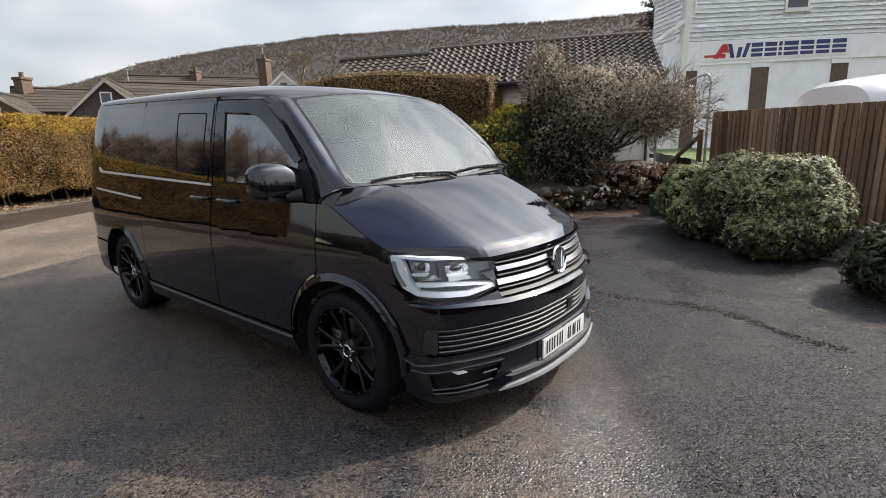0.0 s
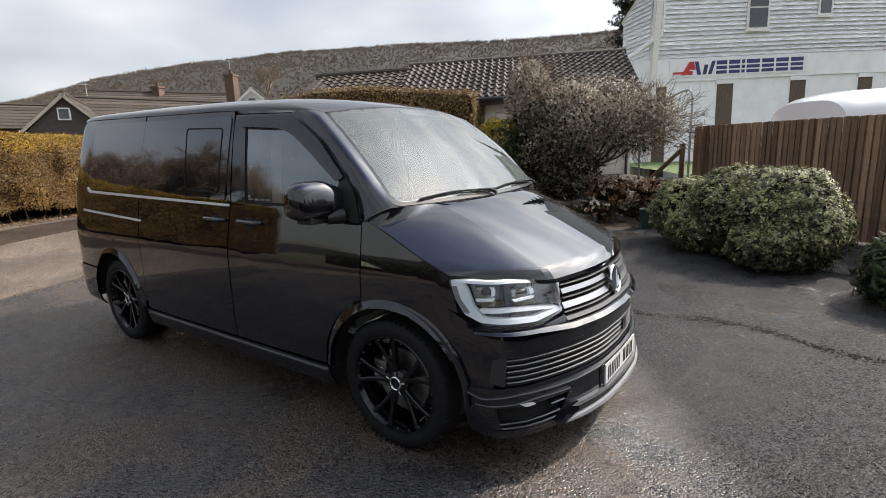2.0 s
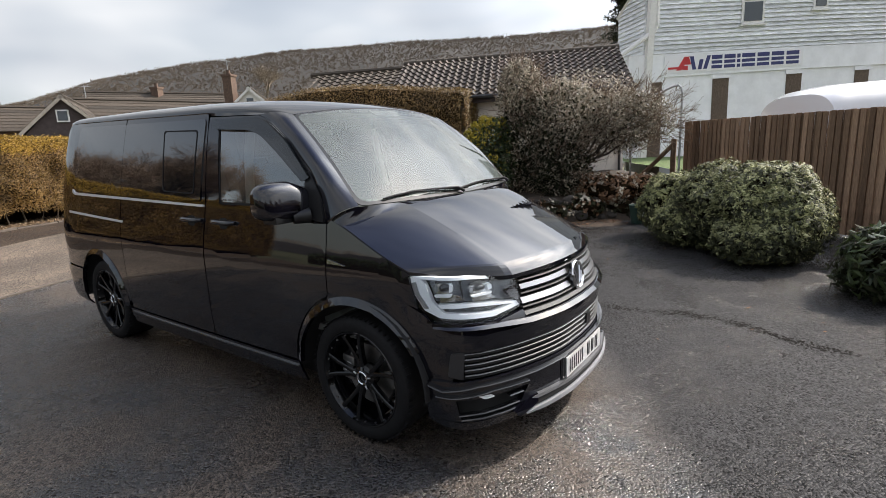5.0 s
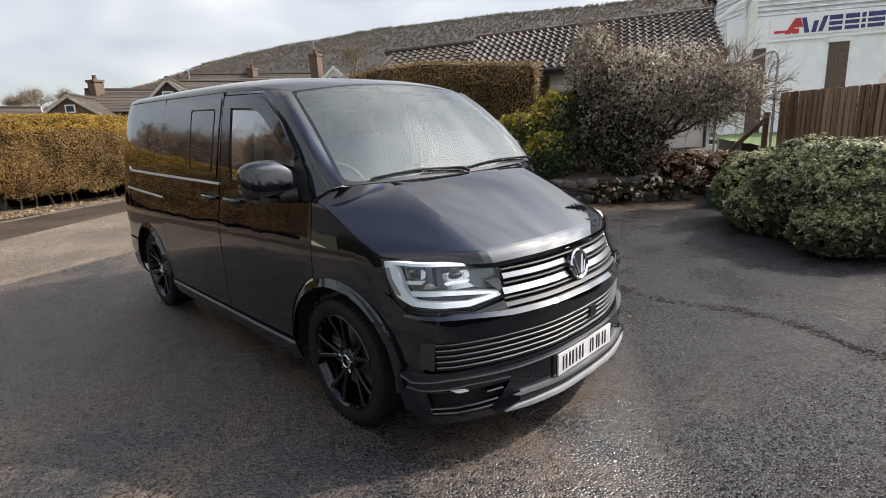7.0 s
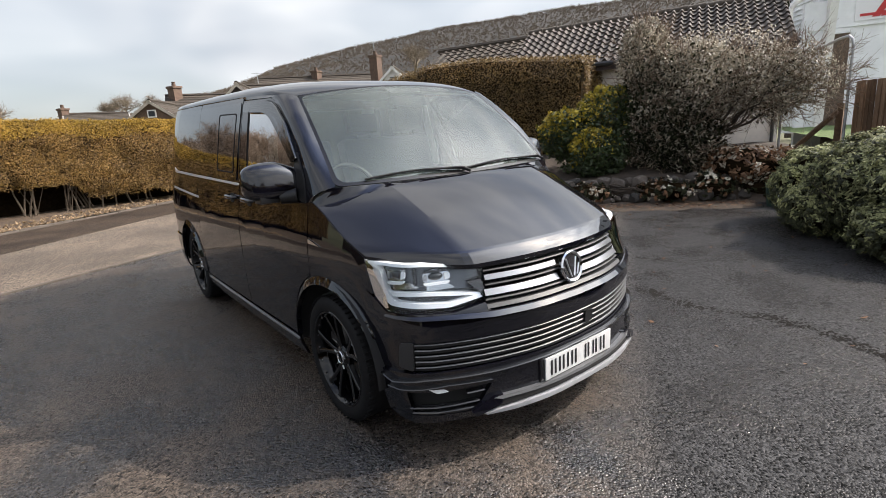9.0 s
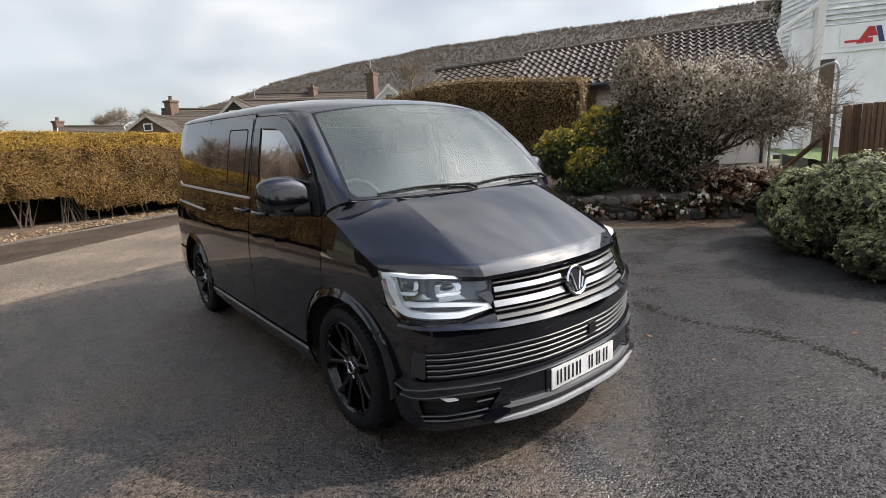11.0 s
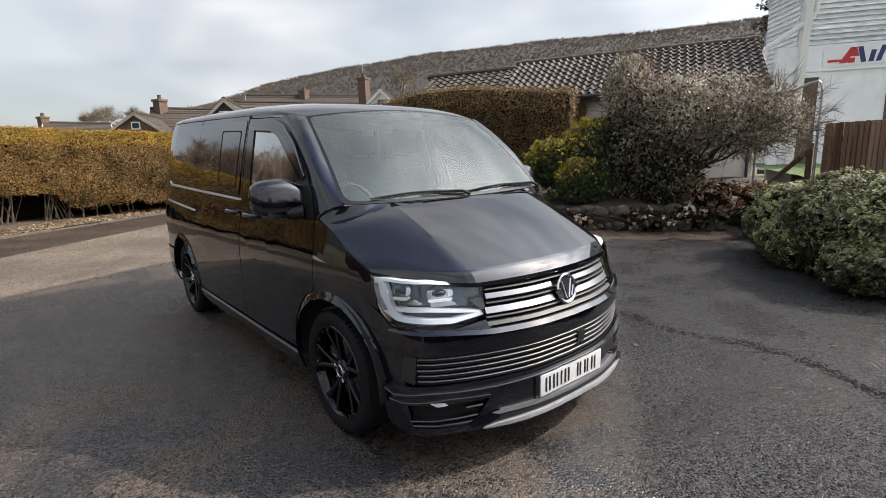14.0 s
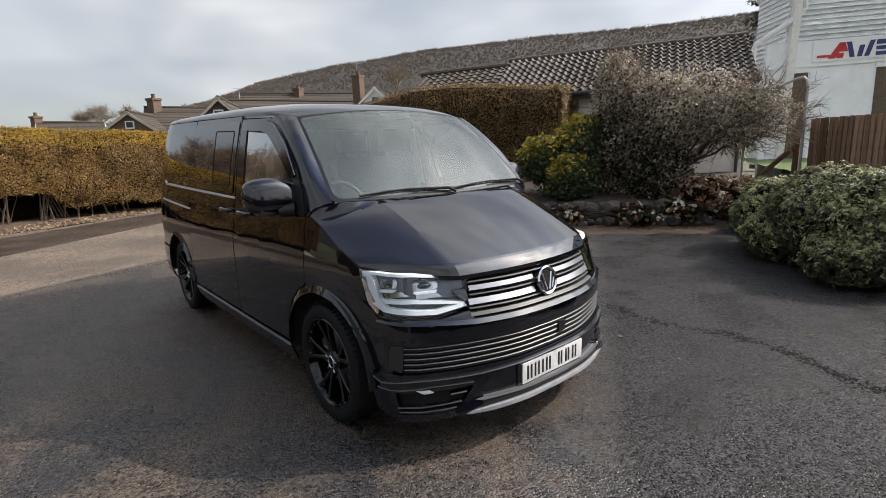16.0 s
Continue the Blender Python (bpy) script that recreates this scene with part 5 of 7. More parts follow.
        cell("projector_cheek", [(cs + hw, cz - hh * 0.3), (cs + hw * 0.66, cz - hh * 0.5), (cs + hw * 0.66, cz + hh * 0.4), (cs + hw, cz + hh * 0.3)], M_SILVER, -0.014, 0.015, 0.004)
        cell("projector_base", [(cs - hw, cz - hh * 0.72), (cs + hw, cz - hh * 0.80), (cs + hw * 0.8, cz - hh * 1.12), (cs - hw * 0.8, cz - hh * 1.06)], M_LAMPW, -0.012, 0.02)
    part("lamp_lens", panel_bm(lamp_out, body, step=0.06, d=-0.002, flange=0.0), M_LENS, lamp).visible_shadow = False

# lower hull: closes the body below and behind the panels
hull = bmesh.new()
add_box(hull, -0.80, 0.80, -0.35, 3.70, 0.22, 0.42, bevel=0.03)
part("underbody", hull, M_UNDER, van)
for cy in (0.0, 3.0):
    for sg in (1, -1):
        ab = grid_bm(lambda u, v: (-sg * (0.60 + 0.325 * v), cy + 0.445 * math.cos(math.pi * (1.02 * u - 0.01)), WHEEL_R + 0.445 * math.sin(math.pi * (1.02 * u - 0.01))), 24, 2)
        part("wheel_arch_liner", ab, M_UNDER, van)
part("inner_wall", box_bm(-0.62, 0.62, 0.46, 0.50, 0.3, 1.0), M_UNDER, van)

# cabin
part("cabin_floor", box_bm(-0.82, 0.82, 0.1, 3.7, 0.52, 0.56), M_CABIN, van)
part("cabin_bulkhead", box_bm(-0.70, 0.70, 2.0, 2.03, 0.55, 1.72, bevel=0.01), M_CABIN, van)
part("roof_lining", grid_bm(lambda u, v: Vector((0.66 * (2 * u - 1), 0.62 + 1.4 * v, 1.765 + 0.06 * smooth01(v * 2) - 0.03 * (2 * u - 1) ** 2)), 12, 8), M_COND, van)


def dash(u, v):
    x = -0.80 + 1.6 * u
    prof = [(0.02, 1.205), (0.16, 1.215), (0.34, 1.20), (0.44, 1.165), (0.47, 1.10), (0.44, 0.95), (0.40, 0.75), (0.38, 0.58)]
    k = v * (len(prof) - 1)
    i = min(int(k), len(prof) - 2)
    f = k - i
    y, z = prof[i][0] + (prof[i + 1][0] - prof[i][0]) * f, prof[i][1] + (prof[i + 1][1] - prof[i][1]) * f
    hood_ = 0.05 * math.exp(-((x + 0.38) / 0.17) ** 2) * math.exp(-((v - 0.4) / 0.14) ** 2)
    return (x, y - 0.02 + 0.06 * (2 * u - 1) ** 2 * (1 - v), z + hood_ - 0.02 * (2 * u - 1) ** 4)


part("dashboard", grid_bm(dash, 60, 28), M_DASH, van)
whl = bmesh.new()
pts = [(0.185 * math.cos(k * math.tau / 32), 0.185 * math.sin(k * math.tau / 32), 0) for k in range(33)]
add_tube(whl, pts, 0.015, 8, cap=False)
for a in (200, 340, 270):
    c, s = math.cos(radians(a)), math.sin(radians(a))
    add_tube(whl, [(0.05 * c, 0.05 * s, -0.03), (0.18 * c, 0.18 * s, 0)], 0.013, 6)
add_tube(whl, [(0, 0, -0.05), (0, 0, -0.015)], [0.07, 0.06], 16)
bmesh.ops.transform(whl, matrix=pose(-0.40, 0.62, 1.15, 62, 0, 0), verts=whl.verts)
part("steering_wheel", whl, M_TRIM, van, "grey steering wheel")


def seat(cx, w, cy):
    st = part("seat_base", box_bm(cx - w / 2, cx + w / 2, cy - 0.27, cy + 0.24, 0.72, 0.92, bevel=0.06), M_SEAT, van)
    part("seat_back", box_bm(-w / 2, w / 2, -0.06, 0.08, 0.0, 0.62, pose(cx, cy + 0.20, 0.86, -14, 0, 0), 0.055), M_SEAT, st)
    for dx in ((0.0,) if w < 0.6 else (-w / 4, w / 4)):
        part("headrest", box_bm(-0.13, 0.13, -0.045, 0.055, 0.0, 0.19, pose(cx + dx, cy + 0.345, 1.50, -10, 0, 0), 0.045), M_SEAT, st)
        for px in (-0.06, 0.06):
            part("headrest_post", tube_bm([(cx + dx + px, cy + 0.335, 1.44), (cx + dx + px, cy + 0.355, 1.54)], 0.007, 6), M_CHROME, st)


part("grille_sensor", panel_bm(rounded([(-s_x(0.12), 0.50, 0.005), (-s_x(0.06), 0.50, 0.005), (-s_x(0.06), 0.56, 0.005), (-s_x(0.12), 0.56, 0.005)], 0.005), body, step=0.1, d=0.004, flange=0.02), M_DARKTRIM, van)
for k in range(4):
    part("sticker_bar", panel_bm([(0.90 + 0.055 * k, 1.257), (0.94 + 0.055 * k, 1.257), (0.94 + 0.055 * k, 1.267), (0.90 + 0.055 * k, 1.267)], flank, step=0.1, d=-0.004, flange=0.001), M_EDGE, van)
part("pillar_trim", tube_bm([(0.79, 1.27, 1.20), (0.79, 1.30, 1.35), (0.775, 1.35, 1.70)], [0.045, 0.040, 0.022], 6), M_LAMPW, van, "pale trim on the far door pillar")
# white plate added in place of the sunlit spot on the headrest
part("headrest_sun_patch", box_bm(0.13, 0.24, 1.315, 1.322, 1.655, 1.69), M_LAMPW, van, "white patch standing for sunlight on a headrest")
seat(-0.42, 0.50, 1.02)
seat(0.36, 0.86, 1.02)
part("grab_trim", tube_bm([(-0.76, 1.02, 1.18), (-0.715, 1.05, 1.5), (-0.66, 1.06, 1.74)], 0.03, 8), M_COND, van, "pale pillar lining")
mir = part("rear_view_mirror", box_bm(-0.12, 0.12, -0.02, 0.02, -0.03, 0.03, pose(0.02, 0.53, 1.70, 8, 0, 4), 0.014), M_TRIM, van)
# wipers
for x0, x1, y0 in ((-0.62, 0.02, 0.0), (0.0, 0.74, 0.0)):
    def on(x, v, d):
        return screen(x / 0.78, v, d)
    arm = bmesh.new()
    add_tube(arm, [on(x1, 0.0, 0.015), on(x1 - 0.05, 0.03, 0.024), on((x0 + x1) / 2, 0.05, 0.022)], [0.011, 0.007, 0.005], 6)
    w = part("wiper_arm", arm, M_RUBBER, van)
    bl = bmesh.new()
    add_tube(bl, [on(x0 + (x1 - x0) * k / 8 * 0.96, 0.030 + 0.032 * math.sin(math.pi * k / 8), 0.010) for k in range(9)], 0.006, 6)
    part("wiper_blade", bl, M_RUBBER, w)

# door mirrors
for sg in (1, -1):
    bm = bmesh.new()
    bmesh.ops.create_uvsphere(bm, u_segments=36, v_segments=24, radius=1)
    for v in bm.verts:
        x, y, z = v.co
        f = lambda t, e: math.copysign(abs(t) ** e, t)
        x, y, z = f(x, 0.58), f(y, 0.75), f(z, 0.52)
        if z < 0:
            z *= 0.86
        tp = 1 - 0.66 * max(0.0, x * sg) ** 1.1 * (1 if z > 0 else 0)
        v.co = (x * 0.185, y * 0.085 * (1 - 0.25 * z), z * 0.108 * tp)
    bmesh.ops.transform(bm, matrix=pose(-0.972 * sg, 0.385, 1.282, 4, 0, -8 * sg), verts=bm.verts)
    hs = part("door_mirror", bm, M_PAINT, van, "gloss black door mirror housing")
    part("mirror_base", box_bm(-0.10, 0.06, -0.05, 0.06, -0.03, 0.016, pose(-0.99 * sg, 0.37, 1.206, 0, 0, 0) @ Matrix.Diagonal((sg, 1, 1, 1)), 0.013), M_DARKTRIM, hs)
    part("mirror_arm", tube_bm([(-0.90 * sg, 0.29, 1.205), (-0.98 * sg, 0.33, 1.20)], [0.042, 0.034], 10), M_DARKTRIM, hs)
    part("mirror_glass", box_bm(-0.105, 0.105, 0, 0.006, -0.075, 0.075, pose(-1.012 * sg, 0.458, 1.270, 4, 0, -8 * sg) @ Matrix.Diagonal((0.9, 1, 0.85, 1)), 0.004), M_CHROME, hs)

# ---- wheels ----
def build_wheel():
    w = new("wheel")
    R = WHEEL_R
    tyre = [(-0.118, 0.262), (-0.125, 0.275), (-0.128, 0.300), (-0.122, 0.325), (-0.106, 0.339), (-0.09, 0.344), (-0.03, 0.3455), (0.03, 0.3455), (0.09, 0.344), (0.106, 0.339), (0.122, 0.325), (0.126, 0.30), (0.12, 0.27), (0.10, 0.258), (-0.10, 0.258)]
    part("tyre", lathe_bm(tyre, "x", 72, True), M_RUBBER, w, "low-profile black tyre")
    tb = bmesh.new()
    for k in range(64):
        a = k * math.tau / 64
        add_box(tb, -0.118, -0.084, -0.0045, 0.0045, 0.3395, 0.3475, Matrix.Rotation(a, 4, "X"))
        add_box(tb, 0.084, 0.118, -0.0045, 0.0045, 0.3395, 0.3475, Matrix.Rotation(a, 4, "X"))
    t2 = part("tread", tb, M_RUBBER, w, smooth=False)
    t2["kind"] = "stuff"
    rim = [(-0.119, 0.266), (-0.124, 0.262), (-0.122, 0.254), (-0.108, 0.248), (-0.095, 0.240), (-0.02, 0.232), (0.10, 0.232), (0.11, 0.25), (0.11, 0.262)]
    part("rim", lathe_bm(rim, "x", 64), M_RIM, w, "gloss black alloy rim")
    # five paired spokes
    sp = bmesh.new()
    for k in range(5):
        a = k * math.tau / 5
        for off in (-0.25, 0.25):
            b1 = a + off * 0.35
            b2 = a + off
            prof = []
            for t, r, wd, x in ((0, 0.045, 0.016, -0.085), (0.35, 0.11, 0.0125, -0.092), (0.7, 0.185, 0.0115, -0.103), (1, 0.246, 0.013, -0.112)):
                ang = b1 + (b2 - b1) * t
                prof.append((ang, r, wd, x))
            rows = []
            for ang, r, wd, x in prof:
                c, s = math.cos(ang), math.sin(ang)
                row = []
                for dx, dw in ((0.03, -1.0), (0.004, -1.0), (0.0, -0.55), (0.0, 0.55), (0.004, 1.0), (0.03, 1.0)):
                    row.append(sp.verts.new((x + dx, r * c - wd * dw * s, r * s + wd * dw * c)))
                rows.append(row)
            for r0, r1 in zip(rows, rows[1:]):
                for i in range(5):
                    sp.faces.new((r0[i], r0[i + 1], r1[i + 1], r1[i]))
    part("spokes", sp, M_RIM, w)
    hub = part("hub", lathe_bm([(-0.05, 0.0), (-0.05, 0.07), (-0.078, 0.068), (-0.09, 0.055), (-0.092, 0.034), (-0.086, 0.032), (-0.086, 0.0)], "x", 36), M_RIM, w)
    part("centre_cap", lathe_bm([(-0.088, 0.039), (-0.098, 0.038), (-0.101, 0.034), (-0.098, 0.029), (-0.092, 0.028)], "x", 28), M_CHROME, hub, "bright ringed centre cap")
    for k in range(5):
        a = k * math.tau / 5 + 0.3
        b = tube_bm([(-0.098, 0.044 * math.cos(a), 0.044 * math.sin(a)), (-0.098, 0.064 * math.cos(a), 0.064 * math.sin(a))], 0.0045, 6)
        part("wheel_bolt", b, M_SATIN, hub)
    for k in range(20):
        a = (k + 0.5) * math.tau / 20
        part("rim_stud", tube_bm([(-0.112, 0.243 * math.cos(a), 0.243 * math.sin(a)), (-0.104, 0.243 * math.cos(a), 0.243 * math.sin(a))], 0.004, 6), M_SATIN, w)
    part("brake_disc", lathe_bm([(-0.02, 0.06), (-0.03, 0.075), (-0.03, 0.168), (-0.005, 0.168), (-0.005, 0.06)], "x", 48), M_DISC, w)
    ca = bmesh.new()
    add_box(ca, -0.055, 0.02, 0.10, 0.19, -0.07, 0.07, bevel=0.012)
    cal = part("brake_caliper", ca, M_DISC, w, "dull steel brake caliper")
    part("caliper_tag", box_bm(-0.060, -0.053, 0.115, 0.172, -0.030, 0.030, bevel=0.002), M_CALI, cal, "pale square tag on the caliper")
    return w


first_wheel = build_wheel()
first_wheel.parent = van
first_wheel.matrix_basis = pose(-0.80, 0, WHEEL_R, 6, 0, 0) 
first_wheel["label"] = "black multi-spoke alloy wheel with low-profile tyre"
for sx, cy, a in ((-1, 3.0, 40), (1, 0.0, 180), (1, 3.0, 200)):
    wcopy = copy_thing(first_wheel, pose(0.80 * sx, cy, WHEEL_R, a if sx < 0 else -a, 0, 0 if sx < 0 else 180))
    wcopy.parent = van

# ---- fence ----
F0, F1 = Vector((8.75, 0.28, 0)), Vector((3.6, -5.6, 0))


def make_fence():
    at = F0.copy()
    th = thing("board_fence", at, "tall brown close-boarded timber fence beside the shrubs", "fence")
    d = (F1 - F0).normalized()
    nrm = Vector((d.y, -d.x, 0))
    ang = math.degrees(math.atan2(d.y, d.x))
    L = (F1 - F0).length
    shapes = []
    for k in range(5):
        bm = box_bm(0, 0.070, -0.011, 0.011, 0.02, 1.755 + 0.003 * k, bevel=0.004)
        me = bpy.data.meshes.new("board")
        bm.to_mesh(me)
        bm.free()
        me.materials.append(M_BOARD)
        shapes.append(me)
    n = int(L / 0.054)
    for i in range(n):
        ob = new("board", shapes[(i * 7) % 5])
        ob.parent = th
        off = d * (i * 0.054) + nrm * (0.016 if i % 2 else -0.012)
        ob.matrix_local = pose(off.x, off.y, 0.02, 0.0, 0.35 * math.sin(i * 1.7), ang + 5.0)
    for z in (0.35, 1.0, 1.5):
        part("rail", box_bm(0, L, 0.024, 0.062, z - 0.04, z + 0.04, pose(0, 0, 0, 0, 0, ang)), M_POST, th)
    for i in range(4):
        s = L * i / 3
        part("fence_post", box_bm(s - 0.05, s + 0.05, 0.064, 0.164, 0.0, 1.72, pose(0, 0, 0, 0, 0, ang), 0.006), M_POST, th)
    return th


make_fence()

# galvanised hoop beside the fence's end
hoop = thing("pipe_hoop", (8.45, 0.3, 0), "bent galvanised pipe hoop standing beside the fence", "pipe")
part("pipe", tube_bm([(0, 0, 0.1), (0, 0, 2.30), (0.0, 0.02, 2.42), (0.03, 0.08, 2.48), (0.06, 0.2, 2.46), (0.12, 0.55, 2.33), (0.2, 1.0, 2.2), (0.2, 1.0, 0.3)], 0.022, 8), M_PIPE, hoop)
strut = thing("propped_posts", (9.0, 0.8, 0.5), "leaning timber strut against a short wooden post", "post")
part("post", box_bm(0.0, 0.09, -0.32, -0.22, -0.3, 0.95, bevel=0.006), M_POST, strut)
part("strut", tube_bm([(0, 0.35, 0.2), (0.02, -0.25, 0.82)], 0.045, 6), M_POST, strut)


# ---- hedges ----
def surface_samples(rng, n, fn, size):
    """Points and normals over fn(u, v), about even."""
    u, v = rng.uniform(0, 1, n), rng.uniform(0, 1, n)
    P = np.array([fn(a, b) for a, b in zip(u, v)])
    e = 1e-3
    Du = np.array([fn(min(1, a + e), b) for a, b in zip(u, v)]) - P
    Dv = np.array([fn(a, min(1, b + e)) for a, b in zip(u, v)]) - P
    N = np.cross(Du, Dv)
    N /= np.linalg.norm(N, axis=1)[:, None] + 1e-9
    return P, N


def bumpy(x, y, z, s, a):
    return a * noise.noise(Vector((x * s, y * s, z * s)))


HX0, HX1 = -9.5, 9.0


def hedge_y(x):
    return max(13.45 + 0.17 * x, kerb_y(x) + 0.35)


def long_hedge():
    at = Vector((0, 13.3, 0))
    th = thing("long_hedge", at, "long clipped conifer hedge, yellow on top, brown faced, over the verge", "hedge")
    rng = np.random.default_rng(11)

    def low(x):
        return 0.34 + 0.12 * noise.noise(Vector((x * 0.55, 4.0, 0))) + 0.12 * noise.noise(Vector((x * 1.9, 1.0, 0))) + 0.42 * smooth01((x + 3.6) / 0.9) * smooth01((-1.0 - x) / 0.6)

    def top(x):
        return 2.28 - 0.033 * (x + 2.1) + 0.03 * noise.noise(Vector((x * 0.8, 0, 0)))

    def face(u, v):
        x = HX0 + (HX1 - HX0) * u
        z0, z1 = low(x), top(x)
        z = z0 + (z1 - z0) * v
        y = hedge_y(x) - 0.12 * math.sin(v * math.pi) + 0.10 * smooth01((v - 0.8) / 0.2) + bumpy(x, 0, z, 1.6, 0.12) + bumpy(x, 3, z, 4.5, 0.12)
        return (x - at.x, y - at.y, z)

    def crown(u, v):
        x = HX0 + (HX1 - HX0) * u
        z = top(x) + 0.05 * math.sin(v * math.pi) - 0.04 + bumpy(x, v * 3, 0, 2.2, 0.05)
        return (x - at.x, hedge_y(x) + 0.05 + 1.5 * v - at.y, z)

    # near-black sheets inside: the shade between the leaves put into colour
    def core(u, v):
        p = face(u, v)
        return (p[0], p[1] + 0.14, p[2])

    part("shade_core", grid_bm(core, 120, 14), M_HSHADE, th)
    part("shade_core_top", grid_bm(lambda u, v: tuple(c - (0.06 if i == 2 else 0) for i, c in enumerate(crown(u, v))), 120, 5), M_HSHADE, th)
    P, N = surface_samples(rng, 140000, face, 0.05)
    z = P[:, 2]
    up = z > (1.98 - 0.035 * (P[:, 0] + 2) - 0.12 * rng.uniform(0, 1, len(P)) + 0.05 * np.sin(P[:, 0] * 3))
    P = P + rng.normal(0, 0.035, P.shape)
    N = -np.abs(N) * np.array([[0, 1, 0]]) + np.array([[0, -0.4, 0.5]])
    # shoulder and top leaves are a brighter copy: sunlight put into their colour
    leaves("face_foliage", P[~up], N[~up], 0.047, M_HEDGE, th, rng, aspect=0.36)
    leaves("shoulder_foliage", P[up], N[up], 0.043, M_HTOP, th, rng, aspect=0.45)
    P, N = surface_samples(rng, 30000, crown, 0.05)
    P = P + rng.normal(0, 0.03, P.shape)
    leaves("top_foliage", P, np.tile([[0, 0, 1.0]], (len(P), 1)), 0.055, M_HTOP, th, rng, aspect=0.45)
    # bare stems in the gap below
    prng = random.Random(3)
    for i in range(56):
        x = prng.choice((-3.1, -2.35, -1.55)) + prng.uniform(-0.16, 0.16) if i < 18 else prng.uniform(-5.0, HX1)
        y = hedge_y(x) + prng.uniform(0.05, 0.35)
        lean = prng.uniform(-0.22, 0.22)
        r = prng.uniform(0.006, 0.022)
        part("stem", tube_bm([(x - at.x, y - at.y, 0.02), (x - at.x + lean * 0.4, y - at.y + 0.02, 0.3), (x - at.x + lean, y - at.y, 0.62), (x - at.x + lean * 1.5, y - at.y + 0.05, 1.0)], [r * 1.2, r, r * 0.8, r * 0.5], 6), M_STEM, th)
    # dark upright sheet added where the gap behind the stems lies in shade
    part("back_shade", box_bm(HX0, HX1, 0.95, 1.05, 0.0, 2.05, pose(0, 0.1, 0, 0, 0, 9.6)), M_HSHADE, th)
    return th


long_hedge()


def dark_hedge():
    """The tall clipped hedge in front of the bungalow: an end face towards the camera and a long flank."""
    at = Vector((7.2, 7.5, 0))
    th = thing("dark_hedge", at, "tall clipped brown-green conifer hedge beside the bungalow", "hedge")
    rng = np.random.default_rng(12)
    # footprint corners: near end, far end
    A, B = Vector((8.05, 5.15)), Vector((5.4, 12.2))
    w = Vector((1.5, 0.5))

    def flank(u, v):
        x, y = A.x + (B.x - A.x) * u, A.y + (B.y - A.y) * u
        z = 0.05 + 2.78 * v + 0.25 * smooth01(u * 2.5) * v - 0.45 * smooth01((u - 0.5) / 0.5) * v
        o = 0.16 * math.sin(v * math.pi) + bumpy(x, y, z, 1.7, 0.12) - 0.10 * smooth01((v - 0.85) / 0.15)
        return (x - 0.9 * o - at.x, y - 0.35 * o - at.y, z)

    def end(u, v):
        x, y = A.x + w.x * u, A.y + w.y * u
        z = 0.05 + 2.78 * v
        o = 0.12 * math.sin(v * math.pi) + bumpy(x, y, z, 1.7, 0.10)
        return (x + 0.3 * o - at.x, y - 0.9 * o - at.y, z)

    def crown(u, v):
        p = flank(u, 1.0)
        return (p[0] + w.x * v, p[1] + w.y * v, p[2] + 0.05 * math.sin(v * 3.1) + bumpy(p[0], p[1], v, 2.0, 0.05))

    # near-black backing sheets give the gaps their shade by colour
    for fn, nu in ((flank, 60), (end, 14), (crown, 50)):
        part("shade_core", grid_bm(lambda u, v: tuple(np.array(fn(u, v)) + np.array((0.11, 0.09, -0.05))), nu, 16), M_HSHADE, th)
    for nm, fn, n, nn in (("flank_foliage", flank, 42000, (-0.8, -0.4, 0.4)), ("end_foliage", end, 15000, (0.2, -0.9, 0.4)), ("top_foliage", crown, 9000, (0, 0, 1))):
        P, _ = surface_samples(rng, n, fn, 0.05)
        P = P + rng.normal(0, 0.035, P.shape)
        leaves(nm, P, np.tile([nn], (n, 1)), 0.055, M_HEDGE2, th, rng, aspect=0.4)
    return th


dark_hedge()


# ---- bushes ----
def branch_set(rng, base, tips, r0, sides=5, mid=0.35, seg=4, crook=0.05):
    """Crooked limbs from the base to each tip, in one mesh."""
    bm = bmesh.new()
    for tip in tips:
        b = Vector(base) + Vector(rng.normal(0, 0.08, 3) * (1, 1, 0))
        t = Vector(tip)
        pts, rad = [], []
        for k in range(seg + 1):
            f = k / seg
            p = b.lerp(t, f)
            p.z = b.z + (t.z - b.z) * (f ** (1 - mid * 0.5))
            p += Vector(rng.normal(0, crook, 3)) * (f * (1.2 - f) * 2)
            pts.append(p)
            rad.append(r0 * (1 - 0.82 * f))
        add_tube(bm, pts, rad, sides, cap=False)
    return bm


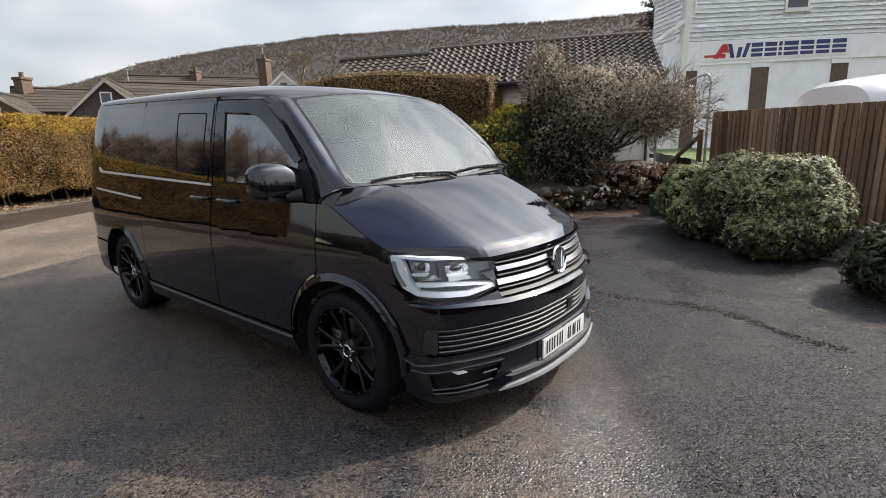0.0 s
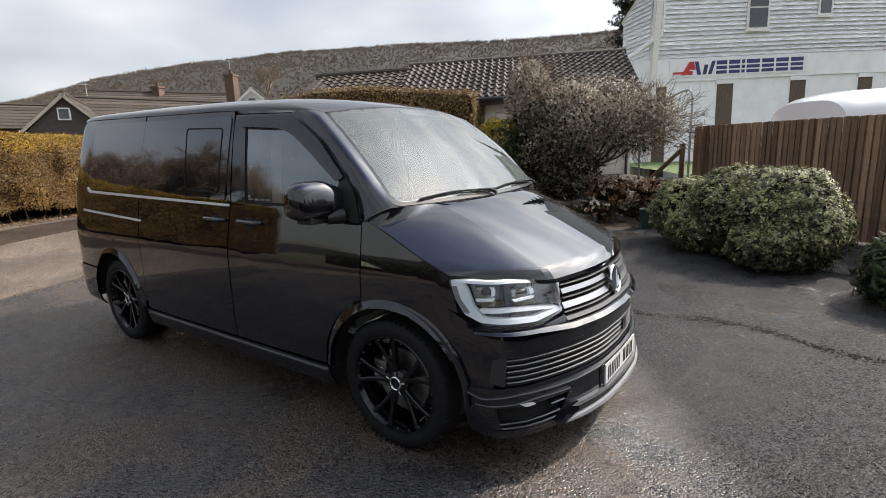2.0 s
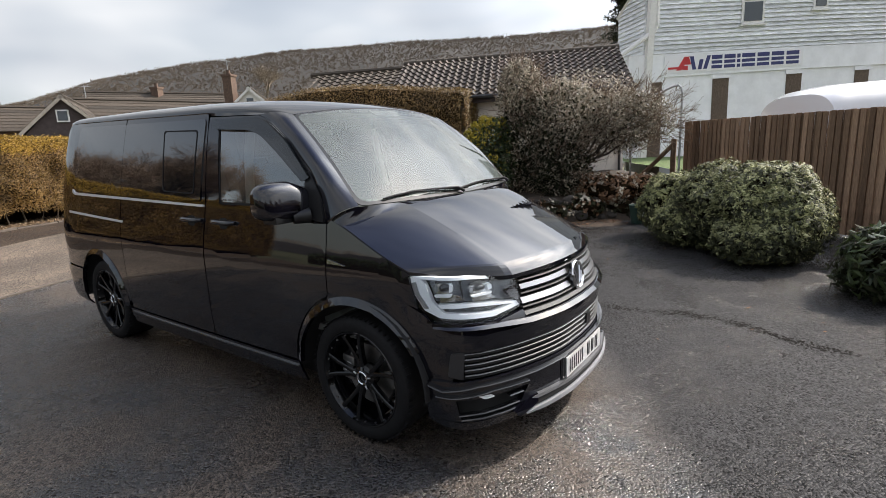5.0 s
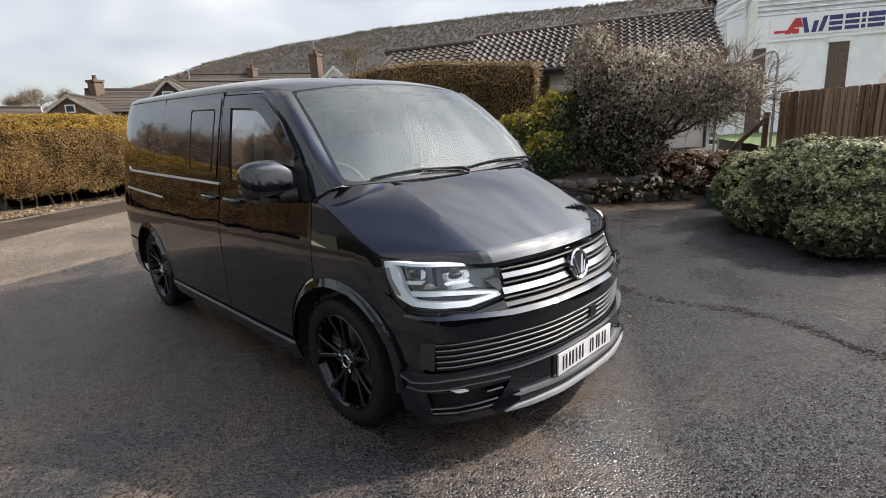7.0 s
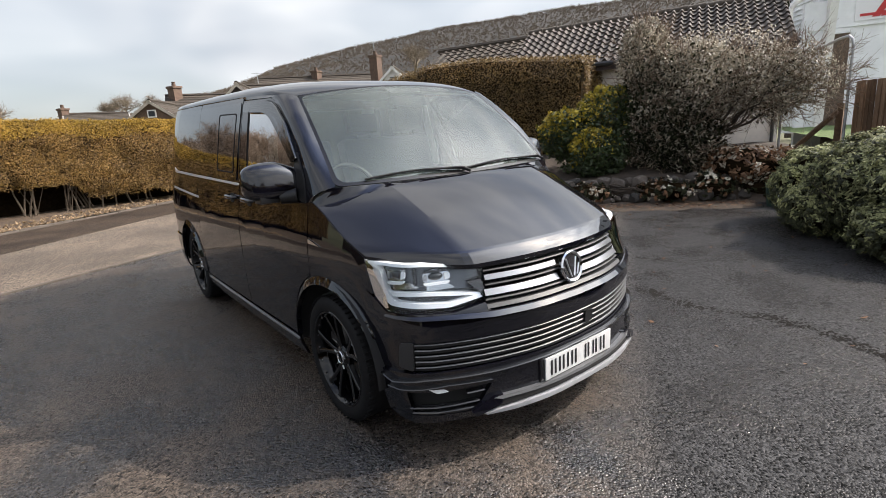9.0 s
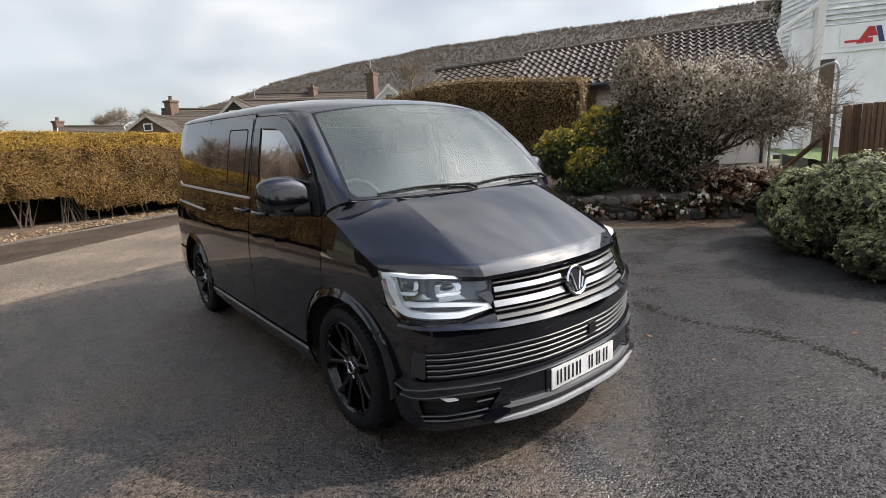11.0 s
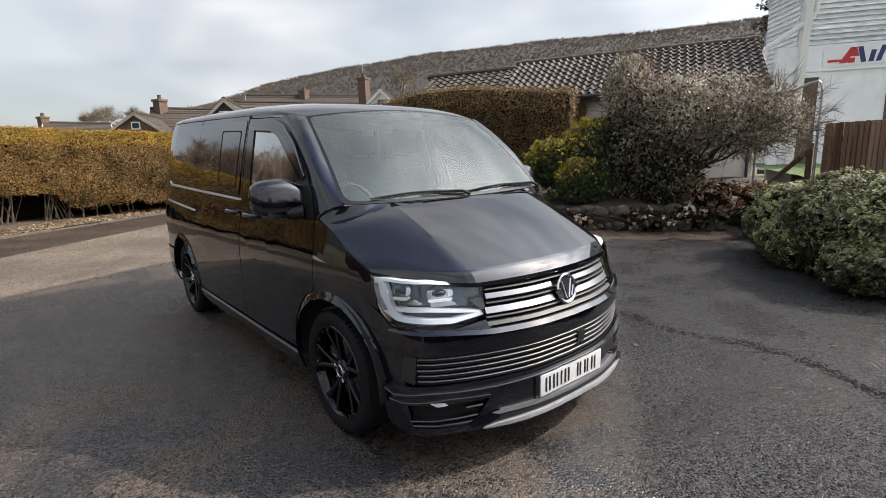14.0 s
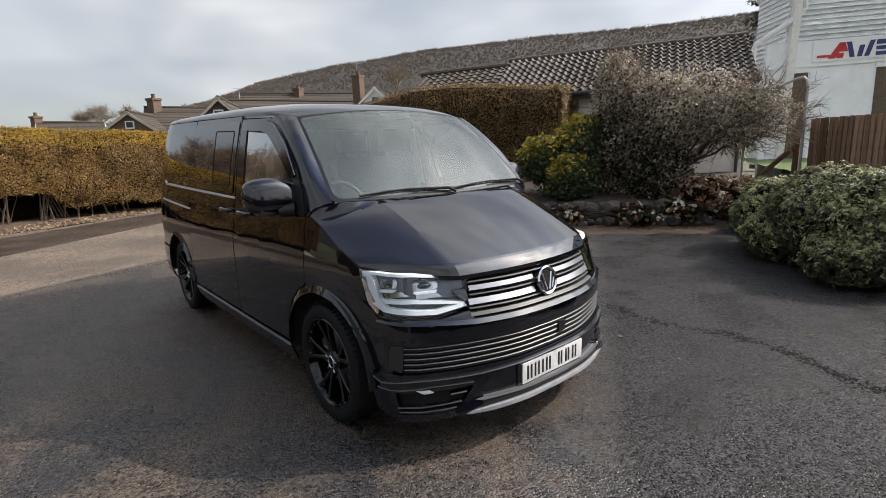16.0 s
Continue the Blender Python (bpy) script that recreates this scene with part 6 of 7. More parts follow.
def fine_twigs(rng, starts, dirs, length, r, name, mat, th, forks=3):
    """Thin three-sided twigs, forked, in one mesh."""
    V, F = [], []

    def stick(p, q, r0, r1):
        d = q - p
        a = np.cross(d, rng.normal(0, 1, 3))
        a /= np.linalg.norm(a) + 1e-9
        b = np.cross(d, a)
        b /= np.linalg.norm(b) + 1e-9
        k = len(V)
        for c, rr in ((p, r0), (q, r1)):
            for t in (0, 2.094, 4.189):
                V.append(c + (a * math.cos(t) + b * math.sin(t)) * rr)
        for i in range(3):
            j = (i + 1) % 3
            F.append((k + i, k + j, k + 3 + j, k + 3 + i))

    for s, d in zip(starts, dirs):
        d = d / (np.linalg.norm(d) + 1e-9)
        q = s + d * length * rng.uniform(0.5, 1.1) + rng.normal(0, 0.03, 3)
        stick(s, q, r, r * 0.7)
        for _ in range(forks):
            f = rng.uniform(0.35, 1.0)
            m = s + (q - s) * f
            e = m + (d + rng.normal(0, 0.55, 3)) * length * rng.uniform(0.3, 0.65)
            stick(m, e, r * 0.6, r * 0.25)
    ob = raw(name, V, F, mat, th)
    ob["kind"] = "stuff"
    return ob


def ellipsoid_points(rng, n, c, r, shell=0.55):
    d = rng.normal(0, 1, (n, 3))
    d /= np.linalg.norm(d, axis=1)[:, None]
    k = shell + (1 - shell) * rng.uniform(0, 1, n) ** 0.5
    lump = np.array([1 + 0.22 * noise.noise(Vector(v) * 2.3 + Vector(c)) + 0.12 * noise.noise(Vector(v) * 5.0) for v in d])
    return np.array(c) + d * np.array(r) * (k * lump)[:, None], d


def big_bush():
    """The large half-bare shrub on the rockery."""
    at = Vector((7.45, 2.2, 0.25))
    th = thing("half_bare_shrub", at, "large half-bare shrub with dull leaves and pale seed heads", "shrub")
    rng = np.random.default_rng(21)
    lobes = [((0.0, 0.9, 1.15), (0.55, 0.75, 1.1)), ((0.15, 1.15, 2.25), (0.55, 0.5, 0.75)), ((0.25, 0.2, 1.75), (0.7, 0.8, 0.75)), ((0.65, -0.7, 1.6), (0.6, 0.75, 0.6)), ((0.0, 0.3, 0.8), (0.6, 0.8, 0.8))]
    tips = []
    for c, r in lobes:
        P, _ = ellipsoid_points(rng, 9, c, r, 0.5)
        tips += [tuple(p) for p in P]
    tips += [(1.15, -1.6, 1.9), (1.1, -1.75, 1.5), (0.9, -1.4, 2.2), (1.0, -1.6, 1.75)]
    part("branchwork", branch_set(rng, (0.05, 0.1, 0.0), tips, 0.032, mid=1.0, seg=7, crook=0.09), M_TWIGD, th)
    S, D = [], []
    for c, r in lobes:
        P, d = ellipsoid_points(rng, 230, c, r, 0.5)
        S.append(P)
        D.append(d + np.array([0.1, -0.2, 0.5]))
    P, d = ellipsoid_points(rng, 420, (0.85, -1.1, 1.6), (0.55, 0.95, 0.65), 0.3)
    S.append(P)
    D.append(d * 0.7 + rng.normal(0, 0.6, d.shape) + np.array([0.1, -0.35, 0.35]))
    S, D = np.concatenate(S), np.concatenate(D)
    fine_twigs(rng, S, D, 0.27, 0.006, "twig_growth", M_TWIG, th, 4)
    # dark leaves gather low, pale ones high: shade and highlights partly put into colour
    for nm, m, share, sz in (("dull_leaves", M_GREY, 1.0, 0.075), ("dark_leaves", M_DKLEAF, 1.0, 0.08), ("seed_growth", M_PALE, 0.9, 0.055)):
        PP = []
        for (c, r), n in zip(lobes, (4200, 2600, 3600, 1500, 4200)):
            if nm == "dark_leaves" and c[2] > 1.3:
                n = n // 4
            if nm == "dull_leaves" and c[2] < 1.2:
                n = n // 2
            if nm == "seed_growth" and c[2] < 1.3:
                n = n // 6
            P, d = ellipsoid_points(rng, int(n * share), c, r, 0.35 if nm != "seed_growth" else 0.8)
            PP.append(P)
        P = np.concatenate(PP)
        leaves(nm, P, rng.normal(0, 1, P.shape) + np.array([[-0.2, -0.3, 0.6]]), sz, m, th, rng, aspect=0.5)
    P, d = ellipsoid_points(rng, 6500, (0.78, -0.9, 1.68), (0.6, 1.0, 0.62), 0.35)
    leaves("sparse_leaves", P, d, 0.052, M_GREY, th, rng)
    P, d = ellipsoid_points(rng, 2600, (0.45, -0.2, 1.95), (0.75, 1.15, 0.72), 0.6)
    leaves("tip_growth", P, d, 0.045, M_PALE, th, rng)
    return th


big_bush()


def gold_bush():
    at = Vector((6.75, 3.95, 0.3))
    th = thing("gold_shrub", at, "rounded evergreen shrub with yellow-gold upper leaves", "shrub")
    rng = np.random.default_rng(22)
    lobes = [((0, 0, 0.75), (0.75, 0.8, 0.75)), ((0.25, -0.15, 1.3), (0.5, 0.5, 0.5)), ((-0.35, 0.45, 0.9), (0.45, 0.45, 0.5)), ((-0.3, -0.35, 0.5), (0.55, 0.5, 0.5))]
    tips = [tuple(p) for c, r in lobes for p in ellipsoid_points(rng, 7, c, r, 0.6)[0]]
    part("branchwork", branch_set(rng, (0, 0, -0.1), tips, 0.03), M_TWIGD, th)
    gold, green = [], []
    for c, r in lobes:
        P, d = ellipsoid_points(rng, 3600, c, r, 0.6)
        # the side taken as lit is coloured gold, the rest dark green
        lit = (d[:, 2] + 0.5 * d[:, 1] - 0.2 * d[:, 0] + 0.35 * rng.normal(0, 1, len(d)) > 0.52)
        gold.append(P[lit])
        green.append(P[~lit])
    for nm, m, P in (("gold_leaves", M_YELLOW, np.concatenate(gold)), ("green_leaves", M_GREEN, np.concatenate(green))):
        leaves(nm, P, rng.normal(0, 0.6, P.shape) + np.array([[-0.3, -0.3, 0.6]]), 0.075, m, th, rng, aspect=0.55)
    return th


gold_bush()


def leafy_mound(name, at, lobes, n, size, mats, label, seed, twigs=160, aspect=0.4, crown_only=""):
    th = thing(name, at, label, "shrub")
    rng = np.random.default_rng(seed)
    tips = [tuple(p) for c, r in lobes for p in ellipsoid_points(rng, 10, c, r, 0.7)[0]]
    part("branchwork", branch_set(rng, (0, 0, -0.02), tips, 0.022), M_TWIGD, th)
    # near-black lumps added to block light and colour the inside as shade
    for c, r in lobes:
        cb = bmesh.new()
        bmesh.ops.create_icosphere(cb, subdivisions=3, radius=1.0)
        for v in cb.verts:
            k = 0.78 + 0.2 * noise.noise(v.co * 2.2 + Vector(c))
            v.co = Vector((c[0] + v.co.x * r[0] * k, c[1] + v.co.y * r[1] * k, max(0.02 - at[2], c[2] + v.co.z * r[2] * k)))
        part("shade_core", cb, M_HSHADE, th)
    # sprigs: whorls of leaves at twig ends
    for nm, m, share, shell in mats:
        PP, NN = [], []
        for c, r in lobes:
            k = int(n * share * (r[0] * r[1]) / (lobes[0][1][0] * lobes[0][1][1]) / 6)
            P, d = ellipsoid_points(rng, k, c, r, shell)
            keep = P[:, 2] > -at[2] + 0.03
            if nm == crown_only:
                # pale leaves kept to the top as sunlit colour, with a few sprigs lower down
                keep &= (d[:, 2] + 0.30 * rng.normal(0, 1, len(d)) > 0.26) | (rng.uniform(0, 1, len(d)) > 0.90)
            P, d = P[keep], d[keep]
            for j in range(6):
                o = rng.normal(0, 1, P.shape)
                o /= np.linalg.norm(o, axis=1)[:, None]
                PP.append(P + o * size * 0.5 + d * size * 0.1)
                NN.append(d + 0.3 * o)
        P, N = np.concatenate(PP), np.concatenate(NN) + np.array([[0, 0, 0.35]])
        leaves(nm, P, N, size, m, th, rng, aspect=aspect, tilt=0.45)
    return th


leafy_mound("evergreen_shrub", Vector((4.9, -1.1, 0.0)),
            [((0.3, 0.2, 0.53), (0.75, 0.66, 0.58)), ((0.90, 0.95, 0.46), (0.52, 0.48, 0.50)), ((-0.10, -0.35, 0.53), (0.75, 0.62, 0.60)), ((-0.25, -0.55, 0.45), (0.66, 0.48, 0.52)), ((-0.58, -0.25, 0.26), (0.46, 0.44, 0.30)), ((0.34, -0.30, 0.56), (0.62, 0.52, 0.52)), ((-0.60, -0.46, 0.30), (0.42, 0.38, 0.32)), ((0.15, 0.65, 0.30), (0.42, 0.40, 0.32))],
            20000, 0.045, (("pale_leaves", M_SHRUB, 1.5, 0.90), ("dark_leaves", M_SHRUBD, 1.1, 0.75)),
            "dense evergreen shrub beside the fence, leaves coloured sunlit above and shaded below", 31, crown_only="pale_leaves")
leafy_mound("laurel_seedling", Vector((3.35, -2.62, 0.0)),
            [((0, 0, 0.30), (0.5, 0.5, 0.36)), ((0.45, -0.45, 0.32), (0.5, 0.5, 0.38)), ((-0.15, -0.5, 0.22), (0.4, 0.4, 0.26))],
            2600, 0.12, (("leaves", M_GREEN, 1.0, 0.7), ("inner_leaves", M_DKLEAF, 0.7, 0.4)),
            "low green long-leaved shrub at the drive's edge", 32, aspect=0.28)
leafy_mound("dead_undergrowth", Vector((7.35, 1.35, 0.42)),
            [((0, 0, 0.15), (0.5, 0.6, 0.3)), ((0.35, -0.55, 0.15), (0.4, 0.4, 0.25))],
            1500, 0.09, (("dead_leaves", M_BROWNL, 1.0, 0.5), ("pale_leaves", M_PALE, 0.25, 0.8)),
            "patch of dead brown leaves and stalks on the rockery", 33)


# ---- rockery ----
def rock_mesh(seed):
    bm = bmesh.new()
    bmesh.ops.create_icosphere(bm, subdivisions=2, radius=1.0)
    r = random.Random(seed)
    o = Vector((r.uniform(0, 50), r.uniform(0, 50), r.uniform(0, 50)))
    for v in bm.verts:
        d = v.co.normalized()
        k = 1 + 0.30 * noise.noise(d * 1.1 + o) + 0.15 * noise.noise(d * 2.6 + o)
        v.co = Vector([max(-0.78, min(0.78, c)) for c in d * k])
    me = bpy.data.meshes.new("stone")
    bm.to_mesh(me)
    bm.free()
    me.shade_smooth()
    me.set_sharp_from_angle(angle=radians(28))
    me.materials.append(M_STONE)
    return me


rock_shapes = [rock_mesh(s) for s in range(7)]
rr = random.Random(8)
for i in range(90):
    u = (i % 45) / 44 + rr.uniform(-0.012, 0.012)
    row = i // 45
    x, y = 5.15 + 2.55 * u - 0.05 + rr.uniform(-0.12, 0.1), 3.62 - 3.1 * u + rr.uniform(-0.06, 0.06)
    s = rr.uniform(0.05, 0.15) * (1.0 if row else 1.1)
    if row:
        x, y = x + 0.24 + rr.uniform(-0.05, 0.05), y + 0.17
    ob = new("stone", rock_shapes[i % 7])
    ob.matrix_world = pose(x, y, (0.30 if row else 0.055) + rr.uniform(-0.02, 0.04), rr.uniform(-25, 25), rr.uniform(-25, 25), rr.uniform(0, 360)) @ Matrix.Diagonal((s * 1.35, s, s * 0.95, 1))
    tagged(ob, "rough grey rockery stone set in the garden bank", "stone", "rockery stones")

leafy_mound("rockery_ivy", Vector((6.35, 2.25, 0.12)),
            [((-0.75, 0.95, 0.05), (0.4, 0.45, 0.2)), ((0, 0, 0.06), (0.4, 0.55, 0.22)), ((0.5, -0.6, 0.1), (0.35, 0.4, 0.24)), ((0.95, -1.15, 0.05), (0.3, 0.35, 0.2))],
            900, 0.06, (("leaves", M_DKLEAF, 1.0, 0.6), ("pale_leaves", M_PALE, 0.22, 0.85), ("dead_leaves", M_BROWNL, 0.35, 0.8)),
            "low dark ivy and dead stalks growing over the stones", 34, aspect=0.6)

# small dark planter with a pale label at the rockery's end
binn = thing("plastic_planter", (6.75, 0.62, 0.0), "small dark green plastic tub with a pale label", "planter")
part("tub", lathe_bm([(0.0, 0.0), (0.0, 0.105), (0.02, 0.11), (0.3, 0.14), (0.33, 0.152), (0.34, 0.145), (0.32, 0.13), (0.05, 0.1), (0.05, 0.0)], "z", 28), M_BIN, binn)
part("sticker", box_bm(-0.05, 0.05, -0.004, 0.0, 0.11, 0.23, pose(-0.10, -0.083, 0, 7, 0, -52)), M_LABEL, binn, "pale paper label")

# ---- buildings ----
def frame2(o, ax):
    """A turn and shift that lays local x along ax (plan), with the buildings' slight lean against the sloping drive."""
    a = math.atan2(ax[1], ax[0])
    lean = Matrix.Rotation(radians(1.5), 4, Vector((-0.77, 0.64, 0)))
    return Matrix.Translation((o[0], o[1], 0)) @ lean @ Matrix.Rotation(a, 4, "Z")


def tile_mesh(w, l):
    """One interlocking roof tile with a roll, lying down the slope."""
    prof = [(0.0, 0.012), (0.10, 0.0), (0.40, 0.0), (0.52, 0.020), (0.66, 0.056), (0.78, 0.066), (0.90, 0.048), (1.0, 0.014)]
    bm = bmesh.new()
    rows = []
    for yy, zz in ((0.0, 0.046), (l, 0.0)):
        rows.append([bm.verts.new((px * w, yy, pz + zz)) for px, pz in prof])
    low = [bm.verts.new((px * w, 0.012, pz - 0.010)) for px, pz in prof]
    for i in range(len(prof) - 1):
        bm.faces.new((rows[0][i], rows[0][i + 1], rows[1][i + 1], rows[1][i]))
        bm.faces.new((low[i], low[i + 1], rows[0][i + 1], rows[0][i]))
    me = bpy.data.meshes.new("tile")
    bm.to_mesh(me)
    bm.free()
    return me


def bungalow():
    m = frame2((10.0, 8.4), (0.443, -0.896))
    th = thing("bungalow", (10.0, 8.4, 0.0), "pale rendered bungalow with a dark grey tiled roof", "house")
    th.matrix_world = m
    L, P, ZR, ZE = 6.15, 2.5, 3.96, 2.62
    # local: x along the ridge, y towards the back (the camera's side is -y)
    part("wall", box_bm(0.15, L - 0.15, -P + 0.28, -P + 0.03 + 0.5, 0.2, ZE + 0.05), M_CREAM, th)
    part("wall", box_bm(L - 0.40, L - 0.16, -P + 0.53, P, 0.2, ZE + 0.05), M_CREAM, th)
    gab = bmesh.new()
    for x in (L - 0.38, L - 0.18):
        vs = [gab.verts.new(q) for q in ((x, -P + 0.3, ZE), (x, P - 0.3, ZE), (x, 0, ZR - 0.12))]
        gab.faces.new(vs)
    gab.verts.ensure_lookup_table()
    for i in range(3):
        j = (i + 1) % 3
        gab.faces.new((gab.verts[i], gab.verts[j], gab.verts[3 + j], gab.verts[3 + i]))
    part("gable", gab, M_CREAM, th)
    roof_ob = part("roof", box_bm(-0.05, L + 0.05, -0.02, math.hypot(P, ZR - ZE) + 0.02, -0.05, -0.012, Matrix.Translation((0, -P, ZE)) @ Matrix.Rotation(math.atan2(ZR - ZE, P), 4, "X")), M_DKWALL, th)
    part("back_slope", box_bm(-0.05, L + 0.05, -math.hypot(P, ZR - ZE), 0, -0.05, 0.0, Matrix.Translation((0, P, ZE)) @ Matrix.Rotation(-math.atan2(ZR - ZE, P), 4, "X")), M_TILES, th)
    sl = math.hypot(P, ZR - ZE)
    rows, cols = 10, 32
    w, l = (L + 0.1) / cols, sl / rows
    tm = tile_mesh(w * 1.02, l * 1.12)
    tm.materials.append(M_TILE)
    rot = Matrix.Translation((0, -P, ZE)) @ Matrix.Rotation(math.atan2(ZR - ZE, P), 4, "X")
    r = random.Random(4)
    upper = bmesh.new()
    for j in range(rows):
        for i in range(cols):
            lay = rot @ pose(-0.05 + i * w, j * l, 0.0 + r.uniform(-0.003, 0.003), 0, 0, r.uniform(-0.5, 0.5))
            if j < 9:
                ob = new("tile", tm)
                ob.parent = roof_ob
                ob.matrix_local = lay
            else:
                before = len(upper.verts)
                upper.from_mesh(tm)
                upper.verts.ensure_lookup_table()
                for v in upper.verts[before:]:
                    v.co = lay @ v.co
    rest = part("upper_tiling", upper, M_TILE, roof_ob)
    rest["kind"] = "stuff"
    for i in range(15):
        rb = bmesh.new()
        add_tube(rb, [(i * 0.42 - 0.05, 0, ZR + 0.0), (i * 0.42 + 0.36, 0, ZR + 0.006)], [0.10, 0.115], 10)
        part("ridge_tile", rb, M_TILES, roof_ob)
    gt = bmesh.new()
    add_tube(gt, [(-0.1, -P - 0.06, ZE - 0.02), (L + 0.1, -P - 0.06, ZE - 0.02)], 0.055, 8)
    part("gutter", gt, M_TRIM, th)
    part("fascia", box_bm(-0.05, L + 0.05, -P - 0.01, -P + 0.02, ZE - 0.16, ZE + 0.0), M_DKWALL, th)
    part("verge_board", box_bm(0, 0.03, 0, sl, -0.16, 0.0, Matrix.Translation((L + 0.05, -P, ZE)) @ Matrix.Rotation(math.atan2(ZR - ZE, P), 4, "X")), M_DKWALL, th)
    dp = bmesh.new()
    add_tube(dp, [(L - 0.25, -P - 0.02, ZE - 0.05), (L - 0.25, -P + 0.22, ZE - 0.3), (L - 0.25, -P + 0.22, 0.5)], 0.035, 8)
    part("downpipe", dp, M_TRIM, th)
    return th


bungalow()


def stepped_roof(bm, L, P, ZR, ZE, rows, over=0.15):
    """Both slopes as courses that lap one another."""
    for sg in (-1, 1):
        for j in range(rows):
            f0, f1 = j / rows, (j + 1) / rows
            y0, z0 = sg * P * (1 - f0), ZE + (ZR - ZE) * f0
            y1, z1 = sg * P * (1 - f1), ZE + (ZR - ZE) * f1
            a = [bm.verts.new(q) for q in ((-over, y0, z0 + 0.03), (L + over, y0, z0 + 0.03), (L + over, y1, z1 + 0.005), (-over, y1, z1 + 0.005))]
            b = [bm.verts.new(q) for q in ((-over, y0, z0 - 0.01), (L + over, y0, z0 - 0.01))]
            bm.faces.new(a)
            bm.faces.new((b[0], b[1], a[1], a[0]))


def pantiles(bm, L, P, ZR, ZE, cols, rows):
    """A slope of rolled tiles, towards -y."""
    for j in range(rows):
        f0, f1 = j / rows, (j + 1) / rows
        for i in range(cols):
            x0, x1 = L * i / cols, L * (i + 1) / cols
            prev = None
            for k, (px, pz) in enumerate(((0, 0.0), (0.45, 0.0), (0.7, 0.045), (0.9, 0.035), (1, 0.0))):
                x = x0 + (x1 - x0) * px
                lo = bm.verts.new((x, -P * (1 - f0), ZE + (ZR - ZE) * f0 + pz + 0.03))
                hi = bm.verts.new((x, -P * (1 - f1), ZE + (ZR - ZE) * f1 + pz))
                if prev:
                    bm.faces.new((prev[0], lo, hi, prev[1]))
                prev = (lo, hi)


def house(name, o, ax, L, P, ZR, ZE, label, wall, roof_mat, rows=9, barge=None, base=0.0, gable_mat=None, window=None):
    m = frame2(o, ax)
    th = thing(name, (o[0], o[1], 0), label, "house")
    th.matrix_world = m
    part("wall", box_bm(0, L, -P + 0.25, P - 0.25, base, ZE + 0.05), wall, th)
    for x in (0.0, L):
        gb = bmesh.new()
        vs = [gb.verts.new(q) for q in ((x, -P + 0.25, ZE - 0.2), (x, P - 0.25, ZE - 0.2), (x, P - 0.25, ZE), (x, 0, ZR - 0.06), (x, -P + 0.25, ZE))]
        gb.faces.new(vs)
        part("gable", gb, gable_mat or wall, th)
    rf = bmesh.new()
    stepped_roof(rf, L, P, ZR, ZE, rows)
    rfo = part("roof", rf, roof_mat, th, smooth=False)
    rfo["kind"] = "stuff"
    part("ridge", tube_bm([(-0.15, 0, ZR), (L + 0.15, 0, ZR)], 0.11, 6), roof_mat, rfo)
    if barge is not None:
        for x in (-0.18, L + 0.18):
            for sg in (-1, 1):
                bb = bmesh.new()
                ln = math.hypot(P, ZR - ZE)
                add_box(bb, x - 0.02, x + 0.02, 0, ln + 0.05, -0.13, 0.0, Matrix.Translation((0, -sg * P, ZE)) @ (Matrix.Identity(4) if sg == 1 else Matrix.Rotation(math.pi, 4, "Z")) @ Matrix.Rotation(math.atan2(ZR - ZE, P), 4, "X") if sg == 1 else Matrix.Translation((2 * x, P, ZE)) @ Matrix.Rotation(math.pi, 4, "Z") @ Matrix.Rotation(math.atan2(ZR - ZE, P), 4, "X"))
                part("barge_board", bb, barge, th)
    if window:
        wx, wz, ww, wh = window
        wo = part("window", box_bm(-0.06, 0.0, wx - ww / 2, wx + ww / 2, wz - wh / 2, wz + wh / 2), M_WPAINT, th)
        part("pane", box_bm(-0.07, -0.055, wx - ww / 2 + 0.06, wx + ww / 2 - 0.06, wz - wh / 2 + 0.06, wz + wh / 2 - 0.06), M_WINDOW, wo)
    return th


def chimney(o, w, z0, z1, label, pots=1, th=None):
    c = thing("chimney_stack", (o[0], o[1], z0), label, "chimney")
    part("brick_shaft", box_bm(-w / 2, w / 2, -w / 2, w / 2, 0, z1 - z0 - 0.3, pose(0, 0, 0, 0, 0, 25)), M_BRICK, c)
    part("corbel", box_bm(-w / 2 - 0.05, w / 2 + 0.05, -w / 2 - 0.05, w / 2 + 0.05, z1 - z0 - 0.38, z1 - z0 - 0.25, pose(0, 0, 0, 0, 0, 25), 0.01), M_BRICK, c)
    for i in range(pots):
        part("chimney_pot", lathe_bm([(z1 - z0 - 0.26, 0.0), (z1 - z0 - 0.26, 0.13), (z1 - z0 - 0.05, 0.10), (z1 - z0, 0.12), (z1 - z0, 0.0)], "z", 12), M_BRICK, c)
    return c


# lower roof behind the bungalow
back = thing("back_bungalow", (10.0, 8.4, 0), "lower tiled wing behind the bungalow", "house")
back.matrix_world = frame2((8.6, 13.5), (0.443, -0.896))
bb = bmesh.new()
pantiles(bb, 3.4, 2.6, 3.93, 2.65, 13, 10)
bmesh.ops.translate(bb, verts=bb.verts, vec=(1.8, 0, 0))
part("roof", bb, M_TILES, back)["kind"] = "stuff"
part("wall", box_bm(1.9, 5.1, -2.3, 2.3, 0.2, 2.65), M_CREAM, back)
part("back_slope", grid_bm(lambda u, v: (1.8 + 3.4 * u, 2.6 * v, 3.93 - 1.28 * v), 4, 4), M_TILES, back)
part("ridge", tube_bm([(1.7, 0, 3.95), (5.3, 0, 3.95)], 0.1, 8), M_TILES, back)

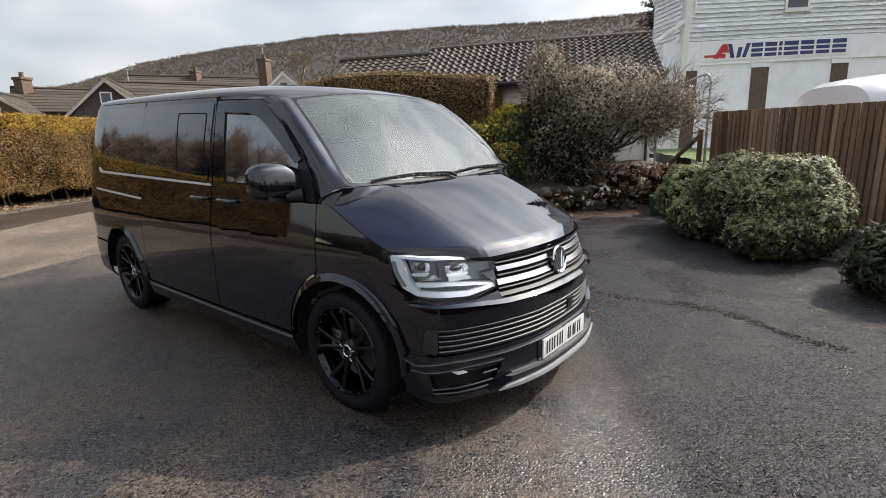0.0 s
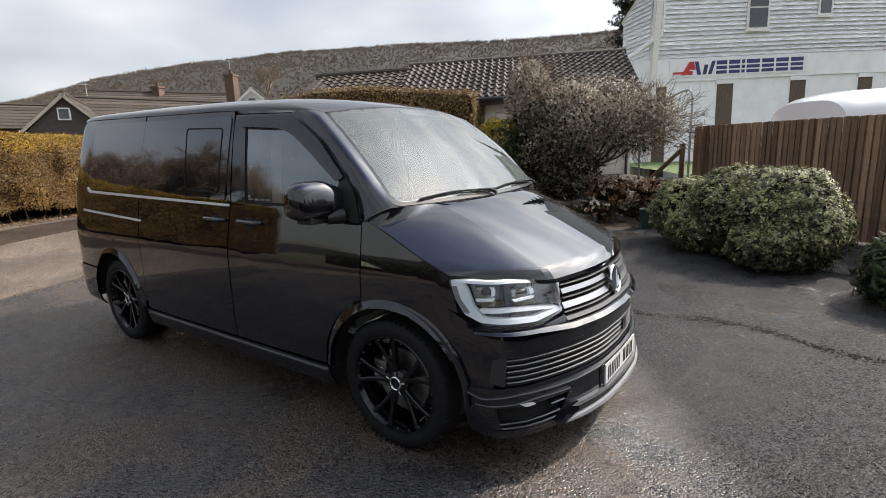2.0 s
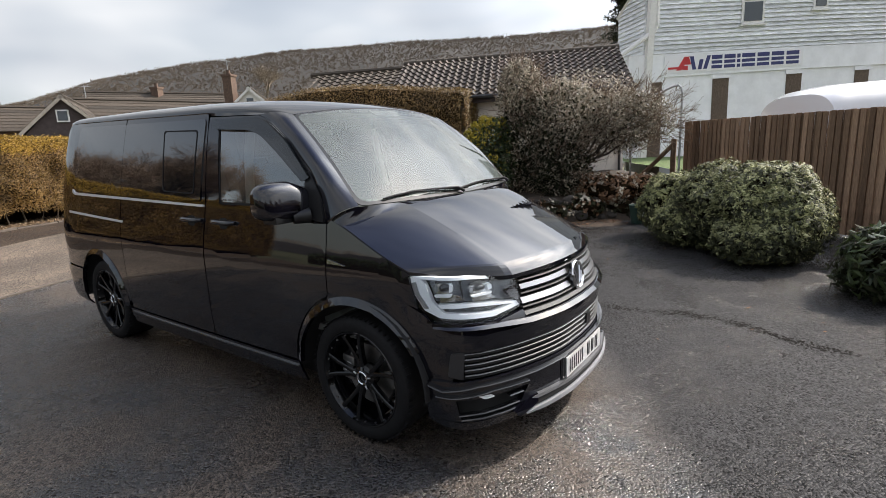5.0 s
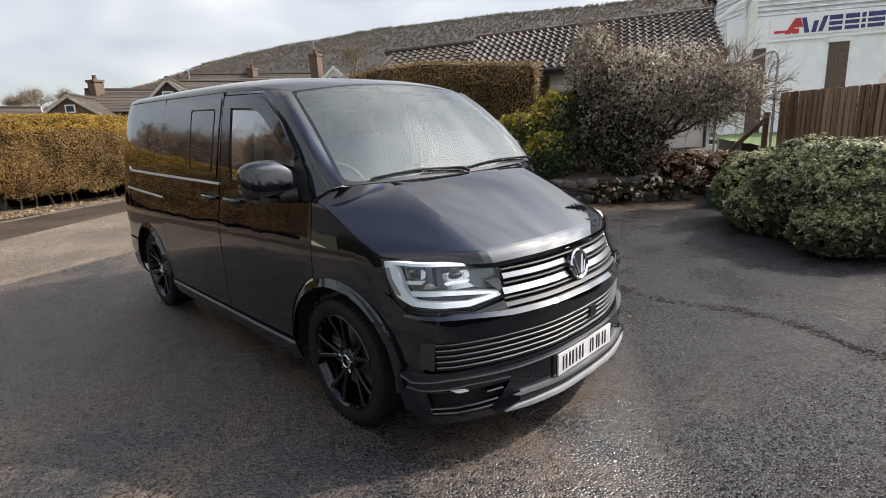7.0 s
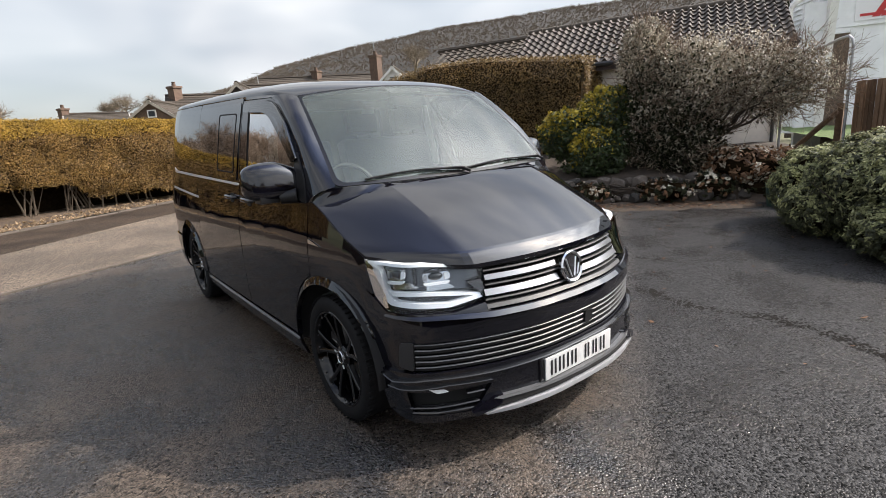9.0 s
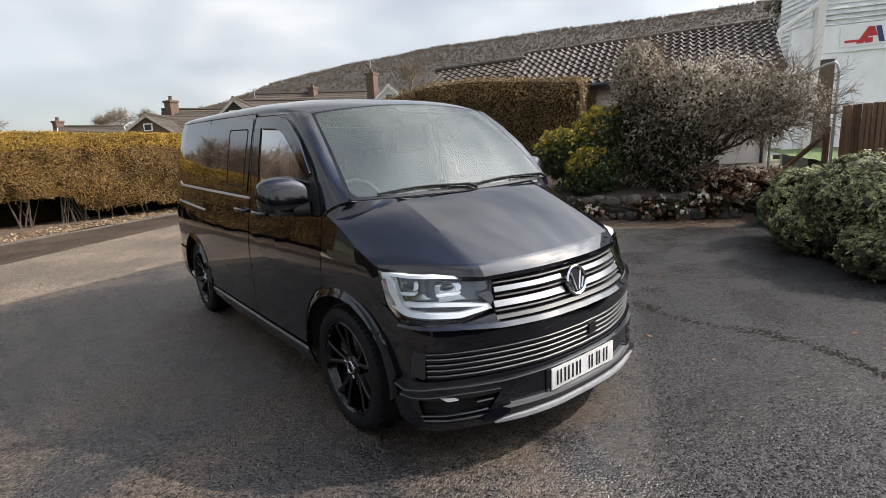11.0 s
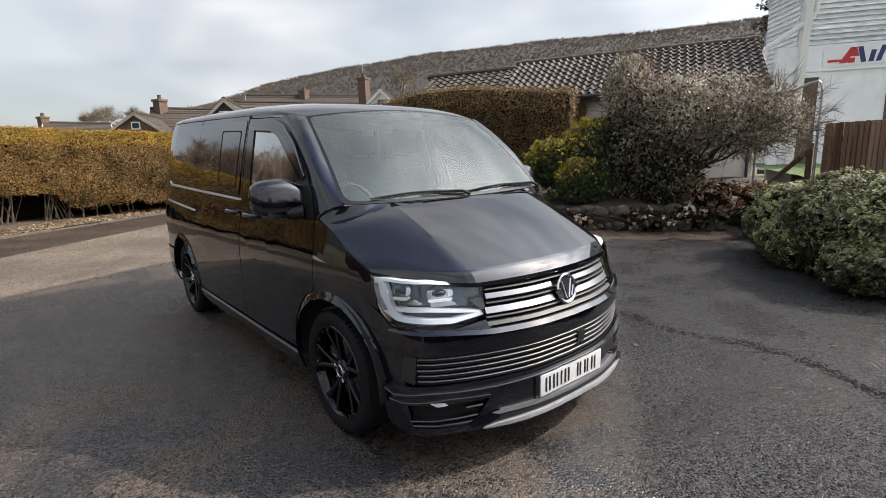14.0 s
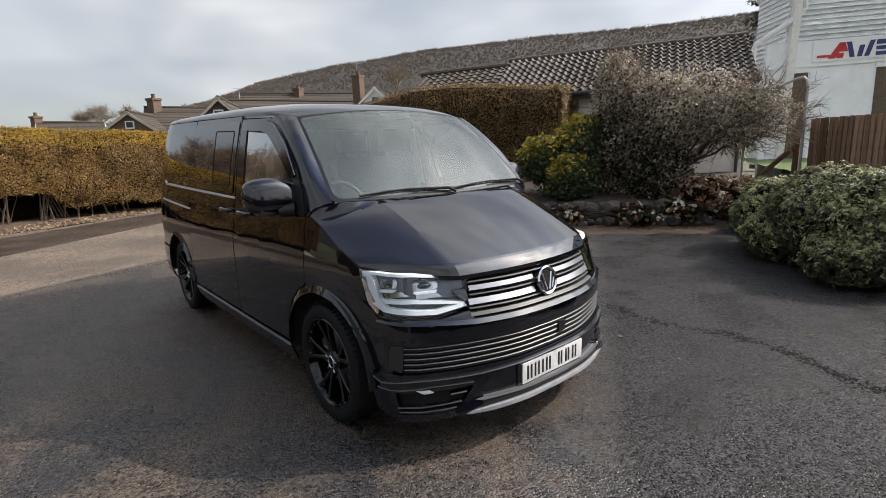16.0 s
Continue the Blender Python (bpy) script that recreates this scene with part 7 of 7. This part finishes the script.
# houses over the long hedge
house("gabled_house", (6.9, 26.3), (0.50, 0.866), 8.0, 2.0, 4.45, 2.55, "brown-tiled house with a dark gable and pale barge boards", M_DKWALL, M_TILES, 9, M_BARGE, window=(0.05, 3.55, 0.5, 0.55))
house("long_house", (8.6, 31.9), (0.955, -0.296), 11.0, 3.0, 4.85, 3.0, "long low house with a brown tiled roof", M_BRICK, M_TILES, 9)
house("far_left_house", (3.2, 29.4), (0.55, 0.835), 7.0, 1.5, 3.88, 2.85, "small tiled house with pale barge boards", M_BRICK, M_TILES, 7, M_BARGE, window=(0.0, 3.2, 0.45, 0.4))
house("ridge_house", (4.8, 33.0), (0.965, -0.262), 5.2, 2.6, 4.4, 3.0, "brown-tiled house roof behind the gabled house", M_BRICK, M_TILES, 8)
house("rear_terrace", (12.2, 37.6), (0.896, -0.444), 9.0, 3.0, 5.9, 4.2, "long tiled roof of a house further up the road", M_BRICK, M_TILES, 10)
house("white_gable_house", (15.9, 25.0), (0.70, 0.714), 6.0, 1.25, 5.25, 4.1, "white-gabled house with a brown tiled roof", M_WPAINT, M_TILES, 8, M_WPAINT, gable_mat=M_WPAINT, window=(0.0, 4.5, 0.5, 0.4))
house("low_roof_house", (0.0, 42.5), (0.99, -0.08), 3.6, 2.0, 4.05, 3.3, "low house roof showing over the hedge", M_WPAINT, M_TILES, 7, M_WPAINT)
chimney((5.2, 32.6), 0.55, 3.6, 5.15, "brick chimney stack with a pot")
chimney((15.75, 26.6), 0.55, 3.4, 6.35, "tall brick chimney stack with an aerial")
chimney((15.9, 35.6), 0.55, 4.8, 6.5, "short brick chimney stack on the terrace")
chimney((-0.05, 42.6), 0.5, 3.5, 4.7, "small chimney stack over the hedge")
# aerials
for px, py, z0, z1 in ((15.72, 26.6, 5.9, 6.9), (9.95, 31.6, 4.6, 5.6)):
    ae = thing("roof_aerial", (px, py, z0), "thin television aerial on a mast", "aerial")
    part("mast", tube_bm([(0, 0, 0), (0, 0, z1 - z0)], 0.025, 5), M_PIPE, ae)
    part("boom", tube_bm([(-0.35, 0, z1 - z0 - 0.05), (0.35, 0.1, z1 - z0 - 0.05)], 0.015, 5), M_PIPE, ae)
    for k in range(5):
        part("element", tube_bm([(-0.3 + 0.14 * k, -0.16, z1 - z0 - 0.05), (-0.3 + 0.14 * k, 0.2, z1 - z0 - 0.05)], 0.01, 4), M_PIPE, ae)

# ---- white boarded building with the sign ----
W = [Vector((17.24, 3.29)), Vector((21.3, -1.4)), Vector((24.3, -4.35)), Vector((28.4, -7.2))]
WL = [0.0]
for a, b in zip(W, W[1:]):
    WL.append(WL[-1] + (b - a).length)


def wall_xy(s):
    for i in range(3):
        if s <= WL[i + 1] or i == 2:
            f = (s - WL[i]) / (WL[i + 1] - WL[i])
            return W[i].lerp(W[i + 1], f)


def wall_nrm(s):
    def seg(i):
        d = (W[i + 1] - W[i]).normalized()
        return Vector((d.y, -d.x))
    cuts = [(WL[0], seg(0)), ((WL[0] + WL[1]) / 2 + 1.0, seg(0)), ((WL[1] + WL[2]) / 2, seg(1)), ((WL[2] + WL[3]) / 2, seg(2)), (WL[3], seg(2))]
    for (s0, n0), (s1, n1) in zip(cuts, cuts[1:]):
        if s <= s1:
            return n0.lerp(n1, (s - s0) / (s1 - s0)).normalized()
    return cuts[-1][1]


# smooth the polyline into one bowed wall
def wall_pt(s, z, d=0.0):
    q = [wall_xy(max(0.0, min(WL[3], s + t))) for t in (-1.2, -0.6, 0, 0.6, 1.2)]
    if s < 1.25:
        q = [wall_xy(s)]
    p = sum((Vector(v) for v in q), Vector((0, 0))) / len(q)
    n = wall_nrm(s)
    lean = 0.022 * (z - 1.5)
    return Vector((p.x + n.x * d + 0.77 * lean, p.y + n.y * d + 0.64 * lean, z + 0.028 * s))


hall = thing("boarded_building", (17.24, 3.29, 0), "large white building with lapped boards over a rendered ground floor", "building")
HB = Vector((17.24, 3.29, 0))


def wall_panel(name, s0, s1, z0, z1, d, mat, parent, nx=None, back=0.15, label=""):
    n = nx or max(2, int((s1 - s0) / 0.5))
    bm = bmesh.new()
    rows = []
    for i in range(n + 1):
        s = s0 + (s1 - s0) * i / n
        rows.append([bm.verts.new(wall_pt(s, z, dd) - HB) for z, dd in ((z0, d), (z1, d), (z1, d - back), (z0, d - back))])
    for a, b in zip(rows, rows[1:]):
        for k in range(4):
            bm.faces.new((a[k], b[k], b[(k + 1) % 4], a[(k + 1) % 4]))
    bm.faces.new(rows[0][::-1])
    bm.faces.new(rows[-1])
    return part(name, bm, mat, parent, label, sharp=25)


ZB, ZS = 3.56, 4.36
wall_panel("ground_floor_wall", -0.6, WL[3], -0.1, ZB, 0.0, M_RENDER, hall)
wall_panel("sign_band", -0.6, WL[3], ZB + 0.002, ZS, 0.06, M_RENDER, hall)
# lapped boards
for j in range(22):
    z0 = ZS + 0.01 + j * 0.15
    bm = bmesh.new()
    rows = []
    n = 26
    for i in range(n + 1):
        s = WL[3] * i / n
        rows.append([bm.verts.new(wall_pt(s, z, dd) - HB) for z, dd in ((z0, 0.085), (z0 + 0.149, 0.02), (z0 + 0.149, -0.05), (z0, -0.05))])
    for a, b in zip(rows, rows[1:]):
        for k in range(4):
            bm.faces.new((a[k], b[k], b[(k + 1) % 4], a[(k + 1) % 4]))
    bm.faces.new(rows[0][::-1])
    part("lap_board", bm, M_LAP, hall, sharp=25)
# dark piers
for s in (0.06, 2.62, 5.5, 8.4, 11.0):
    pier = wall_panel("pier", s, s + 0.62, 0.0, ZB - 0.16, 0.02, M_BRICKP, hall, 1, 0.1, "dark weathered brick pier")
    wall_panel("pier_cap", s - 0.04, s + 0.66, ZB - 0.155, ZB - 0.004, 0.05, M_RENDER, hall, 1, 0.1)
# corner board and return wall
part("corner_board", box_bm(-0.10, 0.12, -0.12, 0.10, 0.0, 7.6, pose(0.02, 0.02, 0, 1.2, 1.2, -49)), M_WPAINT, hall)
side_dir = Vector((0.72, 0.69, 0))
for j in range(44):
    z0 = 0.5 + j * 0.15
    ln = 2.0 if z0 < 6.1 else max(0.2, 2.0 - (z0 - 6.1) * 2.4)
    bm = bmesh.new()
    add_box(bm, 0.05, ln, -0.03, 0.015, z0, z0 + 0.148)
    for v in bm.verts:
        if v.co.y > 0 and v.co.z < z0 + 0.01:
            v.co.y += 0.05
    bmesh.ops.transform(bm, verts=bm.verts, matrix=Matrix.Rotation(math.atan2(side_dir.y, side_dir.x), 4, "Z"))
    part("lap_board", bm, M_LAP, hall, smooth=False)
part("verge_board", tube_bm([side_dir * 2.1 + Vector((0, 0, 6.05)), side_dir * 0.3 + Vector((0, 0, 6.95))], 0.1, 4), M_WPAINT, hall)
w_s = part("side_window", box_bm(1.7, 2.3, -0.09, -0.03, 4.2, 5.2, Matrix.Rotation(math.atan2(side_dir.y, side_dir.x), 4, "Z")), M_WINDOW, hall)
# upper windows
for s, wd, z0, z1 in ((3.55, 0.86, 5.22, 6.75), (6.3, 0.6, 5.62, 6.9)):
    wf = wall_panel("window_frame", s, s + wd, z0, z1, 0.10, M_WPAINT, hall, 1, 0.1)
    wall_panel("pane", s + 0.09, s + wd - 0.09, z0 + 0.09, (z0 + z1) / 2 - 0.03, 0.115, M_WINDOW, wf, 1, 0.02)
    wall_panel("pane", s + 0.09, s + wd - 0.09, (z0 + z1) / 2 + 0.03, z1 - 0.09, 0.115, M_WINDOW, wf, 1, 0.02)
    wall_panel("window_sill", s - 0.05, s + wd + 0.05, z0 - 0.06, z0 - 0.004, 0.15, M_WPAINT, wf, 1, 0.12)
# downpipe
dpb = bmesh.new()
add_tube(dpb, [wall_pt(0.35, 7.5, 0.16) - HB, wall_pt(0.35, 5.30, 0.16) - HB, wall_pt(0.25, 5.15, 0.18) - HB, wall_pt(-1.0, 4.35, 0.18) - HB, wall_pt(-1.05, 4.2, 0.18) - HB, wall_pt(-1.05, 3.4, 0.18) - HB], 0.09, 8)
part("downpipe", dpb, M_WPAINT, hall)
# sign: plain coloured shapes
sign = wall_panel("sign_board", 0.72, 6.05, ZB + 0.13, ZS - 0.06, 0.085, M_SIGN, hall, 10, 0.02, "white sign board with red and navy shapes")


def sign_block(s0, s1, f0, f1, mat, lean=0.0, lean1=None):
    z0, z1 = ZB + 0.20 + 0.46 * f0, ZB + 0.20 + 0.46 * f1
    l1 = lean if lean1 is None else lean1
    bm = bmesh.new()
    fr = [bm.verts.new(wall_pt(s, z, 0.094) - HB) for s, z in ((s0, z0), (s1, z0), (s1 + l1, z1), (s0 + lean, z1))]
    bk = [bm.verts.new(wall_pt(s, z, 0.086) - HB) for s, z in ((s0, z0), (s1, z0), (s1 + l1, z1), (s0 + lean, z1))]
    bm.faces.new(fr)
    for k in range(4):
        bm.faces.new((fr[k], bk[k], bk[(k + 1) % 4], fr[(k + 1) % 4]))
    part("sign_shape", bm, mat, sign, smooth=False)


sign_block(0.85, 1.22, 0.10, 0.26, M_RED)
sign_block(1.16, 1.36, 0.0, 1.0, M_RED, 0.30, 0.30)
sign_block(1.40, 1.60, 0.0, 0.32, M_RED)
sign_block(1.44, 1.72, 0.40, 1.0, M_RED, 0.06, -0.10)
sign_block(1.78, 1.92, 0.0, 1.0, M_NAVY, -0.12)
sign_block(1.98, 2.12, 0.0, 0.74, M_NAVY, 0.06)
sign_block(2.18, 2.32, 0.0, 1.0, M_NAVY, 0.14)
for s0, wd in ((2.50, 0.40), (2.98, 0.42), (3.47, 0.12), (3.66, 0.50), (4.25, 0.46), (4.80, 0.48), (5.38, 0.50)):
    sign_block(s0, s0 + wd, 0.0, 0.24, M_NAVY)
    sign_block(s0, s0 + wd, 0.35, 0.59, M_NAVY)
    sign_block(s0, s0 + wd, 0.70, 1.0, M_NAVY)

# ---- white vehicle behind the fence ----
wv = thing("white_camper", (9.6, -2.6, 0.3), "white high-roofed camper parked behind the fence", "vehicle")


def wv_roof(u, v):
    # u along its length, v across
    x = -1.9 + 5.6 * u
    h = interp(u, [(0.0, 0.96), (0.012, 1.70), (0.04, 1.84), (0.12, 1.92), (0.4, 2.0), (1.0, 2.05)])
    phi = math.pi * v
    c = abs(math.cos(phi)) ** 0.6 * (1 if math.cos(phi) >= 0 else -1)
    s = abs(math.sin(phi)) ** 0.6
    return Vector((x, 1.0 * c, 0.95 + (h - 0.95) * s))


wvm = pose(0.35, -0.3, 0.07, 0, 0, -52)
bm = grid_bm(wv_roof, 40, 20)
bmesh.ops.transform(bm, matrix=wvm, verts=bm.verts)
part("high_roof", bm, M_VANW, wv)
part("body", box_bm(-1.9, 3.7, -1.0, 1.0, 0.15, 0.96, wvm, 0.05), M_VANW, wv)

# ---- behind the camera: growth reflected in the paintwork, and an added rear row ----
def bare_tree(name, at, h, seed, label, mat=None, twig_n=900, spread=0.42):
    th = thing(name, at, label, "tree")
    rng = np.random.default_rng(seed)
    bm = bmesh.new()
    ends = []

    def grow(p, d, ln, r, depth):
        q = p + d * ln
        mid = p.lerp(q, 0.5) + Vector(rng.normal(0, 0.04 * ln, 3))
        add_tube(bm, [p, mid, q], [r, r * 0.85, r * 0.68], 6 if depth < 2 else 4, cap=False)
        if depth >= 2:
            ends.append((q, d))
            ends.append((mid, d))
        if depth < 4:
            for _ in range(3 if depth else 4):
                nd = (d + Vector(rng.normal(0, spread, 3))).normalized()
                nd.z = abs(nd.z) * 0.8 + 0.15
                grow(p.lerp(q, rng.uniform(0.6, 1.0)), nd.normalized(), ln * rng.uniform(0.58, 0.78), r * 0.58, depth + 1)

    grow(Vector((0, 0, -0.05)), Vector((rng.normal(0, 0.05), rng.normal(0, 0.05), 1)).normalized(), h * 0.32, h * 0.022, 0)
    part("trunk", bm, mat or M_TWIGD, th)
    idx = rng.integers(0, len(ends), twig_n)
    S = np.array([tuple(ends[i][0]) for i in idx]) + rng.normal(0, 0.05, (twig_n, 3))
    D = np.array([tuple(ends[i][1]) for i in idx]) + rng.normal(0, 0.55, (twig_n, 3)) + np.array([[0, 0, 0.2]])
    fine_twigs(rng, S, D, h * 0.085, h * 0.0016, "crown", mat or M_TWIG, th, 3)
    return th


bt = random.Random(77)
for i in range(3):
    bare_tree("bare_tree", (-19.5 - bt.uniform(0, 3), -9.0 + i * 4.6 + bt.uniform(-0.8, 0.8), 0), bt.uniform(4.6, 6.6), 100 + i, "bare winter tree in the hedgerow across the drive", None, 700)


for i in range(9):
    bare_tree("bare_tree", (-11.6 + i * 0.92 + bt.uniform(-0.4, 0.4), 19.5 + 0.35 * i + bt.uniform(-1.5, 1.5), 0), bt.uniform(6.0, 7.6) * (0.62 if i > 6 else 0.85 if i > 4 else 1.05), 120 + i, "bare winter tree behind the long hedge's end", None, 1500)


def row_hedge(name, p0, p1, h, w, seed, label, mat, n, leaf=0.11):
    p0, p1 = Vector(p0), Vector(p1)
    at = (p0 + p1) / 2
    th = thing(name, (at.x, at.y, 0), label, "hedge")
    rng = np.random.default_rng(seed)
    d = (p1 - p0)
    nn = Vector((-d.y, d.x)).normalized()

    def fn(u, v):
        a = math.pi * v
        x = p0.x + d.x * u - at.x
        y = p0.y + d.y * u - at.y
        k = 1 + 0.18 * noise.noise(Vector((u * d.length * 0.8, v * 3, seed)))
        c = math.copysign(abs(math.cos(a)) ** 0.45, math.cos(a)) * w * k
        z = abs(math.sin(a)) ** 0.5 * h * k
        return (x + nn.x * c, y + nn.y * c, z)

    # near-black lining, coloured as the shade under the foliage
    part("shade_core", grid_bm(lambda u, v: tuple(np.array(fn(u, v)) * np.array((1, 1, 0.95))), 50, 14), M_HSHADE, th)
    P, N = surface_samples(rng, n, fn, leaf)
    P = P + rng.normal(0, 0.05, P.shape)
    N = N * np.sign((N * np.array([[nn.x * 0, nn.y * 0, 1]])).sum(1) + 1e-6)[:, None]
    leaves("foliage", P, N + np.array([[0, 0, 0.3]]), leaf, mat, th, rng, aspect=0.5)
    return th


row_hedge("drive_hedge", (-12.2, -9.0), (-13.0, 12.0), 1.1, 0.6, 41, "dark green clipped hedge along the far side of the drive", M_GREEN, 15000)
# unseen hedge and trees, added for dark reflections in the van's nose
row_hedge("added_rear_hedge", (-12.0, -11.5), (9.0, -12.5), 2.6, 0.9, 42, "dark hedge added behind the camera to darken reflections", M_HEDGE2, 15000)
for i in range(4):
    bare_tree("bare_tree", (-9.0 + i * 5.0 + bt.uniform(-1, 1), -14.5 - bt.uniform(0, 2), 0), bt.uniform(5.5, 7.5), 140 + i, "bare winter tree added beyond the rear hedge", None, 600)
# distant trees over the long hedge
bare_tree("bare_tree", (6.8, 66.5, 3.0), 6.2, 160, "bare tree far beyond the hedge and roofs", M_FTREE, 1400, 0.55)
bare_tree("bare_tree", (9.6, 66.0, 3.0), 5.4, 161, "bare tree far beyond the hedge and roofs", M_FTREE, 1400, 0.55)
bare_tree("bare_tree", (-3.9, 37.6, 1.0), 4.6, 162, "bare tree beyond the end of the hedge", M_FTREE, 1400, 0.5)
bare_tree("bare_tree", (32.9, 46.3, 6.0), 6.5, 163, "pale bare tree behind the houses", M_FTREE, 500, 0.4)


# tall fir behind the white building
fir = thing("fir_tree", (24.5, 6.3, 0.0), "dark green fir tree standing behind the white building", "tree")
frng = np.random.default_rng(170)
part("trunk", tube_bm([(0, 0, 0), (0.05, 0, 6.0), (0.02, 0.03, 11.5)], [0.28, 0.16, 0.02], 8), M_TWIGD, fir)
fz = frng.uniform(0, 1, 9000) ** 0.8
fr = (1 - fz) * 1.9 * frng.uniform(0.15, 1.0, 9000) ** 0.6 * (0.75 + 0.35 * np.sin(fz * 70))
fa = frng.uniform(0, math.tau, 9000)
FP = np.stack([fr * np.cos(fa), fr * np.sin(fa), 2.5 + fz * 9.2 - fr * 0.35], 1)
leaves("needle_growth", FP, np.stack([np.cos(fa), np.sin(fa), np.full(9000, 0.8)], 1), 0.2, M_DKLEAF, fir, frng, aspect=0.3)
